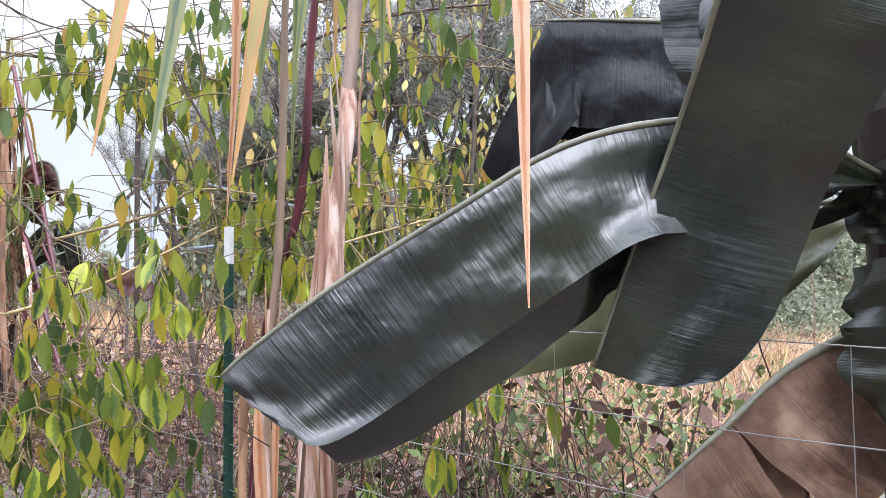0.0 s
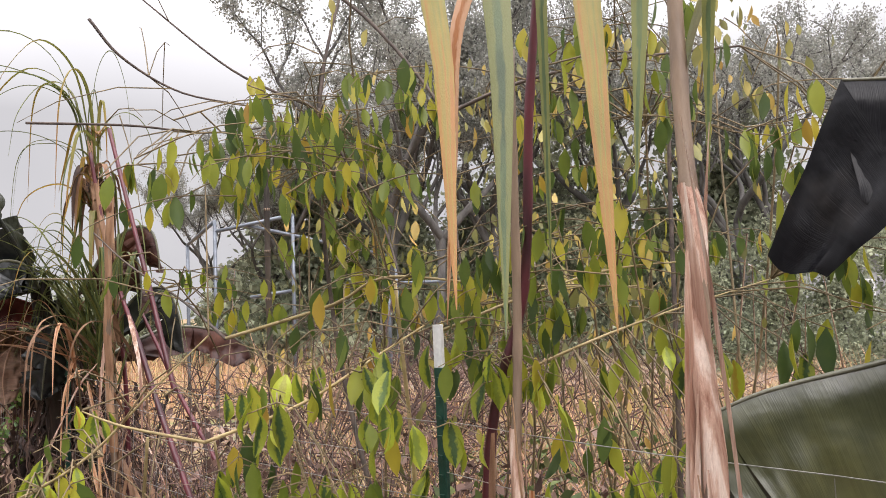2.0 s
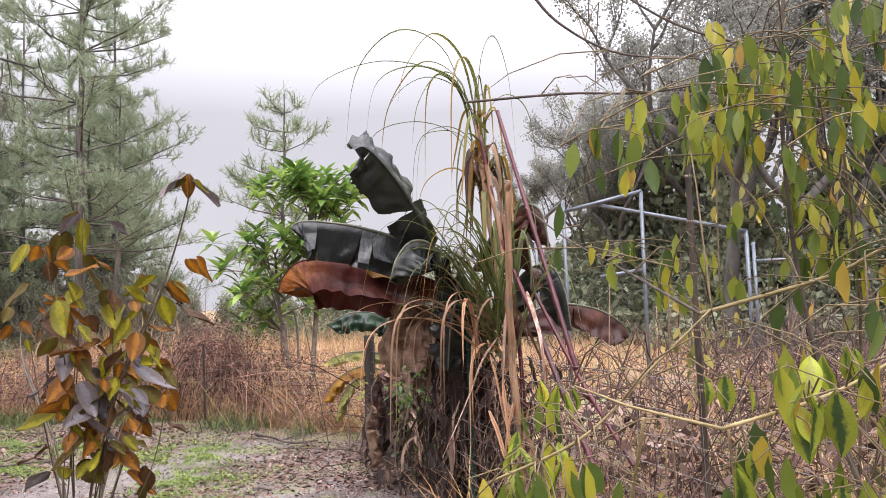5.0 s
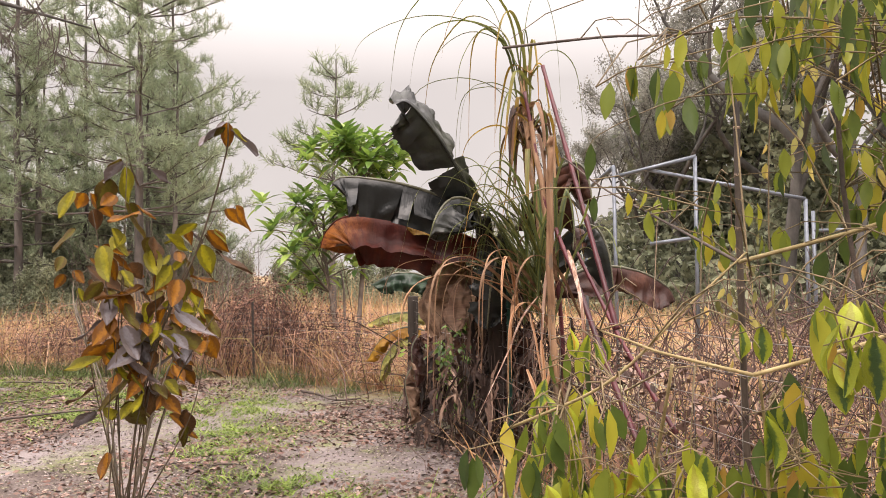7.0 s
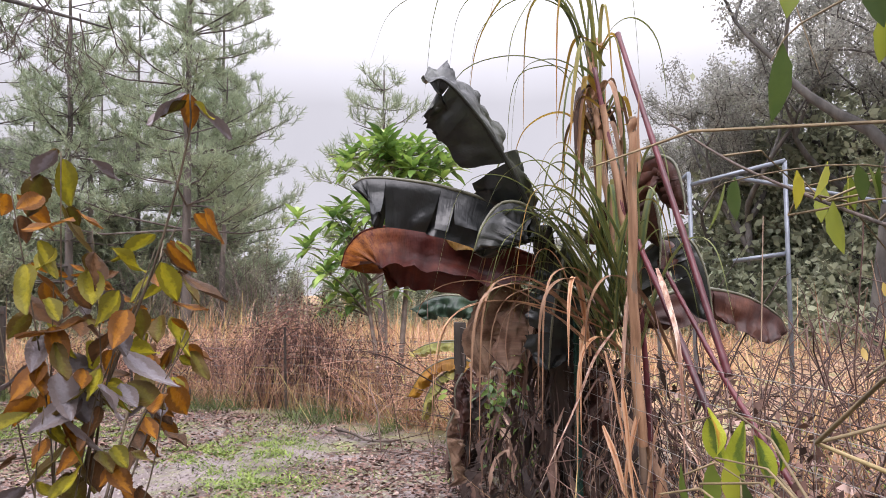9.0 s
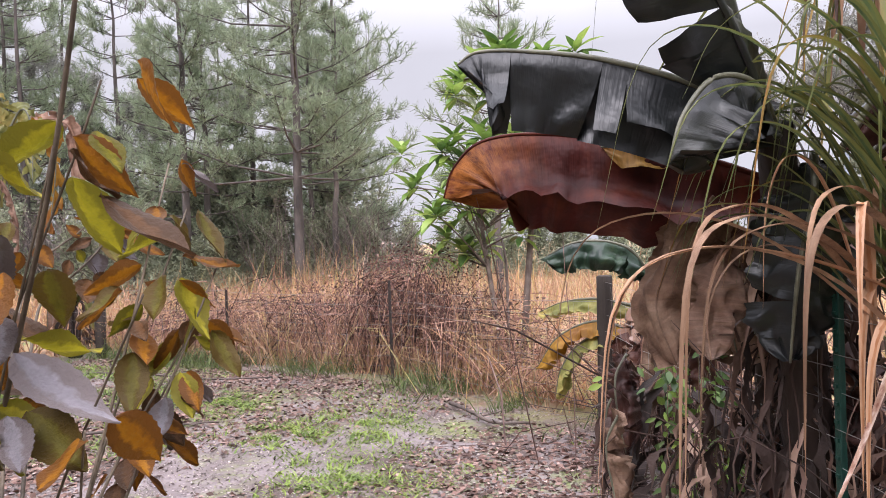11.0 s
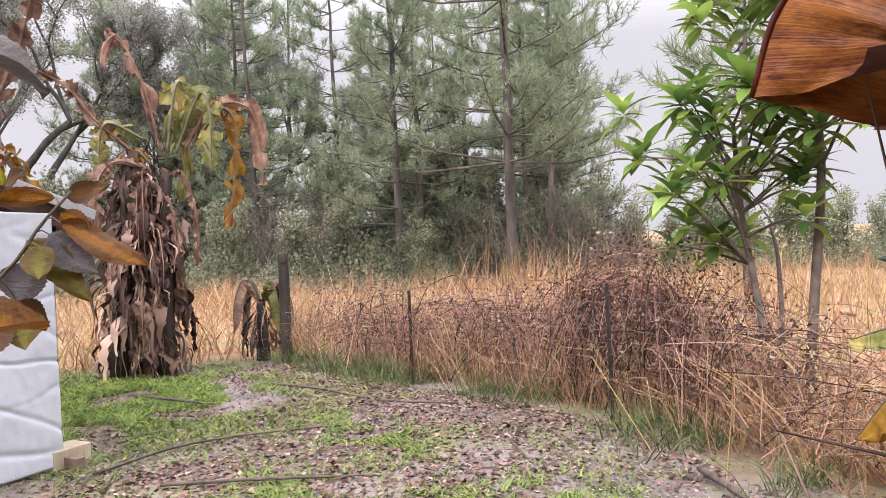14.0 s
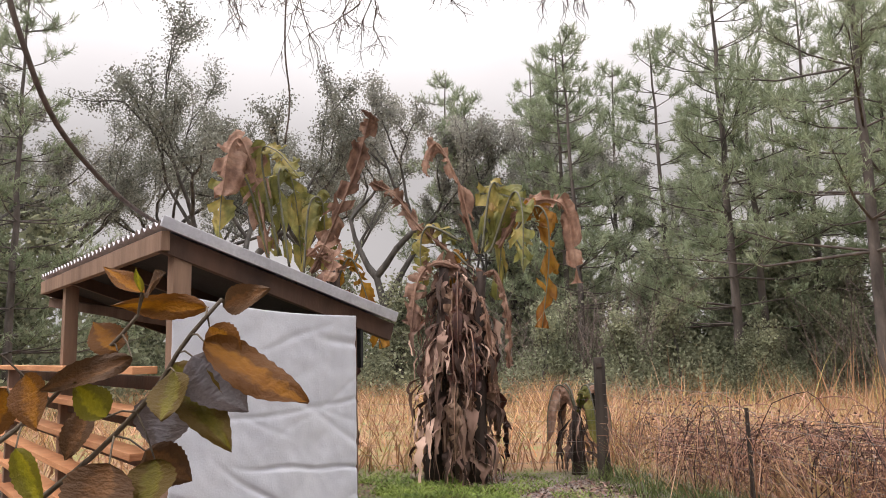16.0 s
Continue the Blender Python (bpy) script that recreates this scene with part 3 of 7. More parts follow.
def blades(rng, centres, height, width, lean, segments=3, curl=0.5):
    """Arrays of grass blades: tapering strips that lean and curl over."""
    n = len(centres)
    h = height[0] + (height[1] - height[0]) * rng.random(n)
    w = width[0] + (width[1] - width[0]) * rng.random(n)
    az, face = rng.random(n) * 2 * np.pi, rng.random(n) * 2 * np.pi
    ln = lean[0] + (lean[1] - lean[0]) * rng.random(n)
    way = np.stack([np.cos(az), np.sin(az), np.zeros(n)], 1)
    side = np.stack([np.cos(face), np.sin(face), np.zeros(n)], 1)
    rows = []
    for i in range(segments + 1):
        u = i / segments
        off = ln * (u * (1 - curl) + curl * u * u) * h
        z = h * u * (1 - 0.35 * np.minimum(ln, 1.2) * u)
        c = centres + way * off[:, None] + np.stack([np.zeros(n), np.zeros(n), z], 1)
        hw = (w / 2 * (1 - 0.92 * u))[:, None]
        rows += [c - side * hw, c + side * hw]
    verts = np.stack(rows, 1)
    k = 2 * (segments + 1)
    quads = np.concatenate([np.arange(n)[:, None] * k + np.array([[2 * i, 2 * i + 1, 2 * i + 3, 2 * i + 2]]) for i in range(segments)])
    return verts.reshape(-1, 3), quads


def scatter_leaves(rng, centres, size, flat=False):
    """Arrays of small bent leaf quads turned at random: two quads each."""
    n = len(centres)
    s = size[0] + (size[1] - size[0]) * rng.random(n)
    d = rng.normal(size=(n, 3))
    f = rng.normal(size=(n, 3))
    if flat:
        d[:, 2] *= 0.25
        f[:, :2] *= 0.35
        f[:, 2] = np.abs(f[:, 2]) + 0.3
    d /= np.linalg.norm(d, axis=1, keepdims=True)
    e = np.cross(d, f)
    e /= np.linalg.norm(e, axis=1, keepdims=True) + 1e-9
    nrm = np.cross(e, d)
    d, e, nrm = d * s[:, None], e * (s * 0.3)[:, None], nrm * (s * 0.16 * rng.random(n))[:, None]
    rows = [centres - d * 0.5, centres - e - d * 0.08 + nrm, centres + d * 0.5 + nrm * 0.6, centres + e - d * 0.08 + nrm]
    verts = np.stack(rows, 1).reshape(-1, 3)
    quads = np.arange(n)[:, None] * 4 + np.array([[0, 1, 2, 3]])
    return verts, quads


def stuff(name, verts, quads, material, label, category):
    return tagged(new(name, fast_mesh(name, verts, quads, material)), label, category, kind="stuff")


# ---- ground ----
def ground_height(x, y):
    return 0.05 * noise.noise(Vector((x * 0.35, y * 0.35, 0))) + 0.02 * noise.noise(Vector((x * 1.7, y * 1.7, 3)))


FENCE = [Vector(p) for p in ((1.9, 1.35), (-1.08, 3.79), (-3.98, 6.17), (-6.38, 8.14), (-9.27, 8.3), (-11.65, 7.56), (-14.04, 6.77), (-14.3, 2.5), (-14.6, -3.0))]


def make_ground():
    xs = [-900, -300, -120, -60, -40, -30, -24] + [-20 + 0.4 * i for i in range(66)] + [7, 9, 12, 20, 40, 100, 300, 900]
    ys = [-900, -300, -100, -40, -20, -10, -6] + [-4 + 0.4 * i for i in range(51)] + [17, 19, 22, 28, 40, 70, 120, 300, 900]
    g = Geo()
    for y in ys:
        for x in xs:
            g.v.append((x, y, ground_height(x, y) if abs(x) < 60 and abs(y) < 60 else -0.02))
    w = len(xs)
    g.f = [(j * w + i, j * w + i + 1, (j + 1) * w + i + 1, (j + 1) * w + i) for j in range(len(ys) - 1) for i in range(w - 1)]
    me = g.mesh("ground", M_ground)
    return tagged(new("ground", me), "sandy yard soil with leaf litter running into a dry field", "ground", kind="structure")


M_ground = surface("yard_ground", [(0.22, (0.045, 0.03, 0.026)), (0.42, (0.11, 0.08, 0.068)), (0.58, (0.24, 0.2, 0.195)), (0.75, (0.08, 0.056, 0.046))], 1.1, 0.95, 0.9, 35, fine=22)
nt = M_ground.node_tree
base_in = nt.nodes["Principled BSDF"].inputs["Base Color"]
col = base_in.links[0].from_socket
moss = link_ramp(nt, noise_of(nt, 0.9, 8, coords="Object", rough=0.8), [(0.52, (0, 0, 0)), (0.62, (0.75, 0.75, 0.75))])
col = mixed(nt, moss, col, link_ramp(nt, noise_of(nt, 18, 3), [(0.3, (0.1, 0.14, 0.03)), (0.7, (0.25, 0.28, 0.08))]))
sep = nt.nodes.new("ShaderNodeSeparateXYZ")
nt.links.new(nt.nodes.new("ShaderNodeTexCoord").outputs["Object"], sep.inputs[0])
# beyond the wire fence the soil turns to grass thatch
far = nt.nodes.new("ShaderNodeMath")
far.operation = "MULTIPLY_ADD"
nt.links.new(sep.outputs["X"], far.inputs[0])
far.inputs[1].default_value = -0.12
nt.links.new(sep.outputs["Y"], far.inputs[2])
edge = nt.nodes.new("ShaderNodeMapRange")
edge.inputs["From Min"].default_value, edge.inputs["From Max"].default_value = 8.9, 9.9
nt.links.new(far.outputs[0], edge.inputs["Value"])
west = nt.nodes.new("ShaderNodeMapRange")
west.inputs["From Min"].default_value, west.inputs["From Max"].default_value = -14.2, -15.2
nt.links.new(sep.outputs["X"], west.inputs["Value"])
both = nt.nodes.new("ShaderNodeMath")
both.operation = "MAXIMUM"
nt.links.new(edge.outputs[0], both.inputs[0])
nt.links.new(west.outputs[0], both.inputs[1])
east = nt.nodes.new("ShaderNodeMapRange")
east.inputs["From Min"].default_value, east.inputs["From Max"].default_value = -3.0, -6.5
east.inputs["To Min"].default_value, east.inputs["To Max"].default_value = 0.25, 1.0
nt.links.new(sep.outputs["X"], east.inputs["Value"])
rough_part = nt.nodes.new("ShaderNodeMath")
rough_part.operation = "MULTIPLY"
nt.links.new(both.outputs[0], rough_part.inputs[0])
nt.links.new(east.outputs[0], rough_part.inputs[1])
both = rough_part
col = mixed(nt, both.outputs[0], col, link_ramp(nt, noise_of(nt, 1.2, 5), [(0.36, (0.16, 0.095, 0.05)), (0.5, (0.34, 0.2, 0.11)), (0.62, (0.22, 0.23, 0.085))]))
nt.links.new(col, base_in)
make_ground()


def in_yard(x, y):
    """True on the yard's side of the wire fence."""
    for a, b in zip(FENCE, FENCE[1:]):
        if min(a.x, b.x) <= x <= max(a.x, b.x):
            return y < a.y + (b.y - a.y) * (x - a.x) / (b.x - a.x) - 0.05 and x > -14.3
    return False


rng = np.random.default_rng(4)
pts = np.stack([rng.uniform(-15, 3, 330000), rng.uniform(-3, 10, 330000), np.zeros(330000)], 1)
keep = np.array([in_yard(x, y) or (y < 9 + 0.0 * x and x > -3.5) for x, y, _ in pts])
pts = pts[keep]
dens = np.array([noise.noise(Vector((x * 0.6, y * 0.6, 7))) for x, y, _ in pts])
pts = pts[rng.random(len(pts)) < 0.6 + 1.5 * dens + 0.25 * (np.abs(pts[:, 1] - 7.6) < 1.2)]
pts[:, 2] = [ground_height(x, y) + 0.006 for x, y, _ in pts]
v, q = scatter_leaves(rng, pts[:200000], (0.012, 0.065), flat=True)
stuff("leaf_litter", v, q, M_litter, "fallen brown leaves strewn over the sandy yard", "leaf litter")

pts = np.stack([rng.uniform(-14.5, 1, 110000), rng.uniform(1, 10, 110000), np.zeros(110000)], 1)
dens = np.array([noise.noise(Vector((x * 0.55, y * 0.55, 1))) + 0.9 * math.exp(-((x + 12.6) / 1.8) ** 2 - ((y - 4.3) / 1.7) ** 2) + 0.15 * (x < -10.5) + 0.25 * math.exp(-((y - 8.0 - 0.05 * x) / 0.5) ** 2) for x, y, _ in pts])
dens += 0.25 * np.array([noise.noise(Vector((x * 3.1, y * 3.1, 9))) for x, y, _ in pts])
keep = (dens > 0.3) & np.array([in_yard(x, y) for x, y, _ in pts])
pts = pts[keep]
pts[:, 2] = [ground_height(x, y) for x, y, _ in pts]
v, q = blades(rng, pts[:30000], (0.012, 0.05), (0.006, 0.016), (0.6, 2.0), 2)
stuff("yard_weeds", v, q, M_weed, "low bright green weeds in patches on the yard", "weeds")

pts = np.stack([rng.uniform(-14.3, 0, 150000), rng.uniform(2.5, 8.6, 150000), np.zeros(150000)], 1)
pts[:, 2] = [ground_height(x, y) + 0.003 for x, y, _ in pts]
v, q = scatter_leaves(rng, pts, (0.008, 0.028), flat=True)
stuff("soil_crumbs", v, q, M_crumb, "crumbs of bark, sand and leaf on the yard", "debris")
pts = np.stack([rng.normal(-12.4, 1.05, 30000), rng.normal(4.5, 0.95, 30000), np.zeros(30000)], 1)
pts = pts[np.array([noise.noise(Vector((x * 1.6, y * 1.6, 5))) > -0.2 for x, y, _ in pts])]
pts[:, 2] = [ground_height(x, y) for x, y, _ in pts]
v, q = blades(rng, pts, (0.03, 0.1), (0.008, 0.02), (0.6, 1.8), 3)
stuff("yard_grass", v, q, M_weed, "bright green low grass under the far bananas", "grass")
pts = np.concatenate([np.stack([rng.normal(cx, 0.3, 1500), rng.normal(cy, 0.2, 1500), np.zeros(1500)], 1) for cx, cy in ((-3.9, 4.3), (-4.5, 4.7), (-5.2, 5.1), (-4.2, 5.0), (-6.4, 5.6), (-7.0, 6.2), (-8.2, 6.4), (-9.0, 5.6), (-9.6, 6.6), (-7.9, 7.0), (-10.4, 6.3), (-3.4, 4.6))])
pts = pts[np.array([noise.noise(Vector((x * 4, y * 4, 3))) > -0.1 for x, y, _ in pts])]
pts[:, 2] = [ground_height(x, y) for x, y, _ in pts]
v, q = blades(rng, pts, (0.015, 0.07), (0.008, 0.02), (0.8, 2.0), 2)
stuff("weed_tufts", v, q, M_weed, "small bright green weed tufts on the bare yard", "weeds")

# green fringe along the far fence and under the hedge
t = rng.random(5000)
t = t[np.array([noise.noise(Vector((u * 9, 2, 2))) for u in t]) > -0.02]
nw = len(t)
cx = -14.2 + 7.6 * t
fy = np.array([np.interp(x, [-14.04, -11.65, -9.27, -6.38], [6.77, 7.56, 8.3, 8.14]) for x in cx])
pts = np.stack([cx, fy + rng.normal(0.12, 0.22, nw), np.zeros(nw)], 1)
v, q = blades(rng, pts, (0.04, 0.4), (0.005, 0.014), (0.3, 1.4), 3)
stuff("fence_weeds", v, q, M_weeddull, "green weeds along the foot of the wire fence", "weeds")

# ---- dry field ----
n = 95000
d = 0.8 + 32 * rng.random(n) ** 1.8
along = rng.uniform(-55, -5.2, n)
pts = np.stack([along, np.interp(along, [-62, -14.04, -11.65, -9.27, -6.38, -2, 6], [5.5, 6.9, 7.7, 8.4, 8.5, 9.6, 10.5]) + d * 0.9 - 0.5, np.zeros(n)], 1)
pts = pts[rng.random(n) < 0.5 + 1.1 * np.array([noise.noise(Vector((x * 0.35, y * 0.5, 4))) + 0.6 * noise.noise(Vector((x * 1.3, y * 1.6, 8))) for x, y, _ in pts])]
tall = np.array([noise.noise(Vector((x * 0.8, y * 0.9, 2))) for x, y, _ in pts]) > 0.12
v1, q1 = blades(rng, pts[~tall], (0.15, 0.75), (0.008, 0.03), (0.3, 1.5), 3)
vt, qt = blades(rng, pts[tall], (0.5, 1.15), (0.008, 0.026), (0.15, 0.9), 3)
q1 = np.concatenate([q1, qt + len(v1)])
v1 = np.concatenate([v1, vt])
pts2 = np.stack([-14.6 - 36 * rng.random(22000) ** 1.3, rng.uniform(-14, 9, 22000), np.zeros(22000)], 1)
v2, q2 = blades(rng, pts2, (0.3, 1.0), (0.012, 0.03), (0.3, 1.3), 3)
stuff("dry_field_grass", np.concatenate([v1, v2]), np.concatenate([q1, q2 + len(v1)]), M_drygrass, "tall dry tan grass standing over the field", "grass")
# taller plumes of broomsedge
pl = np.stack([rng.normal(-14.5, 5.0, 1500), rng.normal(14.0, 2.0, 1500), np.zeros(1500)], 1)
pl = pl[:600]
pl[:70] = np.stack([rng.normal(-19.2, 0.25, 70), rng.normal(13.4, 0.3, 70), np.zeros(70)], 1)
pl[70:120] = np.stack([rng.normal(-18.0, 0.2, 50), rng.normal(13.9, 0.2, 50), np.zeros(50)], 1)
v, q = blades(rng, pl, (0.8, 1.75), (0.012, 0.035), (0.05, 0.4), 3)
stuff("tall_plume_grass", v, q, M_drygrass, "taller straw plumes in the dry field", "grass")


# ---- fence ----
def wood_post(at, height, radius, lean=(0, 0), label="round weathered wooden fence post"):
    r = random.Random(str(at))
    ob = thing("wooden_post", (at[0], at[1], 0), label, "fence post")
    pts = [Vector((at[0] + lean[0] * z, at[1] + lean[1] * z, z)) for z in (-0.2, 0.05, height * 0.4, height * 0.75, height - 0.01, height)]
    part("post_body", Geo().tube(pts, [radius, radius * 1.05, radius, radius * 0.97, radius * 0.95, radius * 0.85], 14), M_post, ob)
    return ob


def steel_post(at, height, lean=(0, 0), paint=M_tpostold, white=0.0, label="dark rusted steel fence post", shift=0.0):
    ob = thing("steel_post", (at[0], at[1], 0), label, "fence post")
    top = Vector((at[0] + lean[0] * height, at[1] + lean[1] * height, height))
    bot = Vector((at[0] - lean[0] * 0.2, at[1] - lean[1] * 0.2, -0.2))
    cut = bot.lerp(top, 1 - white / (height + 0.2)) if white else top
    axis = (top - bot).normalized()
    sx = Vector((0.77, -0.63, 0))
    sy = axis.cross(sx).normalized()

    def bar(a, b):
        g = Geo()
        c, ln = (a + b) / 2, (b - a).length
        g.box(c, (0.035, 0.006, ln), (sx, sy, axis))
        g.box(c + sy * 0.014, (0.006, 0.024, ln), (sx, sy, axis))
        return g
    bevelled(part("shaft", bar(bot, cut), paint, ob, smooth=False), 0.0015)
    if white:
        bevelled(part("painted_tip", bar(cut, top), M_whitepaint, ob, "white painted top", smooth=False), 0.0015)
    z = 0.25
    while z < height - white - 0.03:
        p = bot.lerp(top, (z + 0.2) / (height + 0.2))
        part("stud", Geo().box(p - sy * 0.006, (0.018, 0.008, 0.012), (sx, sy, axis)), paint, ob, smooth=False)
        z += 0.06
    return ob


wood_post((-6.38, 8.14), 1.2, 0.062, (0.01, 0.0))
wood_post((-14.04, 6.77), 1.4, 0.07, (0, 0.0), "round wooden fence post with a small dark tag")
tag = thing("post_tag", (-13.96, 6.74, 1.33), "small dark metal tag nailed near the post top", "tag")
bevelled(part("tag_plate", Geo().box((-13.965, 6.75, 1.31), (0.012, 0.07, 0.05)), M_tpostold, tag, smooth=False))
steel_post((-9.27, 8.3), 1.1, (-0.015, 0.0))
steel_post((-11.65, 7.56), 0.98, (-0.015, 0.0))
steel_post((-1.08, 3.79), 1.5, (0, 0), M_tpost, 0.135, "green steel fence post with a white painted top")
steel_post((-3.98, 6.17), 1.35, (0, 0), M_tpost, 0.0, "green steel fence post among the dead leaves")


def wire_panel(a, b, top, rows, step, name="wire_fence", sag=0.02):
    a, b = Vector((a[0], a[1], 0)), Vector((b[0], b[1], 0))
    ln = (b - a).length
    ob = thing(name, tuple((a + b) / 2), "rusting welded wire fence strung between posts", "fence", "wire fence panels")
    r = random.Random(str(a))
    for k in range(rows):
        z = 0.08 + (top - 0.08) * k / (rows - 1)
        pts = [a.lerp(b, i / 10) + Vector((r.uniform(-.008, .008), r.uniform(-.008, .008), z - sag * math.sin(math.pi * i / 10) + r.uniform(-.006, .006))) for i in range(11)]
        part("strand", Geo().tube(pts, 0.0016, 3, False), M_wire, ob)
    g = Geo()
    for i in range(1, int(ln / step)):
        p = a.lerp(b, i * step / ln)
        g.tube([p + Vector((0, 0, 0.08)), p + Vector((r.uniform(-.01, .01), r.uniform(-.01, .01), top * 0.5)), p + Vector((0, 0, top - sag))], 0.0012, 3, False)
    part("wire_mesh", g, M_wire, ob)


wire_panel(FENCE[3], FENCE[4], 1.0, 9, 0.15)
wire_panel(FENCE[4], FENCE[5], 0.95, 9, 0.15)
wire_panel(FENCE[5], FENCE[6], 1.1, 9, 0.15)
wire_panel(FENCE[6], FENCE[7], 1.15, 10, 0.12)
wire_panel(FENCE[1], FENCE[2], 1.2, 10, 0.15)
wire_panel(FENCE[2], FENCE[3], 1.15, 10, 0.12)
wire_panel(FENCE[0], FENCE[1], 1.2, 8, 0.3)


# ---- banana plants ----
def banana_leaf(parent, rib, width, material, hang=(0.9, 0.9), tears=(5, 5), seed=1, ragged=0.02, face=UP, rib_r=0.014, blunt=0.75,
                label="", ripple=0.02, rib_mat=M_midrib, sides=(1, -1), roll=0.0, tip=0.12, ratio=1.0, waist=0.0, crumple=0.035, flare=0.0):
    """A blade in strips, torn towards the midrib and hanging from it, with the midrib as its own part."""
    r = random.Random(seed)
    n = 30
    line = spline(rib, n)
    frames = []
    for i in range(n + 1):
        d = (line[min(i + 1, n)] - line[max(i - 1, 0)]).normalized()
        f = Vector(face) - d * Vector(face).dot(d)
        f = f.normalized() if f.length > 1e-3 else (frames[-1][2] if frames else d.orthogonal().normalized())
        frames.append((line[i], d, f, d.cross(f).normalized()))

    def at(u):
        k = min(int(u * n), n - 1)
        t = u * n - k
        a, b = frames[k], frames[k + 1]
        return tuple(x.lerp(y, t) for x, y in zip(a, b))

    g = Geo()
    for sgn, droop, cuts in zip((1, -1), hang, tears):
        if sgn not in sides:
            continue
        stops = sorted([r.uniform(0.06, 0.95) for _ in range(cuts)])
        stops = [0.02] + [s for i, s in enumerate(stops) if i == 0 or s - stops[i - 1] > 0.02] + [1.0]
        for a, b in zip(stops, stops[1:]):
            nu, nv = max(2, int((b - a) * 40)), 9
            base = len(g.v)
            bend, short, twist = r.gauss(0, (0.4 if cuts > 8 else 0.16) if cuts > 2 else 0.03), (r.uniform(0.55, 1.0) if cuts > 8 else r.uniform(0.86, 1.0)) if cuts > 2 else 1.0, r.gauss(0, ragged)
            for i in range(nu + 1):
                t = i / nu
                u = a + (b - a) * t
                for j in range(nv + 1):
                    w = j / nv
                    uu = u + (0.5 - t) * (b - a) * (0.06 + 0.1 * (cuts > 2)) * w * w + twist * w
                    p, d, f, s = at(min(max(uu, 0), 1))
                    shape = min(1, u / 0.18) ** 0.6
                    if u > blunt:
                        shape *= tip + (1 - tip) * math.sqrt(max(0, 1 - ((u - blunt) / (1 - blunt)) ** 2))
                    shape *= 1 - waist * min(1, max(0, (u - 0.4) / 0.3))
                    wd = width * shape * short * (ratio if sgn < 0 else 1)
                    ang = (droop + bend * w - flare * w * w) * (0.7 + 0.3 * min(1, w * 3)) + roll * sgn
                    x, z = wd * w * math.cos(ang), -wd * w * math.sin(ang)
                    rip = ripple * math.sin(u * 46 + 6 * noise.noise(Vector((u * 7, w * 1.5, seed)))) * w * (0.4 + noise.noise(Vector((u * 6, 3, seed))) + 0.5) + crumple * w * noise.noise(Vector((u * 5, w * 2.5, seed * 1.7))) + crumple * 0.35 * w * noise.noise(Vector((u * 15, w * 6, seed * 2.3)))
                    edge = ragged * 0.8 * noise.noise(Vector((u * 40, 5, seed))) * (w > 0.95)
                    g.v.append(p + s * (sgn * (x + edge)) + f * (z + rip * math.cos(ang)) + s * (sgn * rip * math.sin(ang)))
                    g.uv.append((u, sgn * w))
            for i in range(nu):
                for j in range(nv):
                    q = base + i * (nv + 1) + j
                    g.f.append((q, q + 1, q + nv + 2, q + nv + 1))
    blade = part("leaf", g, material, parent, label)
    radii = [rib_r * (1 - 0.8 * i / n) + 0.0015 for i in range(n + 1)]
    part("midrib", Geo().tube(line, radii, 7), rib_mat, blade)
    return blade


def pseudostem(parent, foot, top, r0, r1, seed=1):
    foot, top = Vector(foot), Vector(top)
    r = random.Random(seed)
    pts = [foot.lerp(top, i / 9) + Vector((r.uniform(-.012, .012), r.uniform(-.012, .012), 0)) for i in range(10)]
    part("pseudostem", Geo().tube(pts, [r0 + (r1 - r0) * i / 9 for i in range(10)], 14), M_pseudo, parent)


def thatch(parent, centre, height, radius, count, seed, low=0.0, name="hanging_dead_leaf", material=M_thatch, length=(0.4, 1.0), width=(0.015, 0.085)):
    """Dead leaves and sheaths that hang down round a stem, each a twisted, crumpled strip."""
    r = random.Random(seed)
    g = Geo()
    for _ in range(count):
        az = r.uniform(0, 2 * math.pi)
        z = low + (height - low) * r.random() ** 0.8
        ln = min(r.uniform(*length), z - 0.02 - low * 0.5)
        if ln < 0.1:
            continue
        o = Vector((math.cos(az), math.sin(az), 0))
        s = Vector((-o.y, o.x, 0))
        rad = radius * r.uniform(0.45, 1.15)
        p = Vector(centre) + o * rad * 0.5 + Vector((0, 0, z))
        w = width[0] + (width[1] - width[0]) * r.random() ** 2
        sway, kink, turn, spin = r.uniform(-0.16, 0.16), r.uniform(0, 6), r.gauss(0, 0.7), r.uniform(-1.6, 1.6)
        base, n = len(g.v), 9
        for i in range(n + 1):
            u = i / n
            c = p + o * (rad * 0.65 * math.sin(min(u * 2.5, 1.57)) + 0.02 * math.sin(u * 7 + kink) + r.gauss(0, 0.006)) + s * (sway * u * ln + 0.012 * math.sin(u * 8 + kink) + r.gauss(0, 0.006)) - UP * (ln * u) + UP * 0.05 * math.sin(u * 3)
            a = turn + spin * u
            t = s * math.cos(a) + o * math.sin(a)
            m = o * math.cos(a) - s * math.sin(a)
            h = w / 2 * (0.25 + math.sin(math.pi * min(0.96, u + 0.08))) * r.uniform(0.55, 1.25)
            g.v += [c - t * h + m * (h * r.uniform(-0.2, 1.0)), c + m * (h * r.uniform(-0.5, 0.3)), c + t * h + m * (h * r.uniform(-0.2, 1.0))]
        for i in range(n):
            q = base + 3 * i
            g.f += [(q, q + 1, q + 4, q + 3), (q + 1, q + 2, q + 5, q + 4)]
    return part(name, g, material, parent)


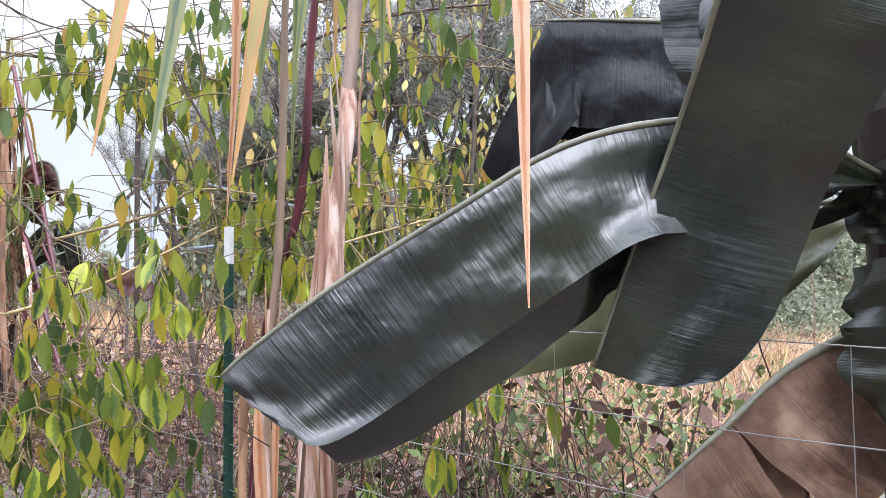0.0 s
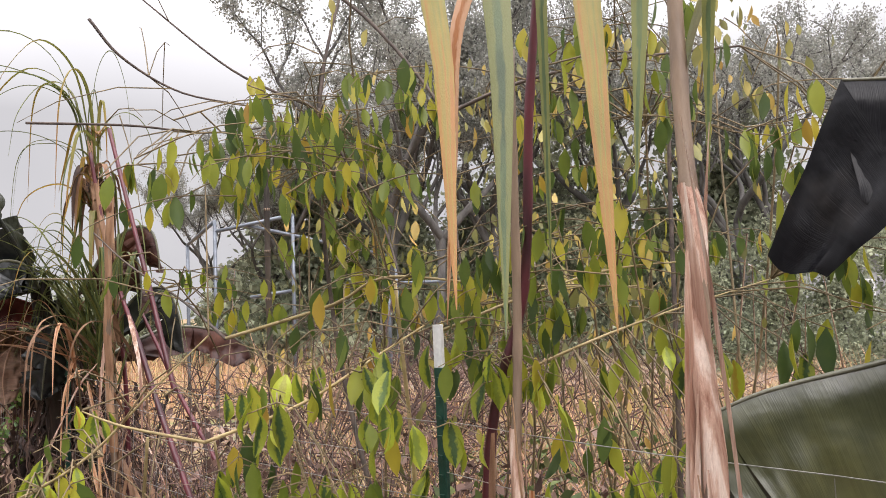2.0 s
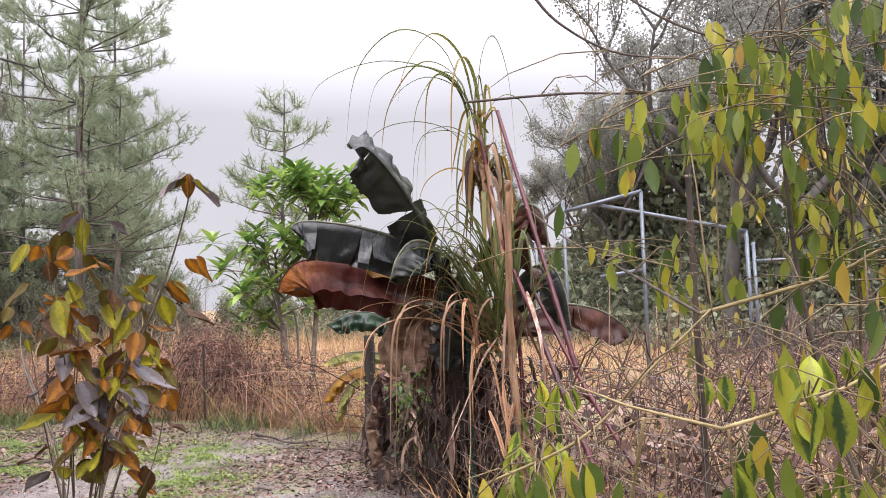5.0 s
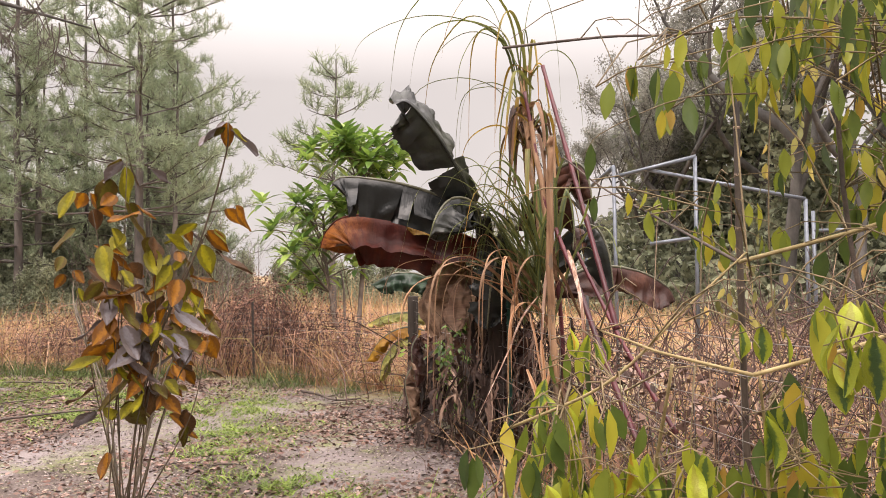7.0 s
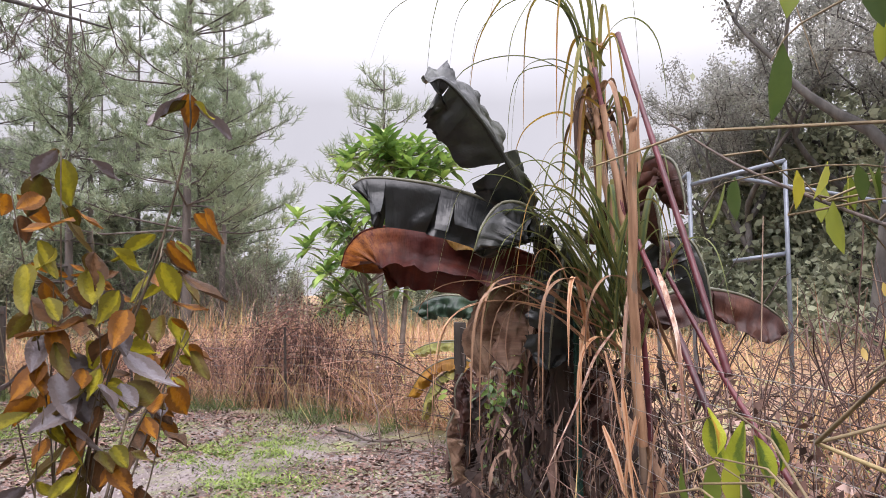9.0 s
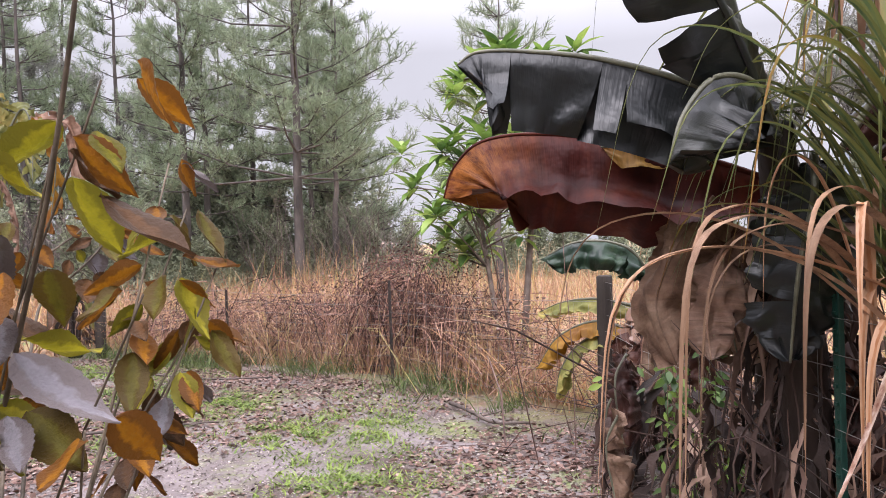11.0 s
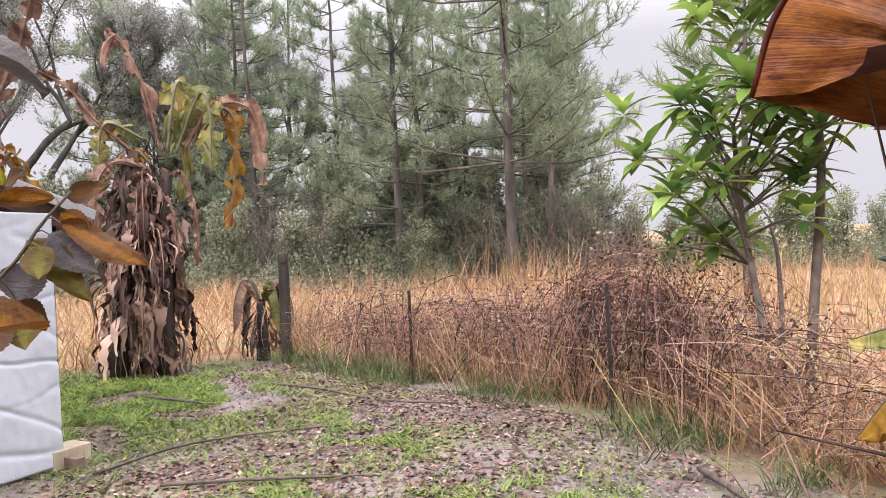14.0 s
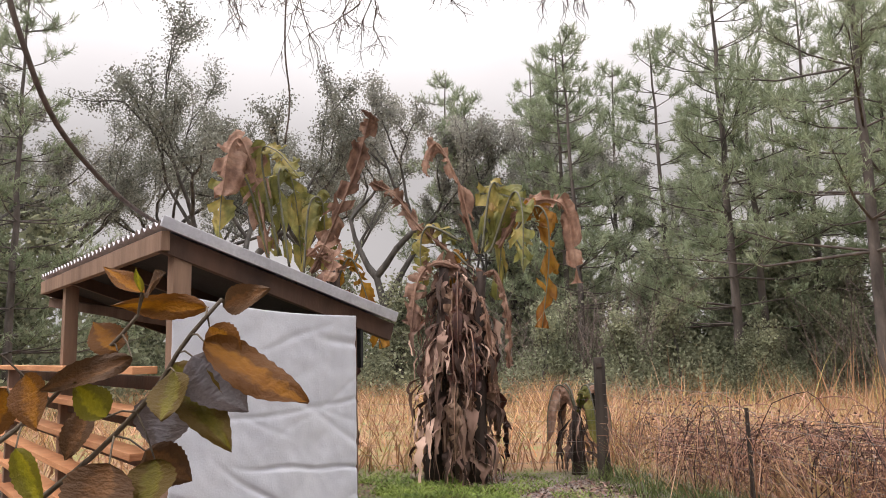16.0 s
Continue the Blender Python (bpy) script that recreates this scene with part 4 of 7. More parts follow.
ban = thing("banana_plant", (-4.25, 6.5, 0), "frost-killed banana plant with blackened and brown drooping leaves", "banana plant")
pseudostem(ban, (-4.2, 6.65, -0.05), (-4.15, 6.12, 1.85), 0.12, 0.06)
pseudostem(ban, (-4.45, 6.85, -0.05), (-4.35, 6.45, 1.6), 0.11, 0.06, 2)
banana_leaf(ban, [(-4.12, 6.3, 1.62), (-4.4, 6.13, 1.76), (-4.71, 5.96, 1.855), (-4.95, 5.8, 1.9), (-5.12, 5.67, 1.88), (-5.21, 5.6, 1.78), (-5.24, 5.57, 1.66)], 0.41, M_ban_brown,
            (1.42, 1.34), (0, 0), 14, 0.02, label="brown frosted leaf with a golden patch", blunt=0.8, rib_r=0.011, rib_mat=M_ban_brown, ripple=0.022, ratio=0.72, tip=0.5, flare=0.3, crumple=0.06)
banana_leaf(ban, [(-4.1, 6.12, 1.8), (-4.28, 5.93, 1.97), (-4.5, 5.7, 2.08), (-4.7, 5.53, 2.13), (-4.84, 5.4, 2.14), (-4.9, 5.35, 2.1)], 0.3, M_ban_dark,
            (1.3, 1.42), (4, 9), 12, 0.012, label="blackened drooping leaf", blunt=0.72, ripple=0.016, tip=0.2)
banana_leaf(ban, [(-4.1, 6.0, 1.85), (-4.13, 5.82, 2.13), (-4.17, 5.66, 2.34), (-4.23, 5.51, 2.51), (-4.28, 5.41, 2.59), (-4.32, 5.36, 2.57)], 0.25, M_ban_dark,
            (1.2, 0.12), (2, 4), 13, 0.03, face=(0.6, -0.76, -0.1), label="torn blackened leaf standing upright", blunt=0.8, tip=0.3, ripple=0.03, rib_mat=M_ban_dark)
banana_leaf(ban, [(-4.1, 6.05, 1.8), (-4.1, 5.9, 1.95), (-4.14, 5.72, 1.96), (-4.18, 5.6, 1.84), (-4.2, 5.55, 1.7)], 0.22, M_ban_dark, (1.3, 1.2), (4, 4), 14, 0.02, label="blackened folded leaf")
banana_leaf(ban, [(-4.05, 6.2, 1.75), (-4.02, 6.12, 1.6), (-4.05, 6.06, 1.35), (-4.08, 6.05, 1.05)], 0.2, M_ban_dark, (0.5, 0.6), (3, 3), 17, 0.02, face=(0.3, -0.9, 0.1), label="blackened leaf hanging down", ripple=0.03)
banana_leaf(ban, [(-4.05, 6.4, 1.75), (-3.8, 6.4, 2.1), (-3.58, 6.38, 2.22), (-3.45, 6.36, 2.17), (-3.4, 6.35, 2.0), (-3.39, 6.34, 1.88)], 0.2, M_ban_maroon, (1.5, 1.4), (3, 3), 15, 0.03, label="dead crumpled brown leaf", crumple=0.09)
banana_leaf(ban, [(-4.0, 6.5, 1.7), (-3.75, 6.45, 2.0), (-3.6, 6.4, 2.0), (-3.55, 6.38, 1.8), (-3.55, 6.36, 1.6)], 0.17, M_ban_maroon, (1.5, 1.4), (3, 3), 18, 0.03, label="dead crumpled brown leaf", crumple=0.09)
banana_leaf(ban, [(-4.0, 6.7, 1.3), (-3.7, 7.0, 1.48), (-3.45, 7.3, 1.45), (-3.28, 7.5, 1.32), (-3.24, 7.6, 1.2)], 0.24, M_ban_maroon, (1.4, 1.3), (3, 3), 16, 0.02, label="dead brown leaf with a pale midrib", crumple=0.06)
banana_leaf(ban, [(-3.95, 6.5, 1.35), (-3.7, 6.55, 1.72), (-3.5, 6.6, 1.78), (-3.4, 6.62, 1.6), (-3.36, 6.62, 1.3)], 0.2, M_ban_dark, (1.3, 1.3), (3, 3), 19, 0.02, label="blackened drooping leaf")
banana_leaf(ban, [(-4.36, 6.1, 1.62), (-4.44, 6.04, 1.5), (-4.52, 6.02, 1.35), (-4.56, 6.02, 1.2), (-4.5, 6.05, 1.0)], 0.17, M_ban_tan, (0.5, 0.9), (0, 1), 51, 0.05, face=(0.1, -0.95, 0.25),
            label="tan crumpled dead leaf hanging down", ripple=0.006, rib_r=0.006, crumple=0.08, rib_mat=M_ban_tan)
banana_leaf(ban, [(-4.3, 6.2, 1.5), (-4.36, 6.12, 1.4), (-4.4, 6.1, 1.2), (-4.4, 6.12, 1.02)], 0.12, M_ban_dead, (0.5, 0.9), (2, 2), 57, 0.05, face=(0.1, -0.95, 0.25),
            label="orange-tan dead leaf hanging down", ripple=0.012, rib_r=0.006, crumple=0.13, rib_mat=M_ban_dead)
banana_leaf(ban, [(-4.5, 6.45, 1.5), (-4.46, 6.4, 1.3), (-4.46, 6.4, 1.1), (-4.44, 6.42, 0.95)], 0.17, M_ban_tan, (0.4, 0.6), (2, 2), 52, 0.03, face=(-0.2, -1, 0.1),
            label="orange-tan dead leaf hanging down", ripple=0.01, rib_r=0.008, crumple=0.14)
banana_leaf(ban, [(-4.98, 6.42, 0.95), (-5.0, 6.36, 0.85), (-4.98, 6.34, 0.7), (-4.94, 6.34, 0.52)], 0.09, M_ban_maroon, (0.9, 0.7), (2, 2), 53, 0.05, face=(-0.3, -1, 0.2), ripple=0.012, rib_r=0.006, crumple=0.16)
banana_leaf(ban, [(-4.85, 6.18, 0.75), (-4.88, 6.12, 0.62), (-4.84, 6.1, 0.45), (-4.8, 6.1, 0.3)], 0.1, M_ban_tan, (0.9, 0.5), (2, 2), 54, 0.05, face=(-0.6, -0.8, 0.2), ripple=0.012, rib_r=0.006, crumple=0.16)
banana_leaf(ban, [(-5.22, 6.7, 0.75), (-5.25, 6.62, 0.6), (-5.2, 6.6, 0.4), (-5.2, 6.6, 0.25)], 0.1, M_ban_maroon, (0.9, 0.7), (2, 2), 55, 0.05, face=(-0.3, -1, 0.2), ripple=0.012, rib_r=0.006, crumple=0.16)
banana_leaf(ban, [(-4.72, 5.92, 1.83), (-4.6, 6.0, 1.82), (-4.5, 6.08, 1.82), (-4.4, 6.15, 1.82)], 0.09, M_ban_yellow, (1.2, 1.3), (0, 0), 56, 0.006, label="yellow-orange shrivelled leaf", rib_r=0.004, ripple=0.003)
rb = random.Random(90)
for k in range(26):
    x = rb.uniform(-6.1, -3.9)
    q = Vector((x, 6.17 - 0.82 * (x + 3.98) + rb.uniform(0.06, 0.35), rb.uniform(0.35, 1.0)))
    a = rb.uniform(-2.6, -0.6)
    o = Vector((math.cos(a), math.sin(a), 0)) * rb.uniform(0.03, 0.1)
    ln = min(q.z - 0.03, rb.uniform(0.25, 0.55))
    banana_leaf(ban, [q, q + o + UP * 0.04, q + o * 1.5 - UP * ln * 0.5, q + o * 1.3 - UP * ln], rb.uniform(0.07, 0.15), rb.choice((M_ban_tan, M_ban_dead, M_ban_maroon, M_ban_maroon, M_ban_maroon)), (rb.uniform(0.3, 1.1), rb.uniform(0.3, 1.1)), (2, 2),
                200 + k, 0.05, face=(math.cos(a), math.sin(a), 0.3), ripple=0.014, rib_r=0.005, crumple=0.13, label="crumpled dead leaf hanging behind the wire", rib_mat=M_ban_dead)
thatch(ban, (-4.5, 6.4, 0), 0.9, 0.2, 60, 44, low=0.1, length=(0.2, 0.5), width=(0.01, 0.06))
thatch(ban, (-4.95, 6.8, 0), 0.85, 0.32, 110, 45, length=(0.15, 0.45), width=(0.01, 0.07))
thatch(ban, (-5.45, 7.4, 0), 0.6, 0.32, 80, 46, length=(0.15, 0.4), width=(0.01, 0.07))
thatch(ban, (-4.2, 6.45, 0), 1.6, 0.24, 260, 3, length=(0.2, 0.6), width=(0.008, 0.05))

creeper = thing("green_creeper", (-4.85, 6.4, 0), "green creeper with small pointed leaves climbing the wire fence", "creeper")
rc = random.Random(61)
gl = Geo()
for k in range(16):
    f = Vector((-5.05 + 0.5 * rc.random(), 0, 0))
    f.y = 6.17 + (f.x + 3.98) * -0.82 - 0.1 + rc.gauss(0, .05)
    top = f + Vector((rc.gauss(0, .12), rc.gauss(0, .1), rc.uniform(0.35, 1.15)))
    ln = spline([f, f.lerp(top, 0.5) + Vector((rc.gauss(0, .06), rc.gauss(0, .06), 0)), top, top + Vector((rc.gauss(0, .1), rc.gauss(0, .1), -0.06))], 10)
    part("runner", Geo().tube(ln, 0.002, 4, False), M_twigmid, creeper)
    for i in range(18):
        p = rc.choice(ln[3:]) + Vector((rc.gauss(0, .02), rc.gauss(0, .02), rc.gauss(0, .02)))
        L = rc.uniform(0.04, 0.085)
        gl.leaf(p, (rc.gauss(0, 1), rc.gauss(0, 1), -0.5), (rc.gauss(0, 0.6), -1, 0.4), L, L * 0.4, 0.2, 0.25)
tagged(part("leaf_mass", gl, M_loquat, creeper), kind="stuff")

sucker = thing("banana_sucker", (-6.05, 8.35, 0), "small banana sucker with dark green and yellowing leaves", "banana plant")
pseudostem(sucker, (-6.1, 8.4, -0.05), (-6.05, 8.2, 1.25), 0.07, 0.04, 5)
banana_leaf(sucker, [(-6.0, 8.2, 1.2), (-6.05, 7.95, 1.42), (-6.3, 7.75, 1.46), (-6.52, 7.6, 1.34)], 0.2, M_ban_small, (1.25, 1.35), (3, 3), 21, 0.02, label="dark green leaf with a crumpled edge", crumple=0.12, ripple=0.03)
banana_leaf(sucker, [(-6.1, 8.3, 0.95), (-6.6, 8.35, 1.0), (-7.0, 8.4, 0.95), (-7.3, 8.45, 0.85)], 0.13, M_ban_green, (0.9, 0.9), (2, 2), 22, 0.01, label="grey-green leaf")
banana_leaf(sucker, [(-6.15, 8.3, 0.75), (-6.45, 8.15, 0.85), (-6.75, 8.05, 0.72), (-6.95, 8.0, 0.45)], 0.14, M_ban_yellow, (0.8, 0.8), (2, 2), 23, 0.01, label="yellow leaf")
banana_leaf(sucker, [(-6.1, 8.3, 0.8), (-6.5, 8.1, 0.72), (-6.68, 8.0, 0.5), (-6.74, 7.98, 0.25)], 0.12, M_ban_green, (0.8, 0.8), (2, 2), 24, 0.01)
thatch(sucker, (-6.15, 8.55, 0), 1.0, 0.35, 90, 8)

right = thing("banana_plant", (0.95, 3.1, 0), "frost-blackened banana plant leaning over the wire fence", "banana plant")
pseudostem(right, (1.05, 3.15, -0.05), (0.8, 2.95, 1.9), 0.13, 0.07, 7)
banana_leaf(right, [(0.85, 3.0, 1.5), (0.5, 2.75, 1.6), (0.257, 2.618, 1.589), (0.053, 2.55, 1.537), (-0.148, 2.485, 1.415), (-0.334, 2.422, 1.294), (-0.471, 2.373, 1.185), (-0.513, 2.361, 1.145)], 0.31, M_ban_black,
            (1.5, 1.45), (1, 0), 31, 0.008, label="glossy frost-blackened leaf folded along its midrib", blunt=0.72, rib_r=0.008, tip=0.42, ripple=0.005, flare=0.2, ratio=0.7, crumple=0.06)
banana_leaf(right, [(0.7, 2.85, 1.75), (0.5, 2.55, 1.93), (0.37, 2.43, 1.9), (0.314, 2.433, 1.803), (0.281, 2.496, 1.674), (0.244, 2.559, 1.541), (0.163, 2.58, 1.32), (0.1, 2.593, 1.134)], 0.3, M_ban_black,
            (1.45, 0.25), (0, 0), 32, 0.006, face=(-0.35, -0.85, 0.4), waist=0.12, label="ribbed blackened leaf hanging with its tip down", blunt=0.8, rib_r=0.008, tip=0.6, ripple=0.006)
banana_leaf(right, [(0.75, 2.95, 1.9), (0.72, 2.75, 2.1), (0.62, 2.6, 2.1), (0.52, 2.55, 1.9), (0.46, 2.55, 1.6)], 0.3, M_ban_black, (0.3, 0.5), (1, 1), 38, 0.006, face=(-0.2, -0.95, 0.2), label="ribbed blackened leaf", ripple=0.006, tip=0.5)
leaf_c = banana_leaf(right, [(0.95, 3.05, 1.85), (0.75, 3.35, 2.03), (0.5, 3.47, 2.07), (0.314, 3.48, 2.085), (0.2, 3.5, 2.1), (0.075, 3.517, 2.11)], 0.37, M_ban_coal,
                     (1.5, 1.32), (0, 0), 33, 0.008, label="blackened leaf bent down at the tip", blunt=0.985, tip=0.95, ripple=0.004, ratio=0.98, crumple=0.03)
banana_leaf(right, [(0.95, 3.05, 1.3), (0.8, 3.01, 1.2), (0.59, 2.99, 1.09), (0.42, 2.93, 0.96), (0.25, 2.87, 0.83)], 0.34, M_ban_tan, (1.4, 1.3), (3, 3), 34, 0.02, label="dead orange-brown leaf", crumple=0.08)
banana_leaf(right, [(0.9, 2.95, 1.8), (0.82, 2.8, 1.55), (0.78, 2.75, 1.25), (0.76, 2.72, 0.95)], 0.22, M_ban_black, (0.8, 0.8), (2, 2), 35, 0.01, face=(-0.4, -0.9, 0.1), label="blackened hanging leaf")
banana_leaf(right, [(0.9, 3.25, 1.5), (0.4, 3.28, 1.47), (0.0, 3.3, 1.38), (-0.25, 3.31, 1.32), (-0.41, 3.31, 1.25)], 0.34, M_ban_olive, (1.35, 1.3), (0, 1), 36, 0.008,
            label="olive-green leaf going black", blunt=0.9, rib_r=0.009, tip=0.7, ripple=0.01)


def folded_tip(parent, a, b, c, d, material, seed, label):
    """The bent-down end of a leaf: a creased sheet between its fold a-b and its free end d-c."""
    a, b, c, d = map(Vector, (a, b, c, d))
    out = (b - a).cross(d - a).normalized()
    g, nu, nv = Geo(), 18, 14
    for i in range(nu + 1):
        u = i / nu
        for j in range(nv + 1):
            w = j / nv
            p = a.lerp(b, w).lerp(d.lerp(c, w), u + 0.05 * u * math.sin(w * 5))
            g.v.append(p + out * (0.03 * math.sin(math.pi * min(1, w * 1.25)) * (0.3 + 0.7 * u) + 0.02 * noise.noise(Vector((u * 3, w * 2.5, seed))) + 0.0025 * math.sin(w * 60 + u * 8)))
            g.uv.append((u, w))
    for i in range(nu):
        for j in range(nv):
            q = i * (nv + 1) + j
            g.f.append((q, q + 1, q + nv + 2, q + nv + 1))
    return part("folded_tip", g, material, parent, label)


folded_tip(leaf_c, (0.071, 3.51, 2.112), (0.15, 3.345, 1.76), (-0.03, 3.48, 1.58), (-0.142, 3.54, 1.656), M_ban_coal, 39, "drooping tip of the blackened leaf")
thatch(right, (0.95, 3.1, 0), 1.3, 0.3, 60, 9)


GREEN, DEAD, YEL = (M_ban_green, "yellow-green torn leaf"), (M_ban_dead, "dead brown leaf"), (M_ban_yellow, "yellow leaf")


def dead_banana_clump(foot, seed, leaves, skirt):
    """A clump of frosted bananas in front of the trees: ribs are given as (y, z) from the foot."""
    r = random.Random(seed)
    x, y = foot
    ob = thing("banana_clump", (x, y, 0), "tall clump of frost-damaged bananas, green to dead brown", "banana plant", "far banana clumps")
    for k in range(3):
        a = 2.1 * k + seed
        pseudostem(ob, (x + 0.28 * math.cos(a), y + 0.28 * math.sin(a), -0.05), (x + 0.2 * math.cos(a), y + 0.25 * math.sin(a) + 0.15, r.uniform(2.3, 2.7)), 0.12, 0.06, seed + k)
    for i, (line, wd, (mat, lab)) in enumerate(leaves):
        lean = r.uniform(-0.5, 0.6)
        pts = [(x + 0.1 + lean * j / len(line), y + dy, z) for j, (dy, z) in enumerate(line)]
        cuts = 34 if mat is not M_ban_dead else 16
        banana_leaf(ob, pts, wd, mat, (r.uniform(0.25, 0.8), r.uniform(0.25, 0.8)), (cuts, cuts), seed * 31 + i, 0.05, label=lab, face=(1, r.gauss(0, .25), 0.25), ripple=0.03, rib_r=0.016,
                    crumple=0.14 if mat is M_ban_dead else 0.04, blunt=0.9, tip=0.35, rib_mat=mat if mat is M_ban_dead else M_midrib)
    for i in range(skirt):
        a = r.uniform(0, 6.28)
        o = Vector((math.cos(a), math.sin(a), 0)) * r.uniform(0.25, 0.6)
        f = Vector((x, y + 0.1, r.uniform(0.9, 2.4))) + o * 0.4
        ln = min(f.z - 0.08, r.uniform(0.5, 1.1))
        banana_leaf(ob, [f, f + o * 0.5 + UP * 0.08, f + o * 0.8 - UP * ln * 0.45, f + o * 0.75 - UP * ln], r.uniform(0.05, 0.1), r.choice((M_ban_dead, M_ban_dead, M_ban_tan, M_ban_maroon)), (r.uniform(0.4, 1.2), r.uniform(0.4, 1.2)), (9, 9), seed * 77 + i, 0.05,
                    face=(o.x, o.y, 0.3), label="dead leaf hanging in folds", ripple=0.05, crumple=0.12, rib_r=0.008, rib_mat=M_ban_dead)
    thatch(ob, (x, y, 0), 2.0, 0.42, 420, seed, length=(0.2, 0.7), material=M_thatch_pale, width=(0.02, 0.12))
    thatch(ob, (x, y, 0), 2.6, 0.3, 110, seed + 1, low=1.5, length=(0.2, 0.6), material=M_thatch_pale, width=(0.015, 0.1))
    return ob


dead_banana_clump((-14.05, 5.05), 3, [
    ([(0.3, 2.68), (0.16, 3.35), (0.03, 3.74), (-0.13, 4.02), (-0.25, 3.88), (-0.27, 3.61)], 0.12, DEAD),
    ([(0.37, 2.67), (0.49, 3.44), (0.59, 3.49), (0.62, 2.87), (0.54, 2.12)], 0.19, GREEN),
    ([(0.58, 2.73), (0.88, 3.21), (1.23, 3.3), (1.43, 3.08), (1.5, 2.28)], 0.13, DEAD),
    ([(0.69, 2.8), (1.0, 3.21), (1.16, 3.06), (1.15, 2.5), (1.04, 1.76)], 0.15, YEL),
    ([(0.16, 2.48), (-0.18, 2.56), (-0.4, 2.33), (-0.48, 1.75)], 0.14, DEAD),
    ([(0.19, 2.54), (0.01, 2.69), (0.02, 2.21), (0.09, 1.66)], 0.1, YEL),
    ([(0.14, 2.82), (-0.27, 3.01), (-0.37, 2.7), (-0.33, 2.29)], 0.17, GREEN),
    ([(-0.01, 2.69), (-0.37, 3.02), (-0.67, 3.41), (-0.96, 3.6)], 0.09, DEAD),
    ([(0.47, 2.67), (0.75, 3.36), (0.85, 3.14), (0.82, 2.38)], 0.17, GREEN)], 22)
dead_banana_clump((-14.85, 3.2), 5, [
    ([(-0.54, 2.59), (-0.68, 3.66), (-0.87, 4.32), (-1.0, 4.19), (-1.06, 3.56)], 0.26, DEAD),
    ([(-0.51, 2.59), (-0.83, 3.81), (-1.08, 3.75), (-1.1, 2.91)], 0.2, GREEN),
    ([(-0.29, 2.66), (-0.46, 3.88), (-0.33, 3.96), (-0.23, 3.41), (-0.18, 2.58)], 0.22, GREEN),
    ([(-0.1, 2.57), (-0.05, 3.48), (0.1, 3.59), (0.13, 3.09), (0.1, 2.49)], 0.2, GREEN),
    ([(0.01, 2.57), (0.36, 3.31), (0.63, 3.91), (0.8, 4.45), (0.86, 4.6)], 0.16, DEAD),
    ([(-0.06, 2.8), (0.16, 2.94), (0.31, 2.71), (0.15, 2.34)], 0.2, DEAD),
    ([(-0.43, 2.81), (-0.64, 4.12), (-0.42, 4.18), (-0.08, 3.78)], 0.16, GREEN),
    ([(0.3, 2.33), (0.49, 2.77), (0.67, 2.39), (0.91, 1.57)], 0.13, YEL)], 18)
small = thing("young_banana", (-14.5, 6.55, 0), "small frosted banana with brown leaves beside the wooden post", "banana plant")
pseudostem(small, (-14.5, 6.55, -0.05), (-14.5, 6.55, 0.8), 0.1, 0.05, 9)
for i, (a, m, lab) in enumerate(((-1.2, M_ban_dead, "orange-brown leaf"), (0.4, M_ban_green, "green leaf"), (2.0, M_ban_dark, "blackened leaf"), (3.6, M_ban_dead, "dead leaf"), (1.2, M_ban_dead, "dead leaf"))):
    o = Vector((math.cos(a), math.sin(a), 0))
    f = Vector((-14.5, 6.55, 0.7))
    banana_leaf(small, [f, f + o * 0.12 + UP * 0.3, f + o * 0.28 + UP * 0.35, f + o * 0.4 + UP * 0.05, f + o * 0.42 - UP * 0.3], 0.11, m, (1, 1), (3, 3), 70 + i, 0.02, label=lab)
thatch(small, (-14.5, 6.55, 0), 0.9, 0.25, 50, 12, length=(0.3, 0.7))


# ---- sugar cane ----
def cane_stalk(parent, pts, r, material, sheath=None, label="", wrap=None):
    """A jointed stalk with swollen nodes."""
    line = spline(pts, 40)
    radii = [r * (1.14 if i % 5 == 0 else 1.0) * (1 - 0.25 * i / 40) for i in range(41)]
    st = part("stalk", Geo().tube(line, radii, 10), material, parent, label)
    if sheath:
        k = [i for i in range(41) if sheath[0] <= i / 40 <= sheath[1]]
        n = len(k)
        g = Geo().tube([line[i] + Vector((0.006 * math.sin(j * 0.9), 0.004 * math.cos(j), 0)) for j, i in enumerate(k)],
                       [r * (1.26 - 0.22 * j / n + 0.04 * math.sin(j * 1.7)) for j in range(n)], 9, False)
        top = line[k[-1]]
        g.ribbon([top + Vector((r * 0.9, 0, -0.25)), top + Vector((r * 1.2, -0.01, -0.05)), top + Vector((r * 2.2, -0.02, 0.12))], [r * 1.6, r * 1.3, r * 0.3], (0, 1, 0))
        part("sheath", g, wrap or M_sheath, st, "dry leaf sheath")
    return st


def cane_blade(parent, pts, width, material, side=None, fold=0.3, n=22, label="", root=0.45):
    line = spline(pts, n)
    ws = [width * min(1, root + 3 * i / n) * (1 - (i / n) ** 2.2) + 0.002 for i in range(n + 1)]
    g = Geo()
    g.uv_on = True
    b = part("blade", g.ribbon(line, ws, side, fold), material, parent, label)
    return b


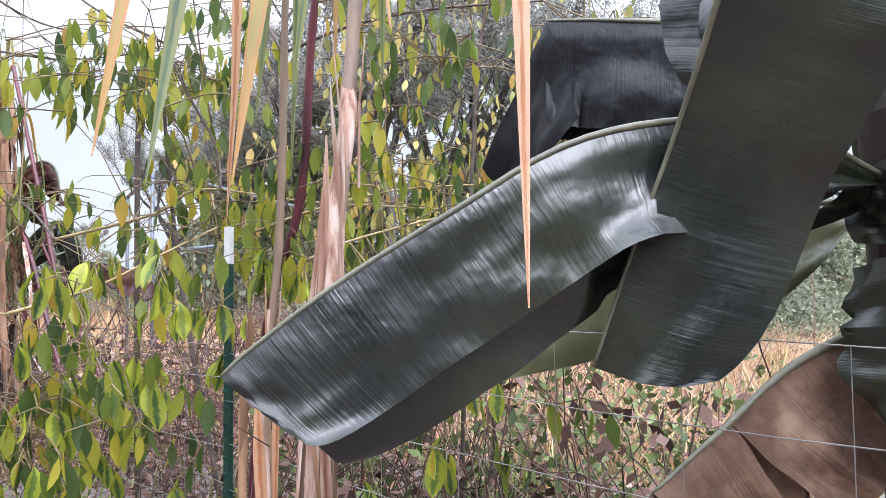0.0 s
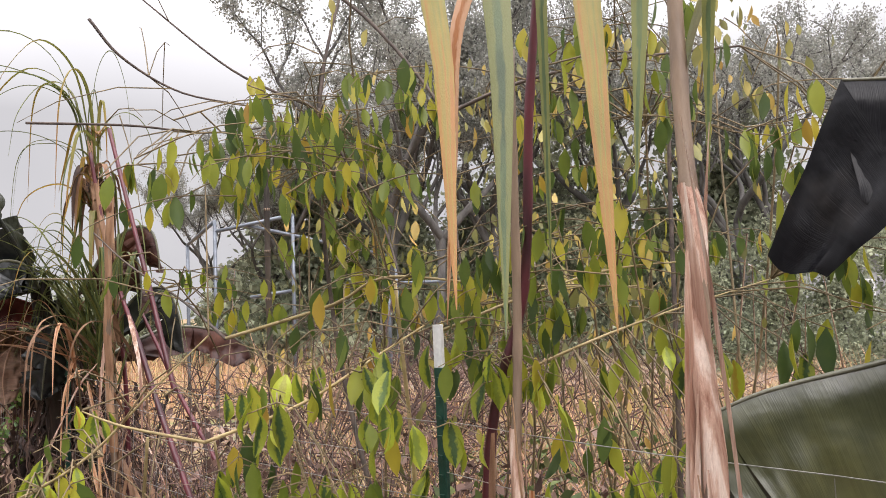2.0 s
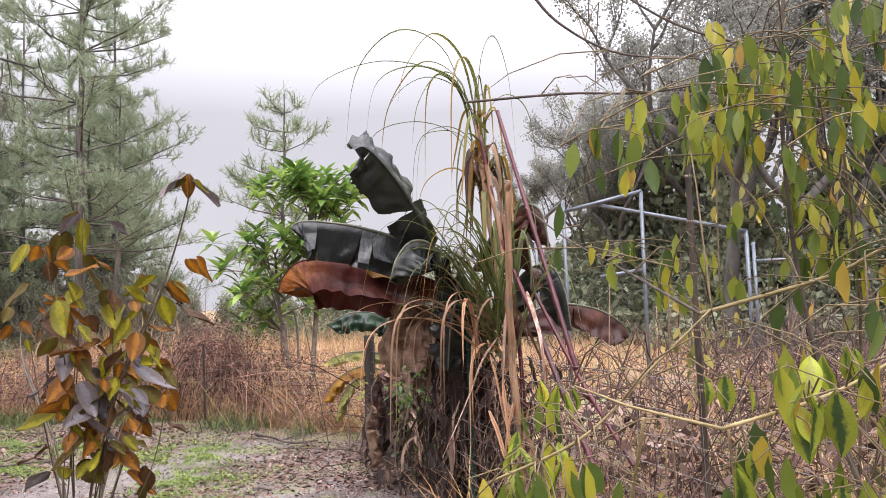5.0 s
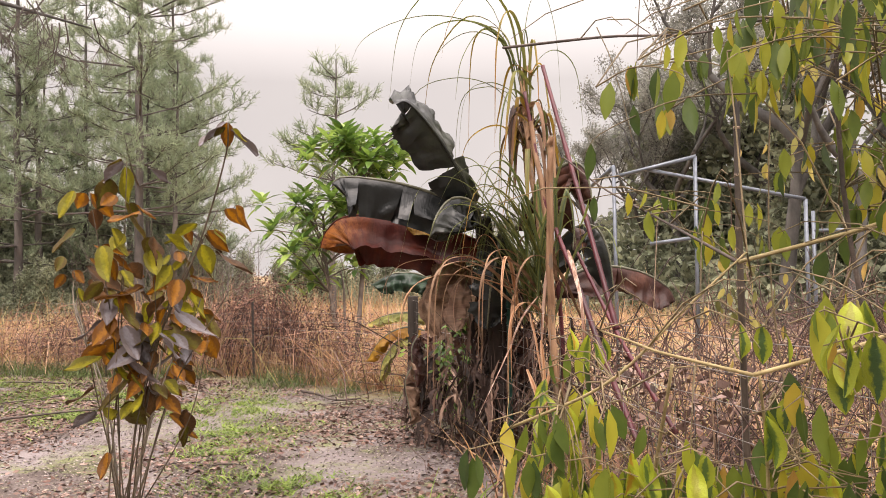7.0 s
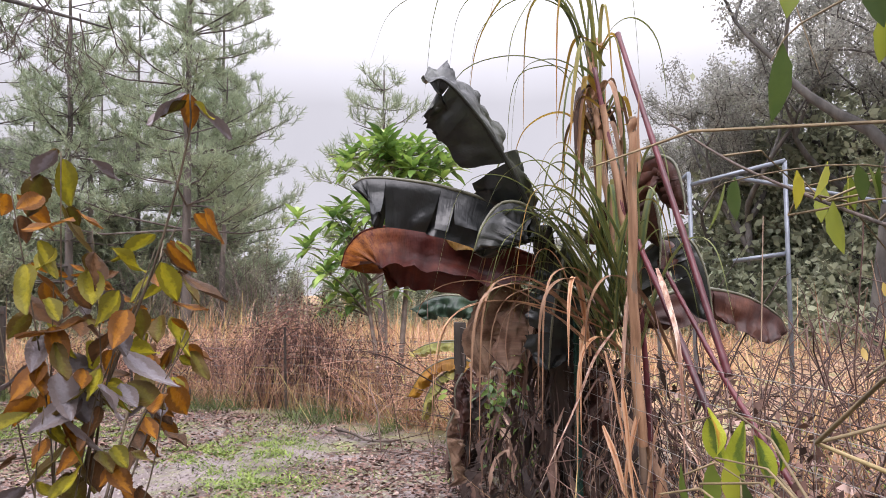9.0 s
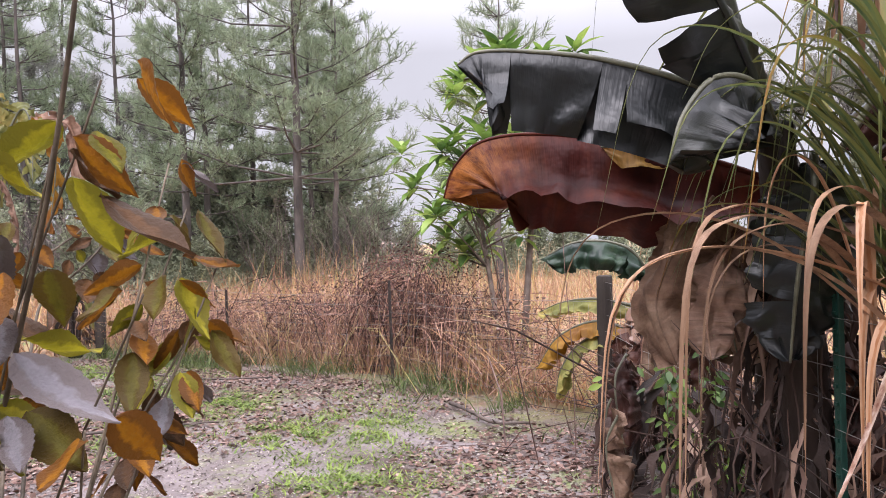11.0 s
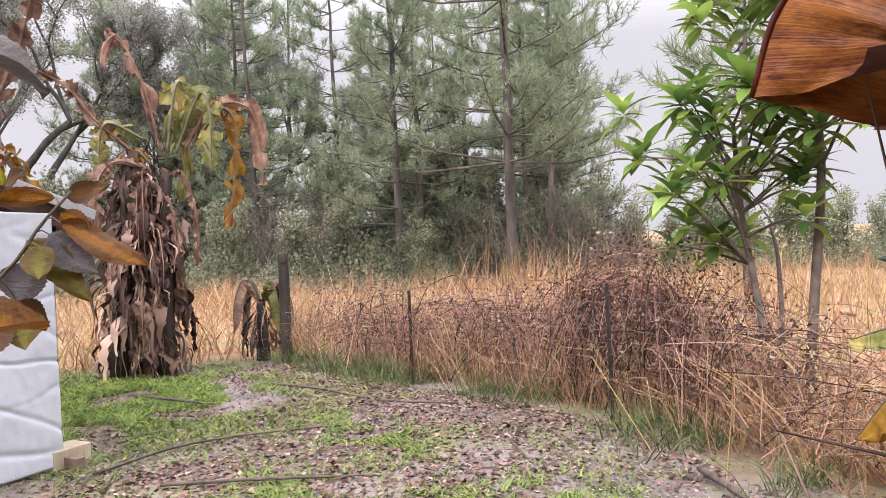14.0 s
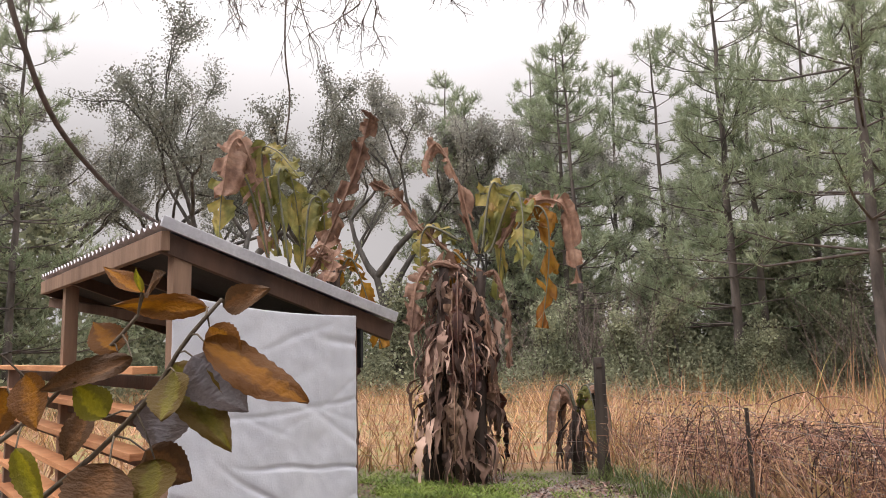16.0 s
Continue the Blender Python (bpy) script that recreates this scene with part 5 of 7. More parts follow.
cane = thing("sugar_cane", (-3.7, 6.25, 0), "tall clump of sugar cane with arching green and dead tan blades", "sugar cane")
cane_stalk(cane, [(-3.72, 6.35, 0), (-3.75, 6.35, 1.3), (-3.88, 6.38, 2.2), (-4.0, 6.45, 3.0)], 0.018, M_cane, (0.35, 0.95), wrap=M_bladetan)
cane_stalk(cane, [(-3.6, 6.3, 0), (-3.62, 6.28, 1.2), (-3.72, 6.25, 2.0), (-3.85, 6.25, 2.75)], 0.017, M_canered, (0.5, 0.9), wrap=M_bladetan)
cane_stalk(cane, [(-3.46, 5.95, 0), (-3.46, 5.86, 0.9), (-3.44, 5.79, 1.5), (-3.4, 5.75, 2.15), (-3.38, 5.72, 2.3)], 0.02, M_cane, (0.2, 0.98), label="stalk in tan and orange sheaths", wrap=M_bladetan)
cane_stalk(cane, [(-3.02, 5.83, 1.1), (-3.09, 5.87, 1.29), (-3.27, 5.98, 1.78), (-3.45, 6.08, 2.27), (-3.68, 6.21, 2.9)], 0.018, M_canered, label="leaning purple stalk")
cane_stalk(cane, [(-2.85, 5.7, 0.45), (-3.15, 5.9, 0.95), (-3.4, 6.08, 1.4), (-3.53, 6.16, 1.62), (-3.6, 6.2, 1.75)], 0.019, M_canered, label="leaning purple stalk")
cane_stalk(cane, [(-2.7, 5.9, 0.5), (-3.1, 6.1, 1.0), (-3.35, 6.25, 1.35), (-3.5, 6.3, 1.6)], 0.015, M_canered, label="leaning purple stalk")
r = random.Random(21)
crown = Vector((-3.97, 6.42, 2.75))
LEFT = Vector((-0.85, -0.52, 0))
for i in range(16):
    # blades that arch over and trail
    o = (LEFT * r.uniform(0.5, 1.0) + Vector((r.gauss(0, .3), r.gauss(0, .3), 0))) * (1 if i % 5 else -0.5) * r.uniform(0.7, 1.15)
    hgt = r.uniform(0.3, 0.85)
    base = crown + Vector((r.uniform(-.05, .05), r.uniform(-.05, .05), r.uniform(-0.35, 0.25)))
    cane_blade(cane, [base, base + o * 0.18 + UP * hgt * 0.75, base + o * 0.55 + UP * hgt, base + o * 0.9 + UP * hgt * 0.62, base + o * 1.02 + UP * (hgt * 0.62 - r.uniform(0.25, 0.75))],
               r.uniform(0.022, 0.042), r.choice((M_blade, M_blade, M_blade, M_bladedry)))
for i in range(26):
    # dead blades that hang round the stalk tops
    a = r.uniform(0, 2 * math.pi)
    o = Vector((math.cos(a), math.sin(a), 0)) * r.uniform(0.05, 0.2)
    base = crown + Vector((0.12 * r.random(), 0, r.uniform(-0.75, 0.25)))
    cane_blade(cane, [base, base + o + UP * 0.1, base + o * 1.5 - UP * 0.2, base + o * r.uniform(1.3, 2.2) - UP * r.uniform(0.3, 0.7)], r.uniform(0.022, 0.05), r.choice((M_bladedry, M_bladetan, M_bladeyellow, M_bladeyellow, M_blade)))
for i in range(11):
    # broad dead leaves bunched below the crown
    a = r.uniform(0, 6.28)
    o = Vector((math.cos(a), math.sin(a), 0)) * r.uniform(0.04, 0.13)
    base = crown - UP * r.uniform(0.1, 0.4)
    cane_blade(cane, [base, base + o * 0.6 + UP * 0.1, base + o * 1.4 - UP * 0.05, base + o * 1.7 - UP * r.uniform(0.3, 0.55)], r.uniform(0.055, 0.085), r.choice((M_bladeyellow, M_bladetan, M_bladebrown)))
cane_blade(cane, [crown - UP * 0.35, crown + LEFT * 0.18 - UP * 0.2, crown + LEFT * 0.4 - UP * 0.3, crown + LEFT * 0.5 - UP * 0.6], 0.05, M_bladeyellow, label="yellow arching blade")
low = Vector((-3.72, 6.15, 1.2))
FRONT = Vector((0.45, -0.89, 0))
for i in range(56):
    # the fan of living blades leans out over the fence and bows down
    o = (LEFT * (r.uniform(0.35, 1.0) if i % 4 else r.uniform(-0.5, 0.1)) + FRONT * r.uniform(-0.35, 0.3)) * r.uniform(0.75, 1.0)
    hgt = r.uniform(0.4, 0.85)
    base = low + Vector((r.uniform(-.1, .15), r.uniform(-.1, .1), r.uniform(-0.15, 0.3)))
    cane_blade(cane, [base, base + o * 0.3 + UP * hgt * 0.65, base + o * 0.6 + UP * hgt * 0.98, base + o * 0.88 + UP * hgt * 0.9, base + o * 1.05 + UP * hgt * r.uniform(0.1, 0.65)],
               r.uniform(0.026, 0.05), r.choice((M_blade, M_blade, M_blade, M_blade, M_bladedry)))
for i in range(18):
    # dead tan blades arch out and hang
    o = (LEFT * r.gauss(0.5, 0.5) + FRONT * r.uniform(0.0, 0.7)) * r.uniform(0.4, 0.8)
    base = low + Vector((r.uniform(-.12, .3), r.uniform(-.15, .15), r.uniform(-0.3, 0.2)))
    up = r.uniform(0.15, 0.55)
    cane_blade(cane, [base, base + o * 0.45 + UP * up * 0.8, base + o * 0.85 + UP * up, base + o * 1.12 + UP * (up - 0.15), base + o * 1.2 + UP * (up - r.uniform(0.4, 0.85))], r.uniform(0.022, 0.05), r.choice((M_bladetan, M_bladetan, M_bladeorange)))
for i in range(18):
    # papery sheaths and dead blades down the stalks
    z = r.uniform(0.5, 1.6)
    base = Vector((-3.5 + r.gauss(0, .12), 5.98 + r.gauss(0, .12), z))
    o = Vector((r.gauss(0, .1), -abs(r.gauss(0, .08)), 0))
    cane_blade(cane, [base, base + o * 0.6 - UP * 0.15, base + o * 1.2 - UP * 0.4, base + o * r.uniform(1.0, 2.4) - UP * min(z - 0.05, r.uniform(0.5, 1.1))], r.uniform(0.02, 0.05), r.choice((M_bladetan, M_sheath, M_bladetan, M_bladeorange)), side=(r.uniform(-1, 1), 0.5, 0))
thatch(cane, (-3.62, 6.2, 0), 1.15, 0.24, 200, 30, length=(0.2, 0.6), width=(0.004, 0.03))

near = thing("sugar_cane", (-0.6, 3.3, 0), "sugar cane stalks with long hanging blades beside the green post", "sugar cane")
cane_stalk(near, [(-0.48, 2.78, 0), (-0.47, 2.84, 1.0), (-0.45, 2.95, 1.6), (-0.44, 3.03, 1.95), (-0.42, 3.1, 2.5), (-0.4, 3.15, 3.0)], 0.02, M_cane, (0.05, 0.5))
for k in range(7):
    a = 0.9 * k
    o = Vector((math.cos(a), math.sin(a), 0)) * 0.034
    zt = 1.9 - 0.13 * k
    cane_blade(near, [Vector((-0.475, 2.82 + 0.1 * (zt - 1), zt)) + o * 0.2, Vector((-0.475, 2.8 + 0.1 * (zt - 1), zt - 0.35)) + o, Vector((-0.48, 2.79, zt - 0.75)) + o * 1.3, Vector((-0.48, 2.78, max(0.05, zt - 1.1))) + o * 1.6], 0.034, M_sheath, side=(-o.y, o.x, 0.001), fold=-0.3, label="pinkish-white dry sheath", root=0.05)
cane_stalk(near, [(-1.0, 3.75, 0), (-0.93, 3.78, 1.1), (-0.8, 3.77, 1.6), (-0.75, 3.75, 2.2), (-0.66, 3.7, 2.9)], 0.018, M_canered, label="dark purple stalk")
cane_stalk(near, [(-0.85, 3.5, 0), (-0.85, 3.55, 0.9), (-0.82, 3.6, 1.5), (-0.8, 3.6, 2.3)], 0.016, M_cane, (0.0, 0.5))
BLADES = (((-0.42, 3.1, 2.75), (-0.92, 2.9, 2.35), (-0.88, 2.6, 1.55), 0.07, M_bladedry), ((-0.42, 3.1, 2.75), (-0.79, 2.93, 2.4), (-0.81, 2.68, 1.5), 0.085, M_blade),
          ((-0.42, 3.1, 2.75), (-0.62, 3.0, 2.4), (-0.63, 2.7, 1.5), 0.085, M_bladedry), ((-0.42, 3.1, 2.7), (-0.5, 2.95, 2.4), (-0.56, 2.9, 1.75), 0.06, M_blade),
          ((-0.42, 3.1, 2.5), (-0.36, 3.0, 2.4), (-0.38, 3.1, 1.8), 0.05, M_blade), ((-0.66, 3.7, 2.7), (-0.95, 3.6, 2.4), (-1.03, 3.66, 1.5), 0.05, M_bladeorange),
          ((-0.4, 3.12, 2.8), (-0.03, 2.29, 2.15), (-0.024, 2.134, 1.26), 0.05, M_bladeorange), ((-0.4, 3.12, 2.8), (-0.25, 2.08, 2.15), (-0.172, 2.0, 1.571), 0.024, M_bladeorange),
          ((-0.66, 3.7, 2.8), (-0.8, 3.5, 2.5), (-0.85, 3.45, 1.8), 0.05, M_blade), ((-0.66, 3.7, 2.8), (-0.7, 3.45, 2.6), (-0.72, 3.4, 1.6), 0.045, M_blade),
          ((-0.66, 3.7, 2.8), (-0.6, 3.5, 2.6), (-0.58, 3.4, 1.95), 0.05, M_bladedry))
for a, m, e, w, mat in BLADES:
    a, m, e = Vector(a), Vector(m), Vector(e)
    cane_blade(near, [a, a.lerp(m, 0.5) + UP * 0.12, m, m.lerp(e, 0.5), e], w, mat, side=(1, 0.1, 0), fold=0.25)
cane_blade(near, [(-0.44, 3.05, 1.95), (-0.38, 3.06, 2.15), (-0.28, 3.1, 2.35), (-0.15, 3.1, 2.5)], 0.055, M_bladedry)
for x, y, z, w in ((-0.5, 2.8, 1.25, 0.03), (-0.43, 2.8, 1.1, 0.025), (-0.9, 3.55, 1.2, 0.03), (-0.8, 3.52, 1.05, 0.035), (-0.86, 3.5, 0.9, 0.04), (-0.84, 3.52, 1.3, 0.03), (-0.93, 3.56, 1.0, 0.03)):
    p = Vector((x, y, z))
    o = Vector((r.uniform(-.08, .08), r.uniform(-.08, .02), 0))
    cane_blade(near, [p, p + o * 0.3 - UP * 0.25, p + o * 0.8 - UP * 0.55, p + o * 1.3 - UP * (z - 0.1)], w, r.choice((M_bladetan, M_bladeorange)), side=(r.uniform(-1, 1), 0.6, 0))


# ---- drooping-leaf bush over the fence ----
def leaf_mesh(name, length, width, material, wave=0.0, seed=0, teeth=0.0, nu=8):
    """An ovate leaf with a drip tip, hanging down its own z axis."""
    r = random.Random(seed)
    g = Geo()
    prof = [0.05, 0.5, 0.8, 0.95, 1.0, 0.97, 0.82, 0.48, 0.05]
    for i in range(nu + 1):
        u = i / nu
        h = width / 2 * prof[i] * (1 + (teeth * (1 if i % 2 else -1) if 0 < i < nu else 0))
        bend = 0.1 * length * math.sin(u * 2.2) + wave * math.sin(u * 6 + seed)
        for s, lift in ((-1, 0.22), (-0.5, 0.1), (0, 0), (0.5, 0.1), (1, 0.22)):
            g.uv.append((s, u * 2))
            g.v.append((s * h, bend + abs(s) * h * lift * 2 + wave * 0.5 * math.sin(9 * u + s * 2 + seed), -u * length))
    for i in range(nu):
        for j in range(4):
            a = i * 5 + j
            g.f.append((a, a + 1, a + 6, a + 5))
    return g.mesh(name, material)


VINE_MESHES = [leaf_mesh("leaf", L, W, M_vineleaf, 0.004, k) for k, (L, W) in enumerate(((0.14, 0.062), (0.125, 0.057), (0.15, 0.066), (0.11, 0.05), (0.13, 0.055)))]
vine = thing("drooping_bush", (-1.6, 3.7, 0), "sprawling bush with drooping yellow-green leaves on bare twigs", "bush")
TWIGS = [
    ([(-1.72, 3.62, 0.4), (-1.723, 3.635, 0.943), (-1.719, 3.56, 1.19)], 0.007, M_twigpale),
    ([(-1.72, 3.5, 1.2), (-1.473, 3.6, 1.285), (-1.28, 3.7, 1.4), (-1.12, 3.8, 1.5)], 0.006, M_twigpale),
    ([(-1.72, 3.5, 1.2), (-1.95, 3.52, 1.24), (-2.03, 3.5, 1.27), (-2.14, 3.56, 1.29)], 0.005, M_twigpale),
    ([(-2.4, 3.5, 1.0), (-2.1, 3.5, 1.15), (-1.9, 3.55, 1.35), (-1.75, 3.6, 1.5)], 0.005, M_twigpale),
    ([(-1.863, 3.977, 1.477), (-1.49, 4.064, 1.581), (-1.273, 4.01, 1.669), (-0.869, 4.1, 1.621), (-0.358, 4.3, 1.6)], 0.007, M_twigpale),
    ([(-1.1, 3.95, 1.47), (-0.8, 4.0, 1.58), (-0.5, 4.1, 1.66), (-0.2, 4.15, 1.68)], 0.006, M_twigpale),
    ([(-1.863, 3.977, 1.477), (-2.193, 4.296, 1.632), (-2.486, 4.417, 1.792), (-2.7, 4.5, 1.95)], 0.006, M_twigdark),
    ([(-1.622, 4.39, 2.395), (-1.5, 4.38, 2.15), (-1.372, 4.382, 1.914), (-1.27, 4.2, 1.68)], 0.008, M_twigdark),
    ([(-1.622, 4.39, 2.395), (-2.0, 4.4, 2.6), (-2.4, 4.3, 2.95)], 0.007, M_twigdark),
    ([(-1.7, 4.7, 3.1), (-1.414, 4.621, 2.813), (-1.109, 4.522, 2.367), (-1.1, 4.53, 2.1), (-1.05, 4.4, 1.6)], 0.01, M_twigdark),
    ([(-1.109, 4.522, 2.367), (-0.8, 4.5, 2.47), (-0.421, 4.479, 2.526), (0.1, 4.5, 2.55)], 0.009, M_twigdark),
    ([(-2.487, 4.145, 2.769), (-2.38, 4.2, 2.62), (-2.2, 4.33, 2.5), (-1.9, 4.35, 2.42)], 0.007, M_twigdark),
    ([(-2.863, 4.281, 2.406), (-2.4, 4.28, 2.36), (-2.028, 4.293, 2.305), (-1.6, 4.3, 2.33)], 0.006, M_twigdark),
    ([(-1.0, 3.9, 1.25), (-0.7, 3.7, 1.4), (-0.4, 3.8, 1.5), (0.0, 4.0, 1.6)], 0.006, M_twigpale),
    ([(-1.3, 4.3, 0.0), (-1.25, 4.25, 0.8), (-1.27, 4.1, 1.66)], 0.014, M_twigpale),
    ([(-2.2, 3.9, 0.0), (-2.1, 3.8, 0.7), (-1.95, 3.6, 1.2)], 0.01, M_twigpale),
    ([(-1.3, 4.3, 0.3), (-1.6, 4.5, 1.4), (-1.62, 4.4, 2.4), (-1.5, 4.6, 3.2)], 0.012, M_twigdark),
    ([(-0.3, 4.4, 0.0), (-0.25, 4.4, 1.2), (-0.2, 4.5, 2.2), (-0.1, 4.6, 3.0)], 0.012, M_twigdark),
]
r = random.Random(5)
sites = []
for pts, rad, mat in TWIGS:
    line = spline(pts, 16)
    part("twig", Geo().tube(line, [rad * (1 - 0.5 * i / 16) for i in range(17)], 6), mat, vine)
    sites += line[3:]
# fine twigs that carry the leaves
fine = Geo()
for k in range(90):
    s = Vector(r.choice(sites))
    d = Vector((r.gauss(0, 1), r.gauss(0, 0.6), r.gauss(0.25, 0.55))).normalized() * r.uniform(0.15, 0.5)
    e = s + d
    fine.tube([s, s + d * 0.5 + UP * 0.03, e, e + d * 0.3 - UP * 0.06], [0.003, 0.0025, 0.002, 0.0012], 4, False)
    for i in range(4):
        sites.append(s + d * r.uniform(0.2, 1.2))


def droop(p, tilt, size, whole):
    """One leaf that hangs at p: an object of its own near the path, else a piece of the joined mass."""
    if whole:
        ob = new("leaf", r.choice(VINE_MESHES))
        ob.parent = vine
        ob.matrix_parent_inverse = Matrix.Translation(-vine.location)
        ob.matrix_basis = Matrix.LocRotScale(p, Euler((r.gauss(0.03, tilt), r.gauss(0, tilt), r.uniform(0, 6.28))), (size, size, size))
    else:
        a = r.uniform(0, 6.28)
        sc = size * 0.13
        far_leaves.leaf(p, (r.gauss(0, tilt), r.gauss(0, tilt), -1), (math.cos(a), math.sin(a), 0.1), sc, sc * r.uniform(0.34, 0.44), 0.06, 0.35)


far_leaves = Geo()
placed = 0
# low near leaves in twos to sixes
spots = []
while len(spots) < 200:
    c = Vector((min(r.uniform(-2.4, 0.2), r.uniform(-2.4, 0.6)), r.uniform(3.35, 4.0), r.uniform(0.5, 1.5)))
    if noise.noise(Vector((c.x * 1.6, c.y * 1.2, c.z * 1.9))) > -0.12:
        spots.append(c)
for c in spots:
    a = r.uniform(0, 6.28)
    way = Vector((math.cos(a), math.sin(a) * 0.6, 0)) * r.uniform(0.05, 0.12)
    for k in range(r.randint(2, 5)):
        u = r.random() - 0.5
        droop(c + way * 2 * u - UP * (0.1 * u * u) + Vector((r.gauss(0, 0.012), r.gauss(0, 0.012), r.gauss(0, 0.02))), 0.16, r.uniform(0.65, 1.05), placed < 300)
        placed += 1
    fine.tube([c - way * 1.1 - UP * 0.02, c + UP * 0.012, c + way * 1.1 - UP * 0.02], [0.0018, 0.0025, 0.0015], 4, False)
    s = min(sites[:280], key=lambda q: (q - c).length)
    if (s - c).length < 0.9:
        fine.tube([s, s.lerp(c, 0.5) + UP * 0.05, c + UP * 0.02, c], [0.003, 0.0025, 0.002, 0.0015], 4, False)
# the crown: arching twigs with a row of leaves hung close together
rows = 0
while rows < 135:
    c = Vector((r.uniform(-2.25, 0.4), r.uniform(3.75, 4.75), r.gauss(2.0, 0.4)))
    if not (1.55 if c.x < -1.2 else 1.3) < c.z < (2.75 if c.x < -0.3 else 2.2) or c.z > 2.95 + 0.35 * (c.x + 1.2) or noise.noise(Vector((c.x * 1.7, c.y * 1.3, c.z * 2.1))) < 0.14:
        continue
    rows += 1
    a = r.gauss(0, 0.7) + (math.pi if r.random() < 0.5 else 0)
    way = Vector((math.cos(a), math.sin(a), r.uniform(-0.25, 0.3))) * r.uniform(0.12, 0.3)
    line = spline([c - way, c + UP * 0.03, c + way - UP * 0.02, c + way * 1.25 - UP * 0.07], 10)
    fine.tube(line, [0.003 - 0.0002 * i for i in range(11)], 4, False)
    for k in range(r.randint(5, 9)):
        droop(r.choice(line) + Vector((r.gauss(0, 0.012), r.gauss(0, 0.012), r.gauss(0, 0.012))), 0.13, r.uniform(0.62, 0.98), False)
    s = min(sites[:280], key=lambda q: (q - line[0]).length)
    if (s - line[0]).length < 1.0:
        fine.tube([s, s.lerp(line[0], 0.5) + UP * 0.06, line[0]], [0.0035, 0.003, 0.0025], 4, False)
tagged(part("fine_twig", fine, M_twigmid, vine), kind="stuff")
tagged(part("leaf_mass", far_leaves, M_vineleaf_far, vine), kind="stuff")

# more of the same bush further back, yellowing
back_bush = thing("yellowing_bush", (-1.2, 5.6, 0), "thin yellowing bush behind the fence", "bush")
g, tw = Geo(), Geo()
for k in range(26):
    f = Vector((max(-2.1, r.gauss(-0.9, 0.8)), r.uniform(4.6, 6.2), 0))
    top = f + Vector((r.gauss(0.1, 0.3), r.gauss(0, 0.4), r.uniform(1.3, 3.0)))
    line = spline([f, f.lerp(top, 0.5) + Vector((r.gauss(0, .1), r.gauss(0, .1), 0)), top, top + Vector((r.gauss(0, .3), r.gauss(0, .3), -0.15))], 12)
    tw.tube(line, [0.008 - 0.0005 * i for i in range(13)], 4, False)
    for i in range(34):
        q = r.choice(line[5:]) + Vector((r.gauss(0, .1), r.gauss(0, .1), r.gauss(0, .1)))
        sc = r.uniform(0.05, 0.1)
        g.leaf(q, (r.gauss(0, 0.25), r.gauss(0, 0.25), -1), (r.gauss(0, 1), r.gauss(0, 1), 0.2), sc, sc * 0.42, 0.1, 0.3)
part("stem", tw, M_twigmid, back_bush)
tagged(part("leaf_mass", g, M_vineleaf_back, back_bush), kind="stuff")

# tangle of dead stems at the fence foot
g = Geo()
for k in range(1300):
    u = r.random() ** 1.25
    f = Vector((-6.0 + 6.8 * u, 7.9 - 5.0 * u + r.gauss(0.45, 0.5), r.uniform(0, 0.5)))
    d = Vector((r.gauss(0, 0.5), r.gauss(0, 0.5), r.gauss(0.5, 0.5))) * r.uniform(0.2, 0.75)
    g.tube([f, f + d * 0.5 + Vector((r.gauss(0, .05), r.gauss(0, .05), 0.05)), f + d, f + d * 1.25 - UP * r.uniform(0, 0.15)], [0.004, 0.0035, 0.003, 0.0015], 3, False)
tagged(new("dead_stem_tangle", g.mesh("dead_stem_tangle", M_brush)), "tangle of dead stems and vines along the fence foot", "brush", kind="stuff")
g = Geo()
for k in range(45):
    f = Vector((r.uniform(-3.4, 2.5), r.uniform(5.2, 11.0), 0))
    top = f + Vector((r.gauss(0, 0.45), r.gauss(0, 0.45), r.uniform(0.5, 2.0)))
    g.tube([f, f.lerp(top, 0.5) + Vector((r.gauss(0, .08), r.gauss(0, .08), 0)), top, top + Vector((r.gauss(0, .2), r.gauss(0, .2), -0.1))], [0.007, 0.006, 0.004, 0.002], 4, False)
tagged(new("dry_stalks", g.mesh("dry_stalks", M_straw)), "dry straw-coloured stalks standing behind the fence", "dry stalks", kind="stuff")
rng = np.random.default_rng(8)
pts = np.stack([rng.uniform(-4, 5, 9000), rng.uniform(4.5, 14, 9000), np.zeros(9000)], 1)
v, q = blades(rng, pts, (0.1, 0.5), (0.008, 0.02), (0.3, 1.4), 3)
stuff("rough_grass", v[: len(v) // 2], q[: len(q) // 2][q[: len(q) // 2].max(1) < len(v) // 2], M_weed, "rough green grass and weeds behind the fence", "grass")
pts = np.stack([rng.uniform(-4, 5, 7000), rng.uniform(5.5, 14, 7000), np.zeros(7000)], 1)
v, q = blades(rng, pts, (0.3, 0.95), (0.008, 0.02), (0.3, 1.2), 3)
stuff("rough_dry_grass", v, q, M_drygrass, "rough dry grass behind the fence", "grass")
g = Geo()
for k in range(1500):
    f = Vector((r.gauss(-2.2, 1.5), r.uniform(6.8, 15.0), 0))
    f.z = r.random() * (0.5 + 0.7 * abs(noise.noise(Vector((f.x * 0.5, f.y * 0.5, 2)))))
    d = Vector((r.gauss(0, 0.6), r.gauss(0, 0.6), r.gauss(0.35, 0.5))) * r.uniform(0.3, 1.0)
    g.tube([f, f + d * 0.5 + Vector((r.gauss(0, .06), r.gauss(0, .06), 0.05)), f + d, f + d * 1.25 - UP * r.uniform(0, 0.2)], [0.007, 0.006, 0.005, 0.002], 3, False)
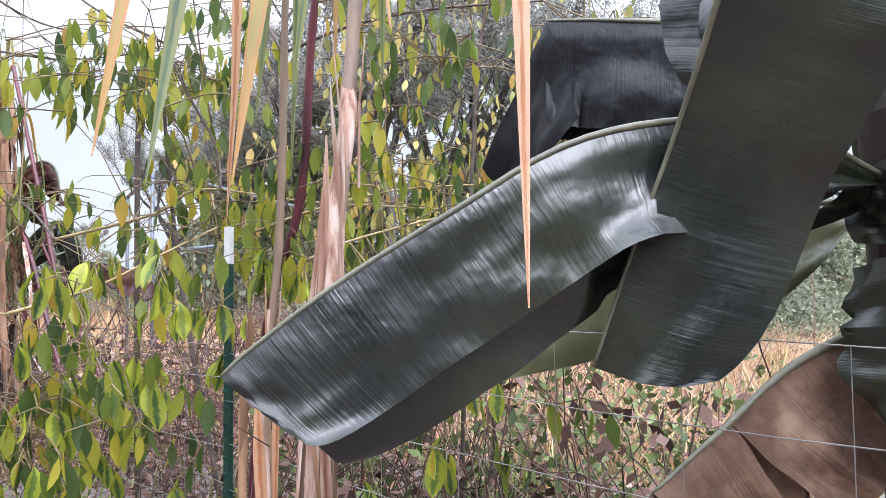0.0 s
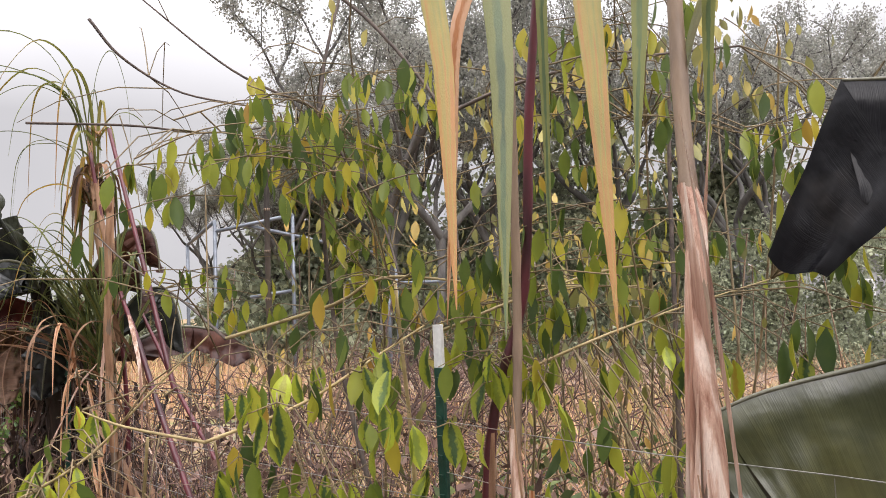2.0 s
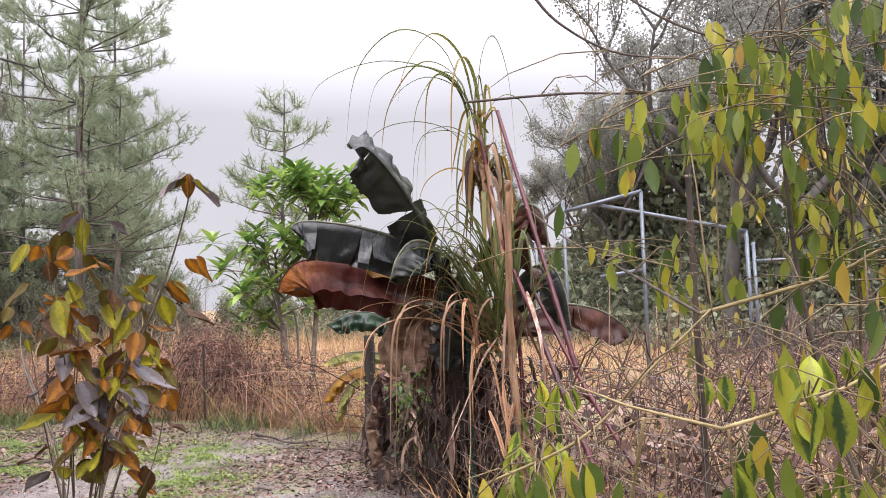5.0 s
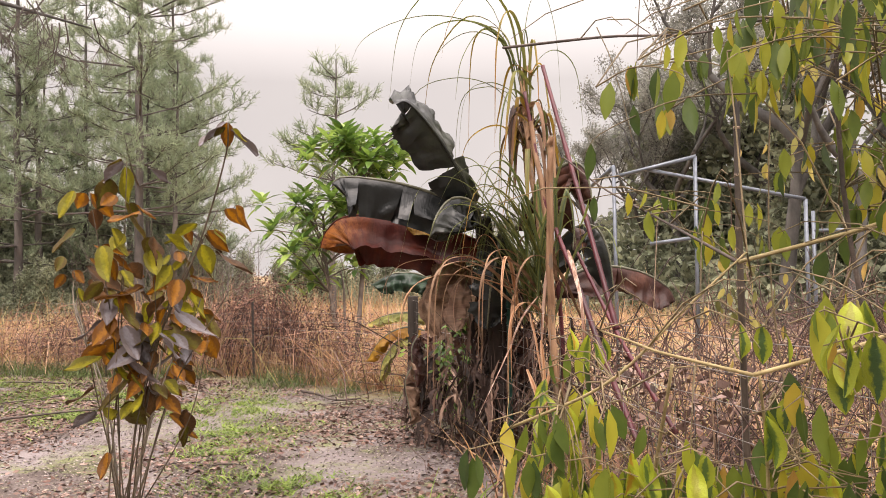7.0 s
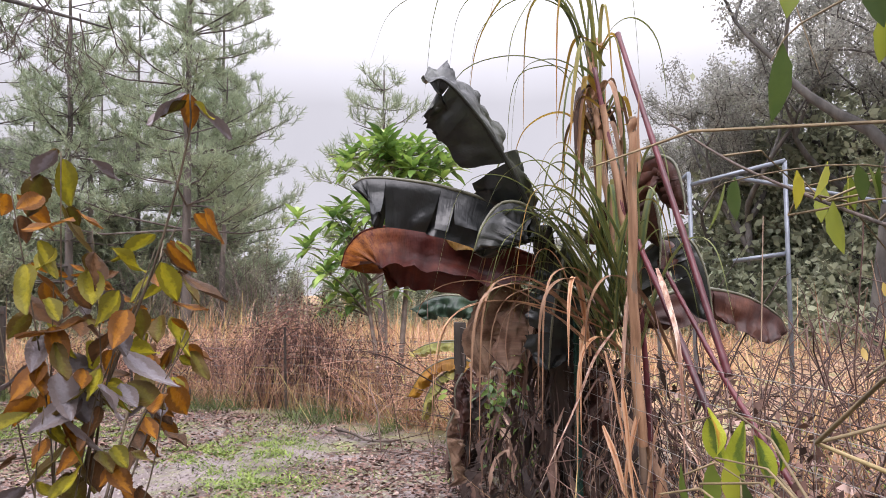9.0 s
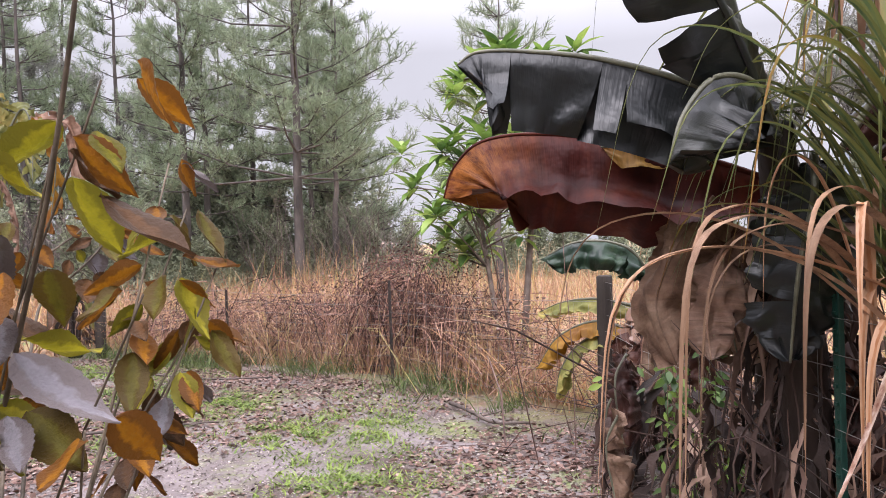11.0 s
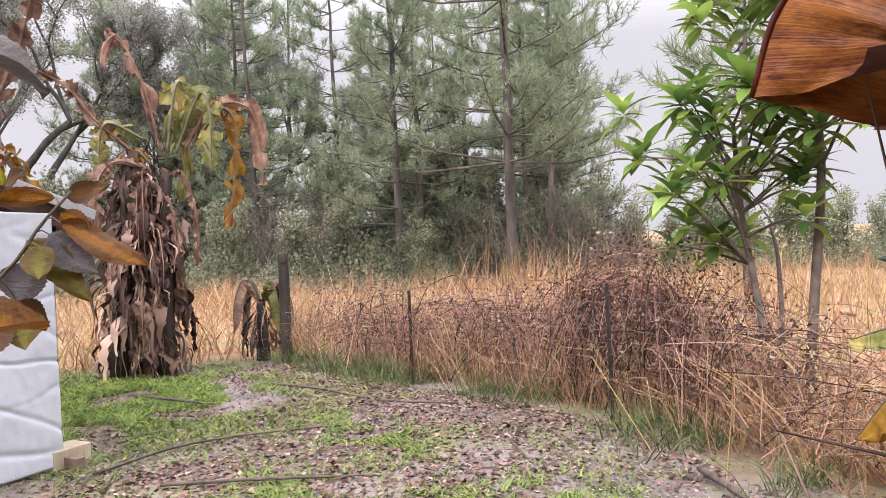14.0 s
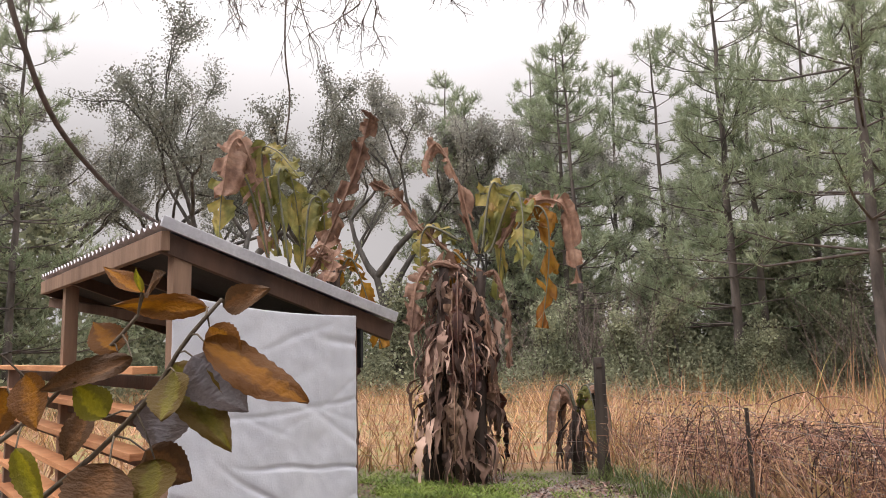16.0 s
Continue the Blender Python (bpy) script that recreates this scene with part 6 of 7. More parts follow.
tagged(new("brush_heap", g.mesh("brush_heap", M_brush)), "heaped dead brush and bramble behind the fence", "brush", kind="stuff")

rng = np.random.default_rng(19)
u = rng.random(7000) ** 1.2
pts = np.stack([-6.0 + 7.2 * u, 7.9 - 5.0 * u + np.abs(rng.normal(0.5, 0.6, 7000)), rng.random(7000) ** 2.2 * 0.9], 1)
pts = pts[np.array([noise.noise(Vector((x * 1.8, y * 1.8, z * 2))) > -0.15 for x, y, z in pts])]
v, q = scatter_leaves(rng, pts, (0.03, 0.1))
stuff("brush_dead_leaves", v, q, M_litter, "withered brown leaves caught in the brush along the fence", "leaves")
pts = np.stack([rng.uniform(-1.2, 1.6, 6500), rng.uniform(4.0, 6.5, 6500), rng.random(6500) ** 1.8 * 0.85], 1)
pts = pts[np.array([noise.noise(Vector((x * 1.6, y * 1.6, z * 1.5 + 4))) > 0.02 for x, y, z in pts])]
v, q = scatter_leaves(rng, pts, (0.03, 0.09))
stuff("green_undergrowth", v, q, M_weeddull, "low green weeds growing through the brush", "weeds")

# ---- frosted shrub with brown leaves beside the path ----
M_shrubtwig = surface("shrub_twig_bark", [(0.3, (0.05, 0.035, 0.02)), (0.7, (0.16, 0.12, 0.08))], 14, 0.7, 0.3, 120, vary=0.2)


def toothed_leaf(name, length, width, material, seed):
    """A broad pointed leaf with a toothed edge, a sunk midrib, side veins and a curl."""
    r = random.Random(seed)
    g = Geo()
    n, cols = 20, (-1, -0.66, -0.33, 0, 0.33, 0.66, 1)
    curl, cup, wave = r.uniform(0.05, 0.5), r.uniform(0.1, 0.5), r.uniform(0.003, 0.01)
    for i in range(n + 1):
        u = i / n
        h = width / 2 * (math.sin(math.pi * u ** 0.72) ** 0.85 if 0 < u < 1 else 0.02) * (1 + (0.05 if i % 2 else -0.03))
        back = curl * length * u * u
        for s in cols:
            rib = 0.002 * math.sin(u * 40 - abs(s) * 5) * (abs(s) > 0.1) * (1 - abs(s))
            g.uv.append((s, u * 2))
            g.v.append((s * h, back + abs(s) * h * cup + rib + wave * math.sin(7 * u + s * 2.5 + seed) * abs(s), -u * length * (1 - 0.12 * curl)))
    k = len(cols)
    for i in range(n):
        for j in range(k - 1):
            q = i * k + j
            g.f.append((q, q + 1, q + k + 1, q + k))
    return g.mesh(name, material)


SHRUB_SIZES = ((0.15, 0.072), (0.13, 0.07), (0.165, 0.078), (0.11, 0.06), (0.14, 0.074))
SHRUB_MATS = {"O": M_shrub_orange, "B": M_shrub_brown, "V": M_shrub_olive, "G": M_shrub_grey, "Y": M_shrub_yellow}
SHRUB_MESHES = {c: [toothed_leaf("leaf", L, W, m, 7 * j + k + 3) for k, (L, W) in enumerate(SHRUB_SIZES)] for j, (c, m) in enumerate(SHRUB_MATS.items())}
shrub = thing("frosted_shrub", (-5.1, 3.9, 0), "frosted shrub with drooping rust-brown, yellow and purplish leaves", "shrub")
r = random.Random(77)


def shrub_branch(pts, rad, leaves, spread=0.08, first=5, size=1.0):
    line = spline(pts, 18)
    part("branch", Geo().tube(line, [rad * (1 - 0.65 * i / 18) + 0.001 for i in range(19)], 7), M_shrubtwig, shrub)
    leaves = int(leaves * 1.3)
    for k in range(leaves):
        i = r.randint(first, 18)
        p = line[i]
        a = r.uniform(0, 6.28)
        o = Vector((math.cos(a), math.sin(a), r.uniform(-0.3, 0.5))).normalized()
        q = p + o * r.uniform(0.01, spread)
        ob = new("leaf", r.choice(SHRUB_MESHES[r.choice("OOOOOBBVVVGGYYY")]))
        ob.parent = shrub
        ob.matrix_parent_inverse = Matrix.Translation(-shrub.location)
        sc = r.uniform(0.85, 1.55) * size
        hang = Vector((o.x * r.uniform(0.1, 1.0), o.y * r.uniform(0.1, 1.0), -r.uniform(0.4, 1.2))).normalized()
        rot = hang.to_track_quat("-Z", "Y") @ Euler((0, 0, r.uniform(-1.2, 1.2))).to_quaternion()
        ob.matrix_basis = Matrix.LocRotScale(q, rot, (sc, sc, sc))


F0 = Vector((-5.1, 3.9, 0))
SPRAY_A = [(4.687, 1.567, 4.836, 1.455, "O", 0.074), (4.613, 1.53, 4.724, 1.393, "V", 0.069), (4.662, 1.542, 4.724, 1.443, "G", 0.086), (4.7, 1.629, 4.786, 1.654, "B", 0.042), (4.675, 1.629, 4.526, 1.641, "O", 0.038),
           (4.6, 1.48, 4.588, 1.393, "G", 0.086), (4.526, 1.443, 4.476, 1.492, "Y", 0.05), (4.538, 1.368, 4.514, 1.269, "B", 0.095), (4.576, 1.381, 4.638, 1.331, "B", 0.062), (4.6, 1.368, 4.613, 1.282, "V", 0.074),
           (4.638, 1.517, 4.65, 1.43, "V", 0.06), (4.687, 1.592, 4.737, 1.542, "O", 0.05)]
SPRAY_B = [(4.576, 1.654, 4.501, 1.691, "O", 0.03), (4.576, 1.654, 4.625, 1.678, "B", 0.042), (4.576, 1.654, 4.576, 1.691, "Y", 0.014), (4.526, 1.554, 4.476, 1.592, "O", 0.055), (4.563, 1.542, 4.452, 1.492, "B", 0.04),
           (4.352, 1.517, 4.402, 1.43, "O", 0.062), (4.476, 1.455, 4.452, 1.381, "B", 0.042), (4.365, 1.393, 4.402, 1.306, "Y", 0.042), (4.303, 1.492, 4.253, 1.406, "O", 0.062), (4.253, 1.616, 4.204, 1.517, "V", 0.062)]



def leaf_spray(pts, rad, leaves, x):
    """A branch whose leaves spread to the south of it: each from its stalk (y, z) to its tip (y, z), with colour and breadth."""
    line = spline(pts, 18)
    part("branch", Geo().tube(line, [rad * (1 - 0.6 * i / 18) + 0.001 for i in range(19)], 7), M_shrubtwig, shrub)
    for y0, z0, y1, z1, c, w in leaves:
        a = Vector((x + r.uniform(-0.05, 0.05), y0, z0))
        b = Vector((a.x + r.uniform(-0.04, 0.05), a.y + (y1 - y0) * 1.15, a.z + (z1 - z0) * 1.15))
        w *= 1.28
        near_by = min(line, key=lambda q: (q - a).length)
        part("leaf_stalk", Geo().tube([near_by, near_by.lerp(a, 0.5) + UP * 0.006, a], [0.0022, 0.0018, 0.0015], 5, False), M_shrubtwig, shrub)
        me = SHRUB_MESHES[c][r.randrange(5)]
        ln = max(v.co.length for v in me.vertices)
        wide = max(v.co.x for v in me.vertices) * 2
        ob = new("leaf", me)
        ob.parent = shrub
        ob.matrix_parent_inverse = Matrix.Translation(-shrub.location)
        down = (b - a).normalized()
        face = Vector((1, r.gauss(0, 0.3), r.gauss(0.2, 0.35)))
        face = (face - down * face.dot(down)).normalized()
        side = (-down).cross(face) * -1
        turn = Matrix((side, face, -down)).transposed().to_quaternion()
        k = (b - a).length / ln
        ob.matrix_basis = Matrix.LocRotScale(a, turn, (w / wide, k, k))


leaf_spray([F0, (-5.6, 4.1, 0.7), (-6.15, 4.25, 1.1), (-6.49, 4.377, 1.294), (-6.477, 4.489, 1.381), (-6.465, 4.588, 1.48), (-6.452, 4.644, 1.562), (-6.452, 4.712, 1.641)], 0.006, SPRAY_A, -6.465)
leaf_spray([F0, (-5.6, 4.05, 0.8), (-6.15, 4.2, 1.2), (-6.477, 4.352, 1.43), (-6.477, 4.439, 1.511), (-6.465, 4.514, 1.567), (-6.452, 4.563, 1.616)], 0.0055, SPRAY_B, -6.475)
for e, n in (((-4.76, 3.72, 2.05), 14), ((-4.67, 3.8, 1.75), 16), ((-4.5, 3.96, 1.68), 12), ((-4.44, 4.03, 1.8), 8), ((-4.6, 3.87, 1.4), 14), ((-4.4, 4.08, 1.4), 14),
             ((-4.66, 3.82, 1.15), 12), ((-4.47, 3.99, 1.15), 12), ((-4.78, 3.68, 1.1), 12), ((-4.9, 3.6, 1.9), 14), ((-5.05, 3.6, 1.5), 12), ((-4.76, 3.7, 1.55), 14)):
    e = Vector(e)
    shrub_branch([F0 + Vector((r.gauss(0, .05), r.gauss(0, .05), 0)), F0.lerp(e, 0.5) + Vector((r.gauss(0, .06), r.gauss(0, .06), 0.1)), e], 0.0035, int(n * (1.05 if e.z > 1.5 else 0.3)), 0.12, 8, 1.0)
for e, n in (((-5.51, 4.56, 1.78), 9), ((-5.47, 4.6, 1.62), 8), ((-5.4, 4.67, 1.42), 9), ((-5.44, 4.62, 1.25), 9), ((-5.5, 4.54, 1.05), 9)):
    e = Vector(e)
    shrub_branch([F0, F0.lerp(e, 0.5) + Vector((r.gauss(0, .05), r.gauss(0, .05), 0.1)), e], 0.006, n, 0.07, 12, 0.9)
shrub_branch([F0, (-4.9, 3.9, 0.9), (-4.5, 3.95, 1.6), (-4.3, 3.97, 2.05), (-4.25, 3.95, 2.22)], 0.006, 4, 0.03, 17, 0.95)

# ---- bright green small tree ----
tree = thing("small_evergreen_tree", (-8.45, 9.2, 0), "small tree with bright green leaf rosettes and two thin trunks", "tree")
r = random.Random(15)
T1 = spline([(-8.45, 9.15, 0), (-8.55, 9.15, 0.8), (-8.75, 9.2, 1.6), (-8.9, 9.3, 2.3)], 12)
T2 = spline([(-8.3, 9.28, 0), (-8.25, 9.35, 1.0), (-8.2, 9.4, 1.9), (-8.3, 9.45, 2.6), (-8.35, 9.4, 3.2)], 12)
T3 = spline([(-8.4, 9.2, 0.3), (-8.6, 9.4, 1.2), (-8.8, 9.55, 1.5)], 8)
for T, rad in ((T1, 0.035), (T2, 0.04), (T3, 0.022)):
    part("trunk", Geo().tube(T, [rad * (1 - 0.5 * i / (len(T) - 1)) for i in range(len(T))], 8), M_smallbark, tree)
lg, bg = Geo(), Geo()
ends = []
for k in range(75):
    T = r.choice((T1, T1, T2, T2, T2))
    s = r.choice(T[6:])
    a = r.uniform(0, 6.28)
    e = s + Vector((math.cos(a) * r.uniform(0.15, 0.95), math.sin(a) * r.uniform(0.15, 0.7), r.uniform(0.0, 0.75)))
    e.z = min(e.z, 3.5 - 0.25 * abs(e.x + 8.5) + r.uniform(-0.2, 0.1))
    bg.tube([s, s.lerp(e, 0.5) + UP * 0.02, e], [0.014, 0.01, 0.006], 5, False)
    ends.append(e)
ends += [Vector((-9.75, 8.9, 2.55)), Vector((-9.6, 9.0, 2.2)), Vector((-9.3, 8.9, 1.75)), Vector((-9.0, 8.9, 1.55)), Vector((-8.9, 9.0, 3.1)), Vector((-8.5, 9.2, 3.45)), Vector((-8.0, 9.4, 3.4)), Vector((-7.7, 9.6, 3.1))]
for e in ends:
    for j in range(13):
        a = j * 2.4 + r.uniform(-.2, .2)
        d = Vector((math.cos(a), math.sin(a), 1.3 - 1.9 * j / 13))
        L = r.uniform(0.2, 0.34)
        lg.leaf(e - UP * 0.07 * j / 13, d, UP + d * 0.2, L, L * 0.33, 0.3, 0.25)
part("branchwork", bg, M_smallbark, tree)
tagged(part("crown", lg, M_loquat, tree), kind="stuff")

# ---- dead vine thicket on the fence ----
r = random.Random(31)
g = Geo()
for k in range(900):
    u = r.random()
    heap = k % 3 < 1
    x = r.gauss(-9.55, 0.6) if heap else -14.0 + 6.6 * u
    y = np.interp(x, [-14.04, -11.65, -9.27, -6.6], [6.77, 7.56, 8.3, 8.25]) + (0.12 + abs(r.gauss(0.3, 0.3)) if heap else 0.15 + abs(r.gauss(0.2, 0.35)))
    dome = 1.0 - 0.3 * (x > -8.2) + 0.3 * math.exp(-((x + 9.65) / 0.7) ** 2) + 0.12 * math.exp(-((x + 11.2) / 0.9) ** 2) + 0.25 * noise.noise(Vector((x * 1.3, 0, 0))) - 0.25 * (x < -13.2)
    f = Vector((x, y, r.random() ** 1.5 * dome * 0.6))
    az = r.uniform(0, 6.28)
    o = Vector((math.cos(az), abs(math.sin(az)) * 0.4, 0)) * (r.uniform(0.3, 0.8) if heap else r.uniform(0.6, 1.7))
    o.y += (0.31 if x < -9.27 else -0.02) * o.x
    peak = dome * r.uniform(0.55, 1.08) * (1 - 0.25 * abs(o.x))
    rise_by = max(0.1, peak - f.z)
    pts = [f, f + o * 0.35 + UP * rise_by * 0.7, f + o * 0.7 + UP * rise_by, f + o * 1.15 + UP * rise_by * 0.72, f + o * 1.45 + UP * rise_by * r.uniform(-0.2, 0.4)]
    pts = [Vector((p.x + r.gauss(0, .02), p.y + r.gauss(0, .02), max(0.02, p.z))) for p in pts]
    g.tube(spline(pts, 9), [0.0046 - 0.00034 * i for i in range(10)], 3, False)
for k in range(84):
    # long canes that arch over the heap and root on its other side
    half = r.uniform(0.3, 0.8)
    mid = Vector((-9.6 + r.gauss(0, 0.16) - 0.2 * half, 8.5 + abs(r.gauss(0, 0.3)), (0.75 + 0.75 * half) * r.uniform(0.8, 1.05)))
    if k % 3 == 0:
        mid = Vector((r.uniform(-13.6, -10.4), 0, r.uniform(0.75, 1.1)))
        mid.y = np.interp(mid.x, [-14.04, -11.65, -9.27], [6.77, 7.56, 8.3]) + 0.1 + abs(r.gauss(0, 0.2))
    way = Vector((half, (0.3 if mid.x < -9.3 else -0.02) * half + r.gauss(0, 0.1), 0))
    line = spline([mid - way - UP * mid.z, mid - way * 0.85 - UP * mid.z * 0.45, mid - way * 0.35 - UP * 0.06, mid + way * 0.3, mid + way * 0.8 - UP * mid.z * 0.3, mid + way * 1.1 - UP * mid.z * r.uniform(0.5, 0.95)], 16)
    g.tube([p + Vector((r.gauss(0, .012), r.gauss(0, .012), r.gauss(0, .012))) for p in line], [0.006 - 0.00025 * i for i in range(17)], 4, False)
    for j in range(3):
        s = r.choice(line[4:13])
        e = s + Vector((r.gauss(0, .14), r.gauss(0, .12), -r.uniform(0.1, 0.5)))
        g.tube([s, s.lerp(e, 0.5) + Vector((r.gauss(0, .04), r.gauss(0, .04), 0.02)), e], [0.0035, 0.003, 0.0018], 3, False)
pale = Geo()
for k in range(150):
    x = r.uniform(-14.0, -6.8)
    y = np.interp(x, [-14.04, -11.65, -9.27, -6.6], [6.77, 7.56, 8.3, 8.25]) + r.gauss(0.25, 0.3)
    f = Vector((x, y, r.uniform(0, 0.3)))
    d = Vector((r.gauss(0, 0.6), r.gauss(0, 0.4), 1)) * r.uniform(0.25, 0.65)
    pale.tube([f, f + d * 0.5, f + d, f + d * 1.15 + Vector((r.gauss(0, .15), r.gauss(0, .1), -0.06))], [0.004, 0.0035, 0.003, 0.0015], 3, False)
tagged(new("straw_stems", pale.mesh("straw_stems", M_drygrass)), "pale straw stems standing in the thicket", "dry stalks", kind="stuff")
tagged(new("dead_vine_thicket", g.mesh("dead_vine_thicket", M_twig)), "thicket of bare reddish-brown vines heaped over the wire fence", "thicket", kind="stuff")
rng = np.random.default_rng(12)
tx = rng.uniform(-14, -7.5, 5200)
tx[:2000] = rng.normal(-9.55, 0.5, 2000)
ty = np.interp(tx, [-14.04, -11.65, -9.27, -6.6], [6.77, 7.56, 8.3, 8.25]) + 0.12 + np.abs(rng.normal(0.3, 0.4, 5200))
v, q = scatter_leaves(rng, np.stack([tx, ty, rng.uniform(0.3, 1.0, 5200) * (0.95 + 0.6 * np.exp(-((tx + 9.5) / 0.8) ** 2))], 1), (0.02, 0.045))
stuff("withered_leaves", v, q, M_litter, "small withered leaves caught in the thicket", "leaves")
tx = rng.uniform(-14, -7, 1500)
ty = np.interp(tx, [-14.04, -11.65, -9.27, -6.6], [6.77, 7.56, 8.3, 8.25]) + rng.uniform(0.1, 1.2, 1500)
v, q = blades(rng, np.stack([tx, ty, np.zeros(1500)], 1), (0.25, 0.95), (0.005, 0.011), (0.3, 1.3), 3)
stuff("fence_dry_grass", v, q, M_drygrass, "dry grass growing through the fence and thicket", "grass")


# ---- trees ----
def pine_tree(at, height, seed, crown_from=0.35, spread=0.2, needles=26, label="tall pine with open tufted crown", tufts=7, radius=None):
    r = random.Random(seed)
    x, y = at
    ob = thing("pine_tree", (x, y, 0), label, "pine tree", "pines")
    rad = radius or height * 0.007 + 0.03
    bend = Vector((r.gauss(0, 0.012), r.gauss(0, 0.012), 0))
    line = [Vector((x, y, height * i / 14)) + bend * height * (i / 14) ** 2 + Vector((r.gauss(0, .02), r.gauss(0, .02), 0)) for i in range(15)]
    part("trunk", Geo().tube(line, [rad * (1.15 - 1.05 * (i / 14) ** 0.9) + 0.008 for i in range(15)], 9), M_pine_bark, ob)
    limbs = Geo()
    tips = []
    whorls = int(height * 1.15 * (1 - crown_from)) + 3
    for k in range(whorls):
        u = crown_from + (1 - crown_from) * (k + r.random() * 0.5) / whorls
        p = line[0].lerp(line[14], 0) + (line[min(14, int(u * 14))] - line[0])
        p.z = height * u
        for _ in range(r.randint(4, 5)):
            a = r.uniform(0, 6.28)
            ln = height * spread * (1.15 - u) * r.uniform(0.55, 1.25) + 0.25
            o = Vector((math.cos(a), math.sin(a), 0))
            e = p + o * ln + UP * ln * r.uniform(0.0, 0.5) * (0.4 + u)
            m = p.lerp(e, 0.5) - UP * ln * 0.06
            limbs.tube([p, m, e], [0.012 + 0.007 * ln, 0.01 + 0.004 * ln, 0.006], 5, False)
            for j in range(max(3, int(tufts * min(1.6, 0.45 + ln / 2)))):
                t = r.uniform(0.4, 1.0)
                q = p.lerp(m, t * 2) if t < 0.5 else m.lerp(e, t * 2 - 1)
                d = (o * r.uniform(0.2, 1) + Vector((r.gauss(0, .6), r.gauss(0, .6), r.uniform(0.1, 0.9)))).normalized()
                tip = q + d * r.uniform(0.12, 0.2 + 0.18 * ln)
                limbs.tube([q, tip], [0.007, 0.005], 3, False)
                tips.append((tip, d))
    tips.append((line[14], UP))
    part("limbwork", limbs, M_pine_bark, ob)
    g = Geo()
    for p, d in tips:
        s = r.uniform(0.8, 1.25)
        brush = r.uniform(0.2, 0.45)
        up = (d + UP * 0.8).normalized()
        for j in range(needles):
            w = (up * r.uniform(0.35, 1.1) + Vector((r.gauss(0, .5), r.gauss(0, .5), r.gauss(0, .5)))).normalized()
            ln = r.uniform(0.14, 0.27) * s
            n = w.cross(Vector((r.gauss(0, 1), r.gauss(0, 1), r.gauss(0, 1)))).normalized() * 0.009 * s
            c = p + up * (brush * (j / needles - 0.5))
            b = len(g.v)
            e = c + w * ln
            g.v += [c - n, c + n, e + n * 0.4, e - n * 0.4]
            g.f.append((b, b + 1, b + 2, b + 3))
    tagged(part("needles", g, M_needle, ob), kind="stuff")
    return ob


def broad_tree(at, height, seed, leaf_mat, leaves=5200, leaf=(0.1, 0.2), crown=0.42, bare=0.3, name="oak_tree", label="broad oak with fine crown painted hazy grey-green", low=0.25, ground_fill=0.0):
    r = random.Random(seed)
    rg = np.random.default_rng(seed)
    x, y = at
    ob = thing(name, (x, y, 0), label, "tree", "treeline trees")
    wood = Geo()
    tips = []

    def grow(p, d, ln, rad, depth):
        n = 4
        pts = [p]
        for i in range(n):
            d = (d + Vector((r.gauss(0, .16), r.gauss(0, .16), r.gauss(0.03, .12)))).normalized()
            pts.append(pts[-1] + d * ln / n)
        wood.tube(pts, [rad * (1 - 0.4 * i / n) for i in range(n + 1)], 7 if depth < 2 else 4, False)
        if depth >= (2 if ground_fill else 3):
            tips.extend(pts[1:])
        if depth == (5 if not ground_fill else 3):
            return
        for k in range(r.randint(2, 3) + (depth == 0)):
            a = r.uniform(0, 6.28)
            o = Vector((math.cos(a), math.sin(a), r.uniform(-0.1, 0.6)))
            nd = (d * r.uniform(0.4, 0.9) + o * 0.8).normalized()
            grow(pts[-1] if k < 2 else pts[-2], nd, ln * r.uniform(0.6, 0.82), rad * 0.58, depth + 1)

    grow(Vector((x, y, -0.1)), Vector((r.gauss(0, .08), r.gauss(0, .08), 1)), height * low, height * 0.017, 0)
    part("trunk", wood, M_oak_bark, ob)
    top = max(t.z for t in tips)
    T = np.array([tuple(t) for t in tips])
    T[:, 2] *= height / top * 0.95
    pick = T[rg.integers(0, len(T), leaves)] + rg.normal(0, (0.03 if not ground_fill else 0.05) * height * crown, (leaves, 3))
    if ground_fill:
        k = int(leaves * ground_fill)
        a, rr, hh = rg.random(k) * 6.283, np.sqrt(rg.random(k)) * height * 0.5, rg.random(k)
        pick[:k] = np.stack([x + rr * np.cos(a), y + rr * np.sin(a), hh * height * 0.55 * np.sqrt(np.maximum(0.05, 1 - (rr / (height * 0.5)) ** 2))], 1)
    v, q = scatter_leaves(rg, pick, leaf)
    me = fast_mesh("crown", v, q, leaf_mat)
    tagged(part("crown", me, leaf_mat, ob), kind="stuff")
    for c in ob.children:
        if c.name.startswith("trunk"):
            for vert in c.data.vertices:
                vert.co.z *= height / top * 0.95
    return ob


pine_tree((-22.7, 15.05), 17, 2, 0.2, 0.24, tufts=14, label="tall pine with pale scaly trunk and long level limbs", radius=0.14)
pA = pine_tree((-27.6, 19.6), 15, 4, 0.12, 0.2, tufts=9)
pB = pine_tree((-30.5, 9.3), 12.6, 6, 0.2, 0.19, tufts=9)
pC = pine_tree((-15.3, 16.1), 7.4, 8, 0.35, 0.24, label="young pine with tufted top")


def again(ob, x, y, turn, s):
    return copy_thing(ob, pose(x, y, 0, 0, 0, turn) @ Matrix.Diagonal((s, s, s, 1)))


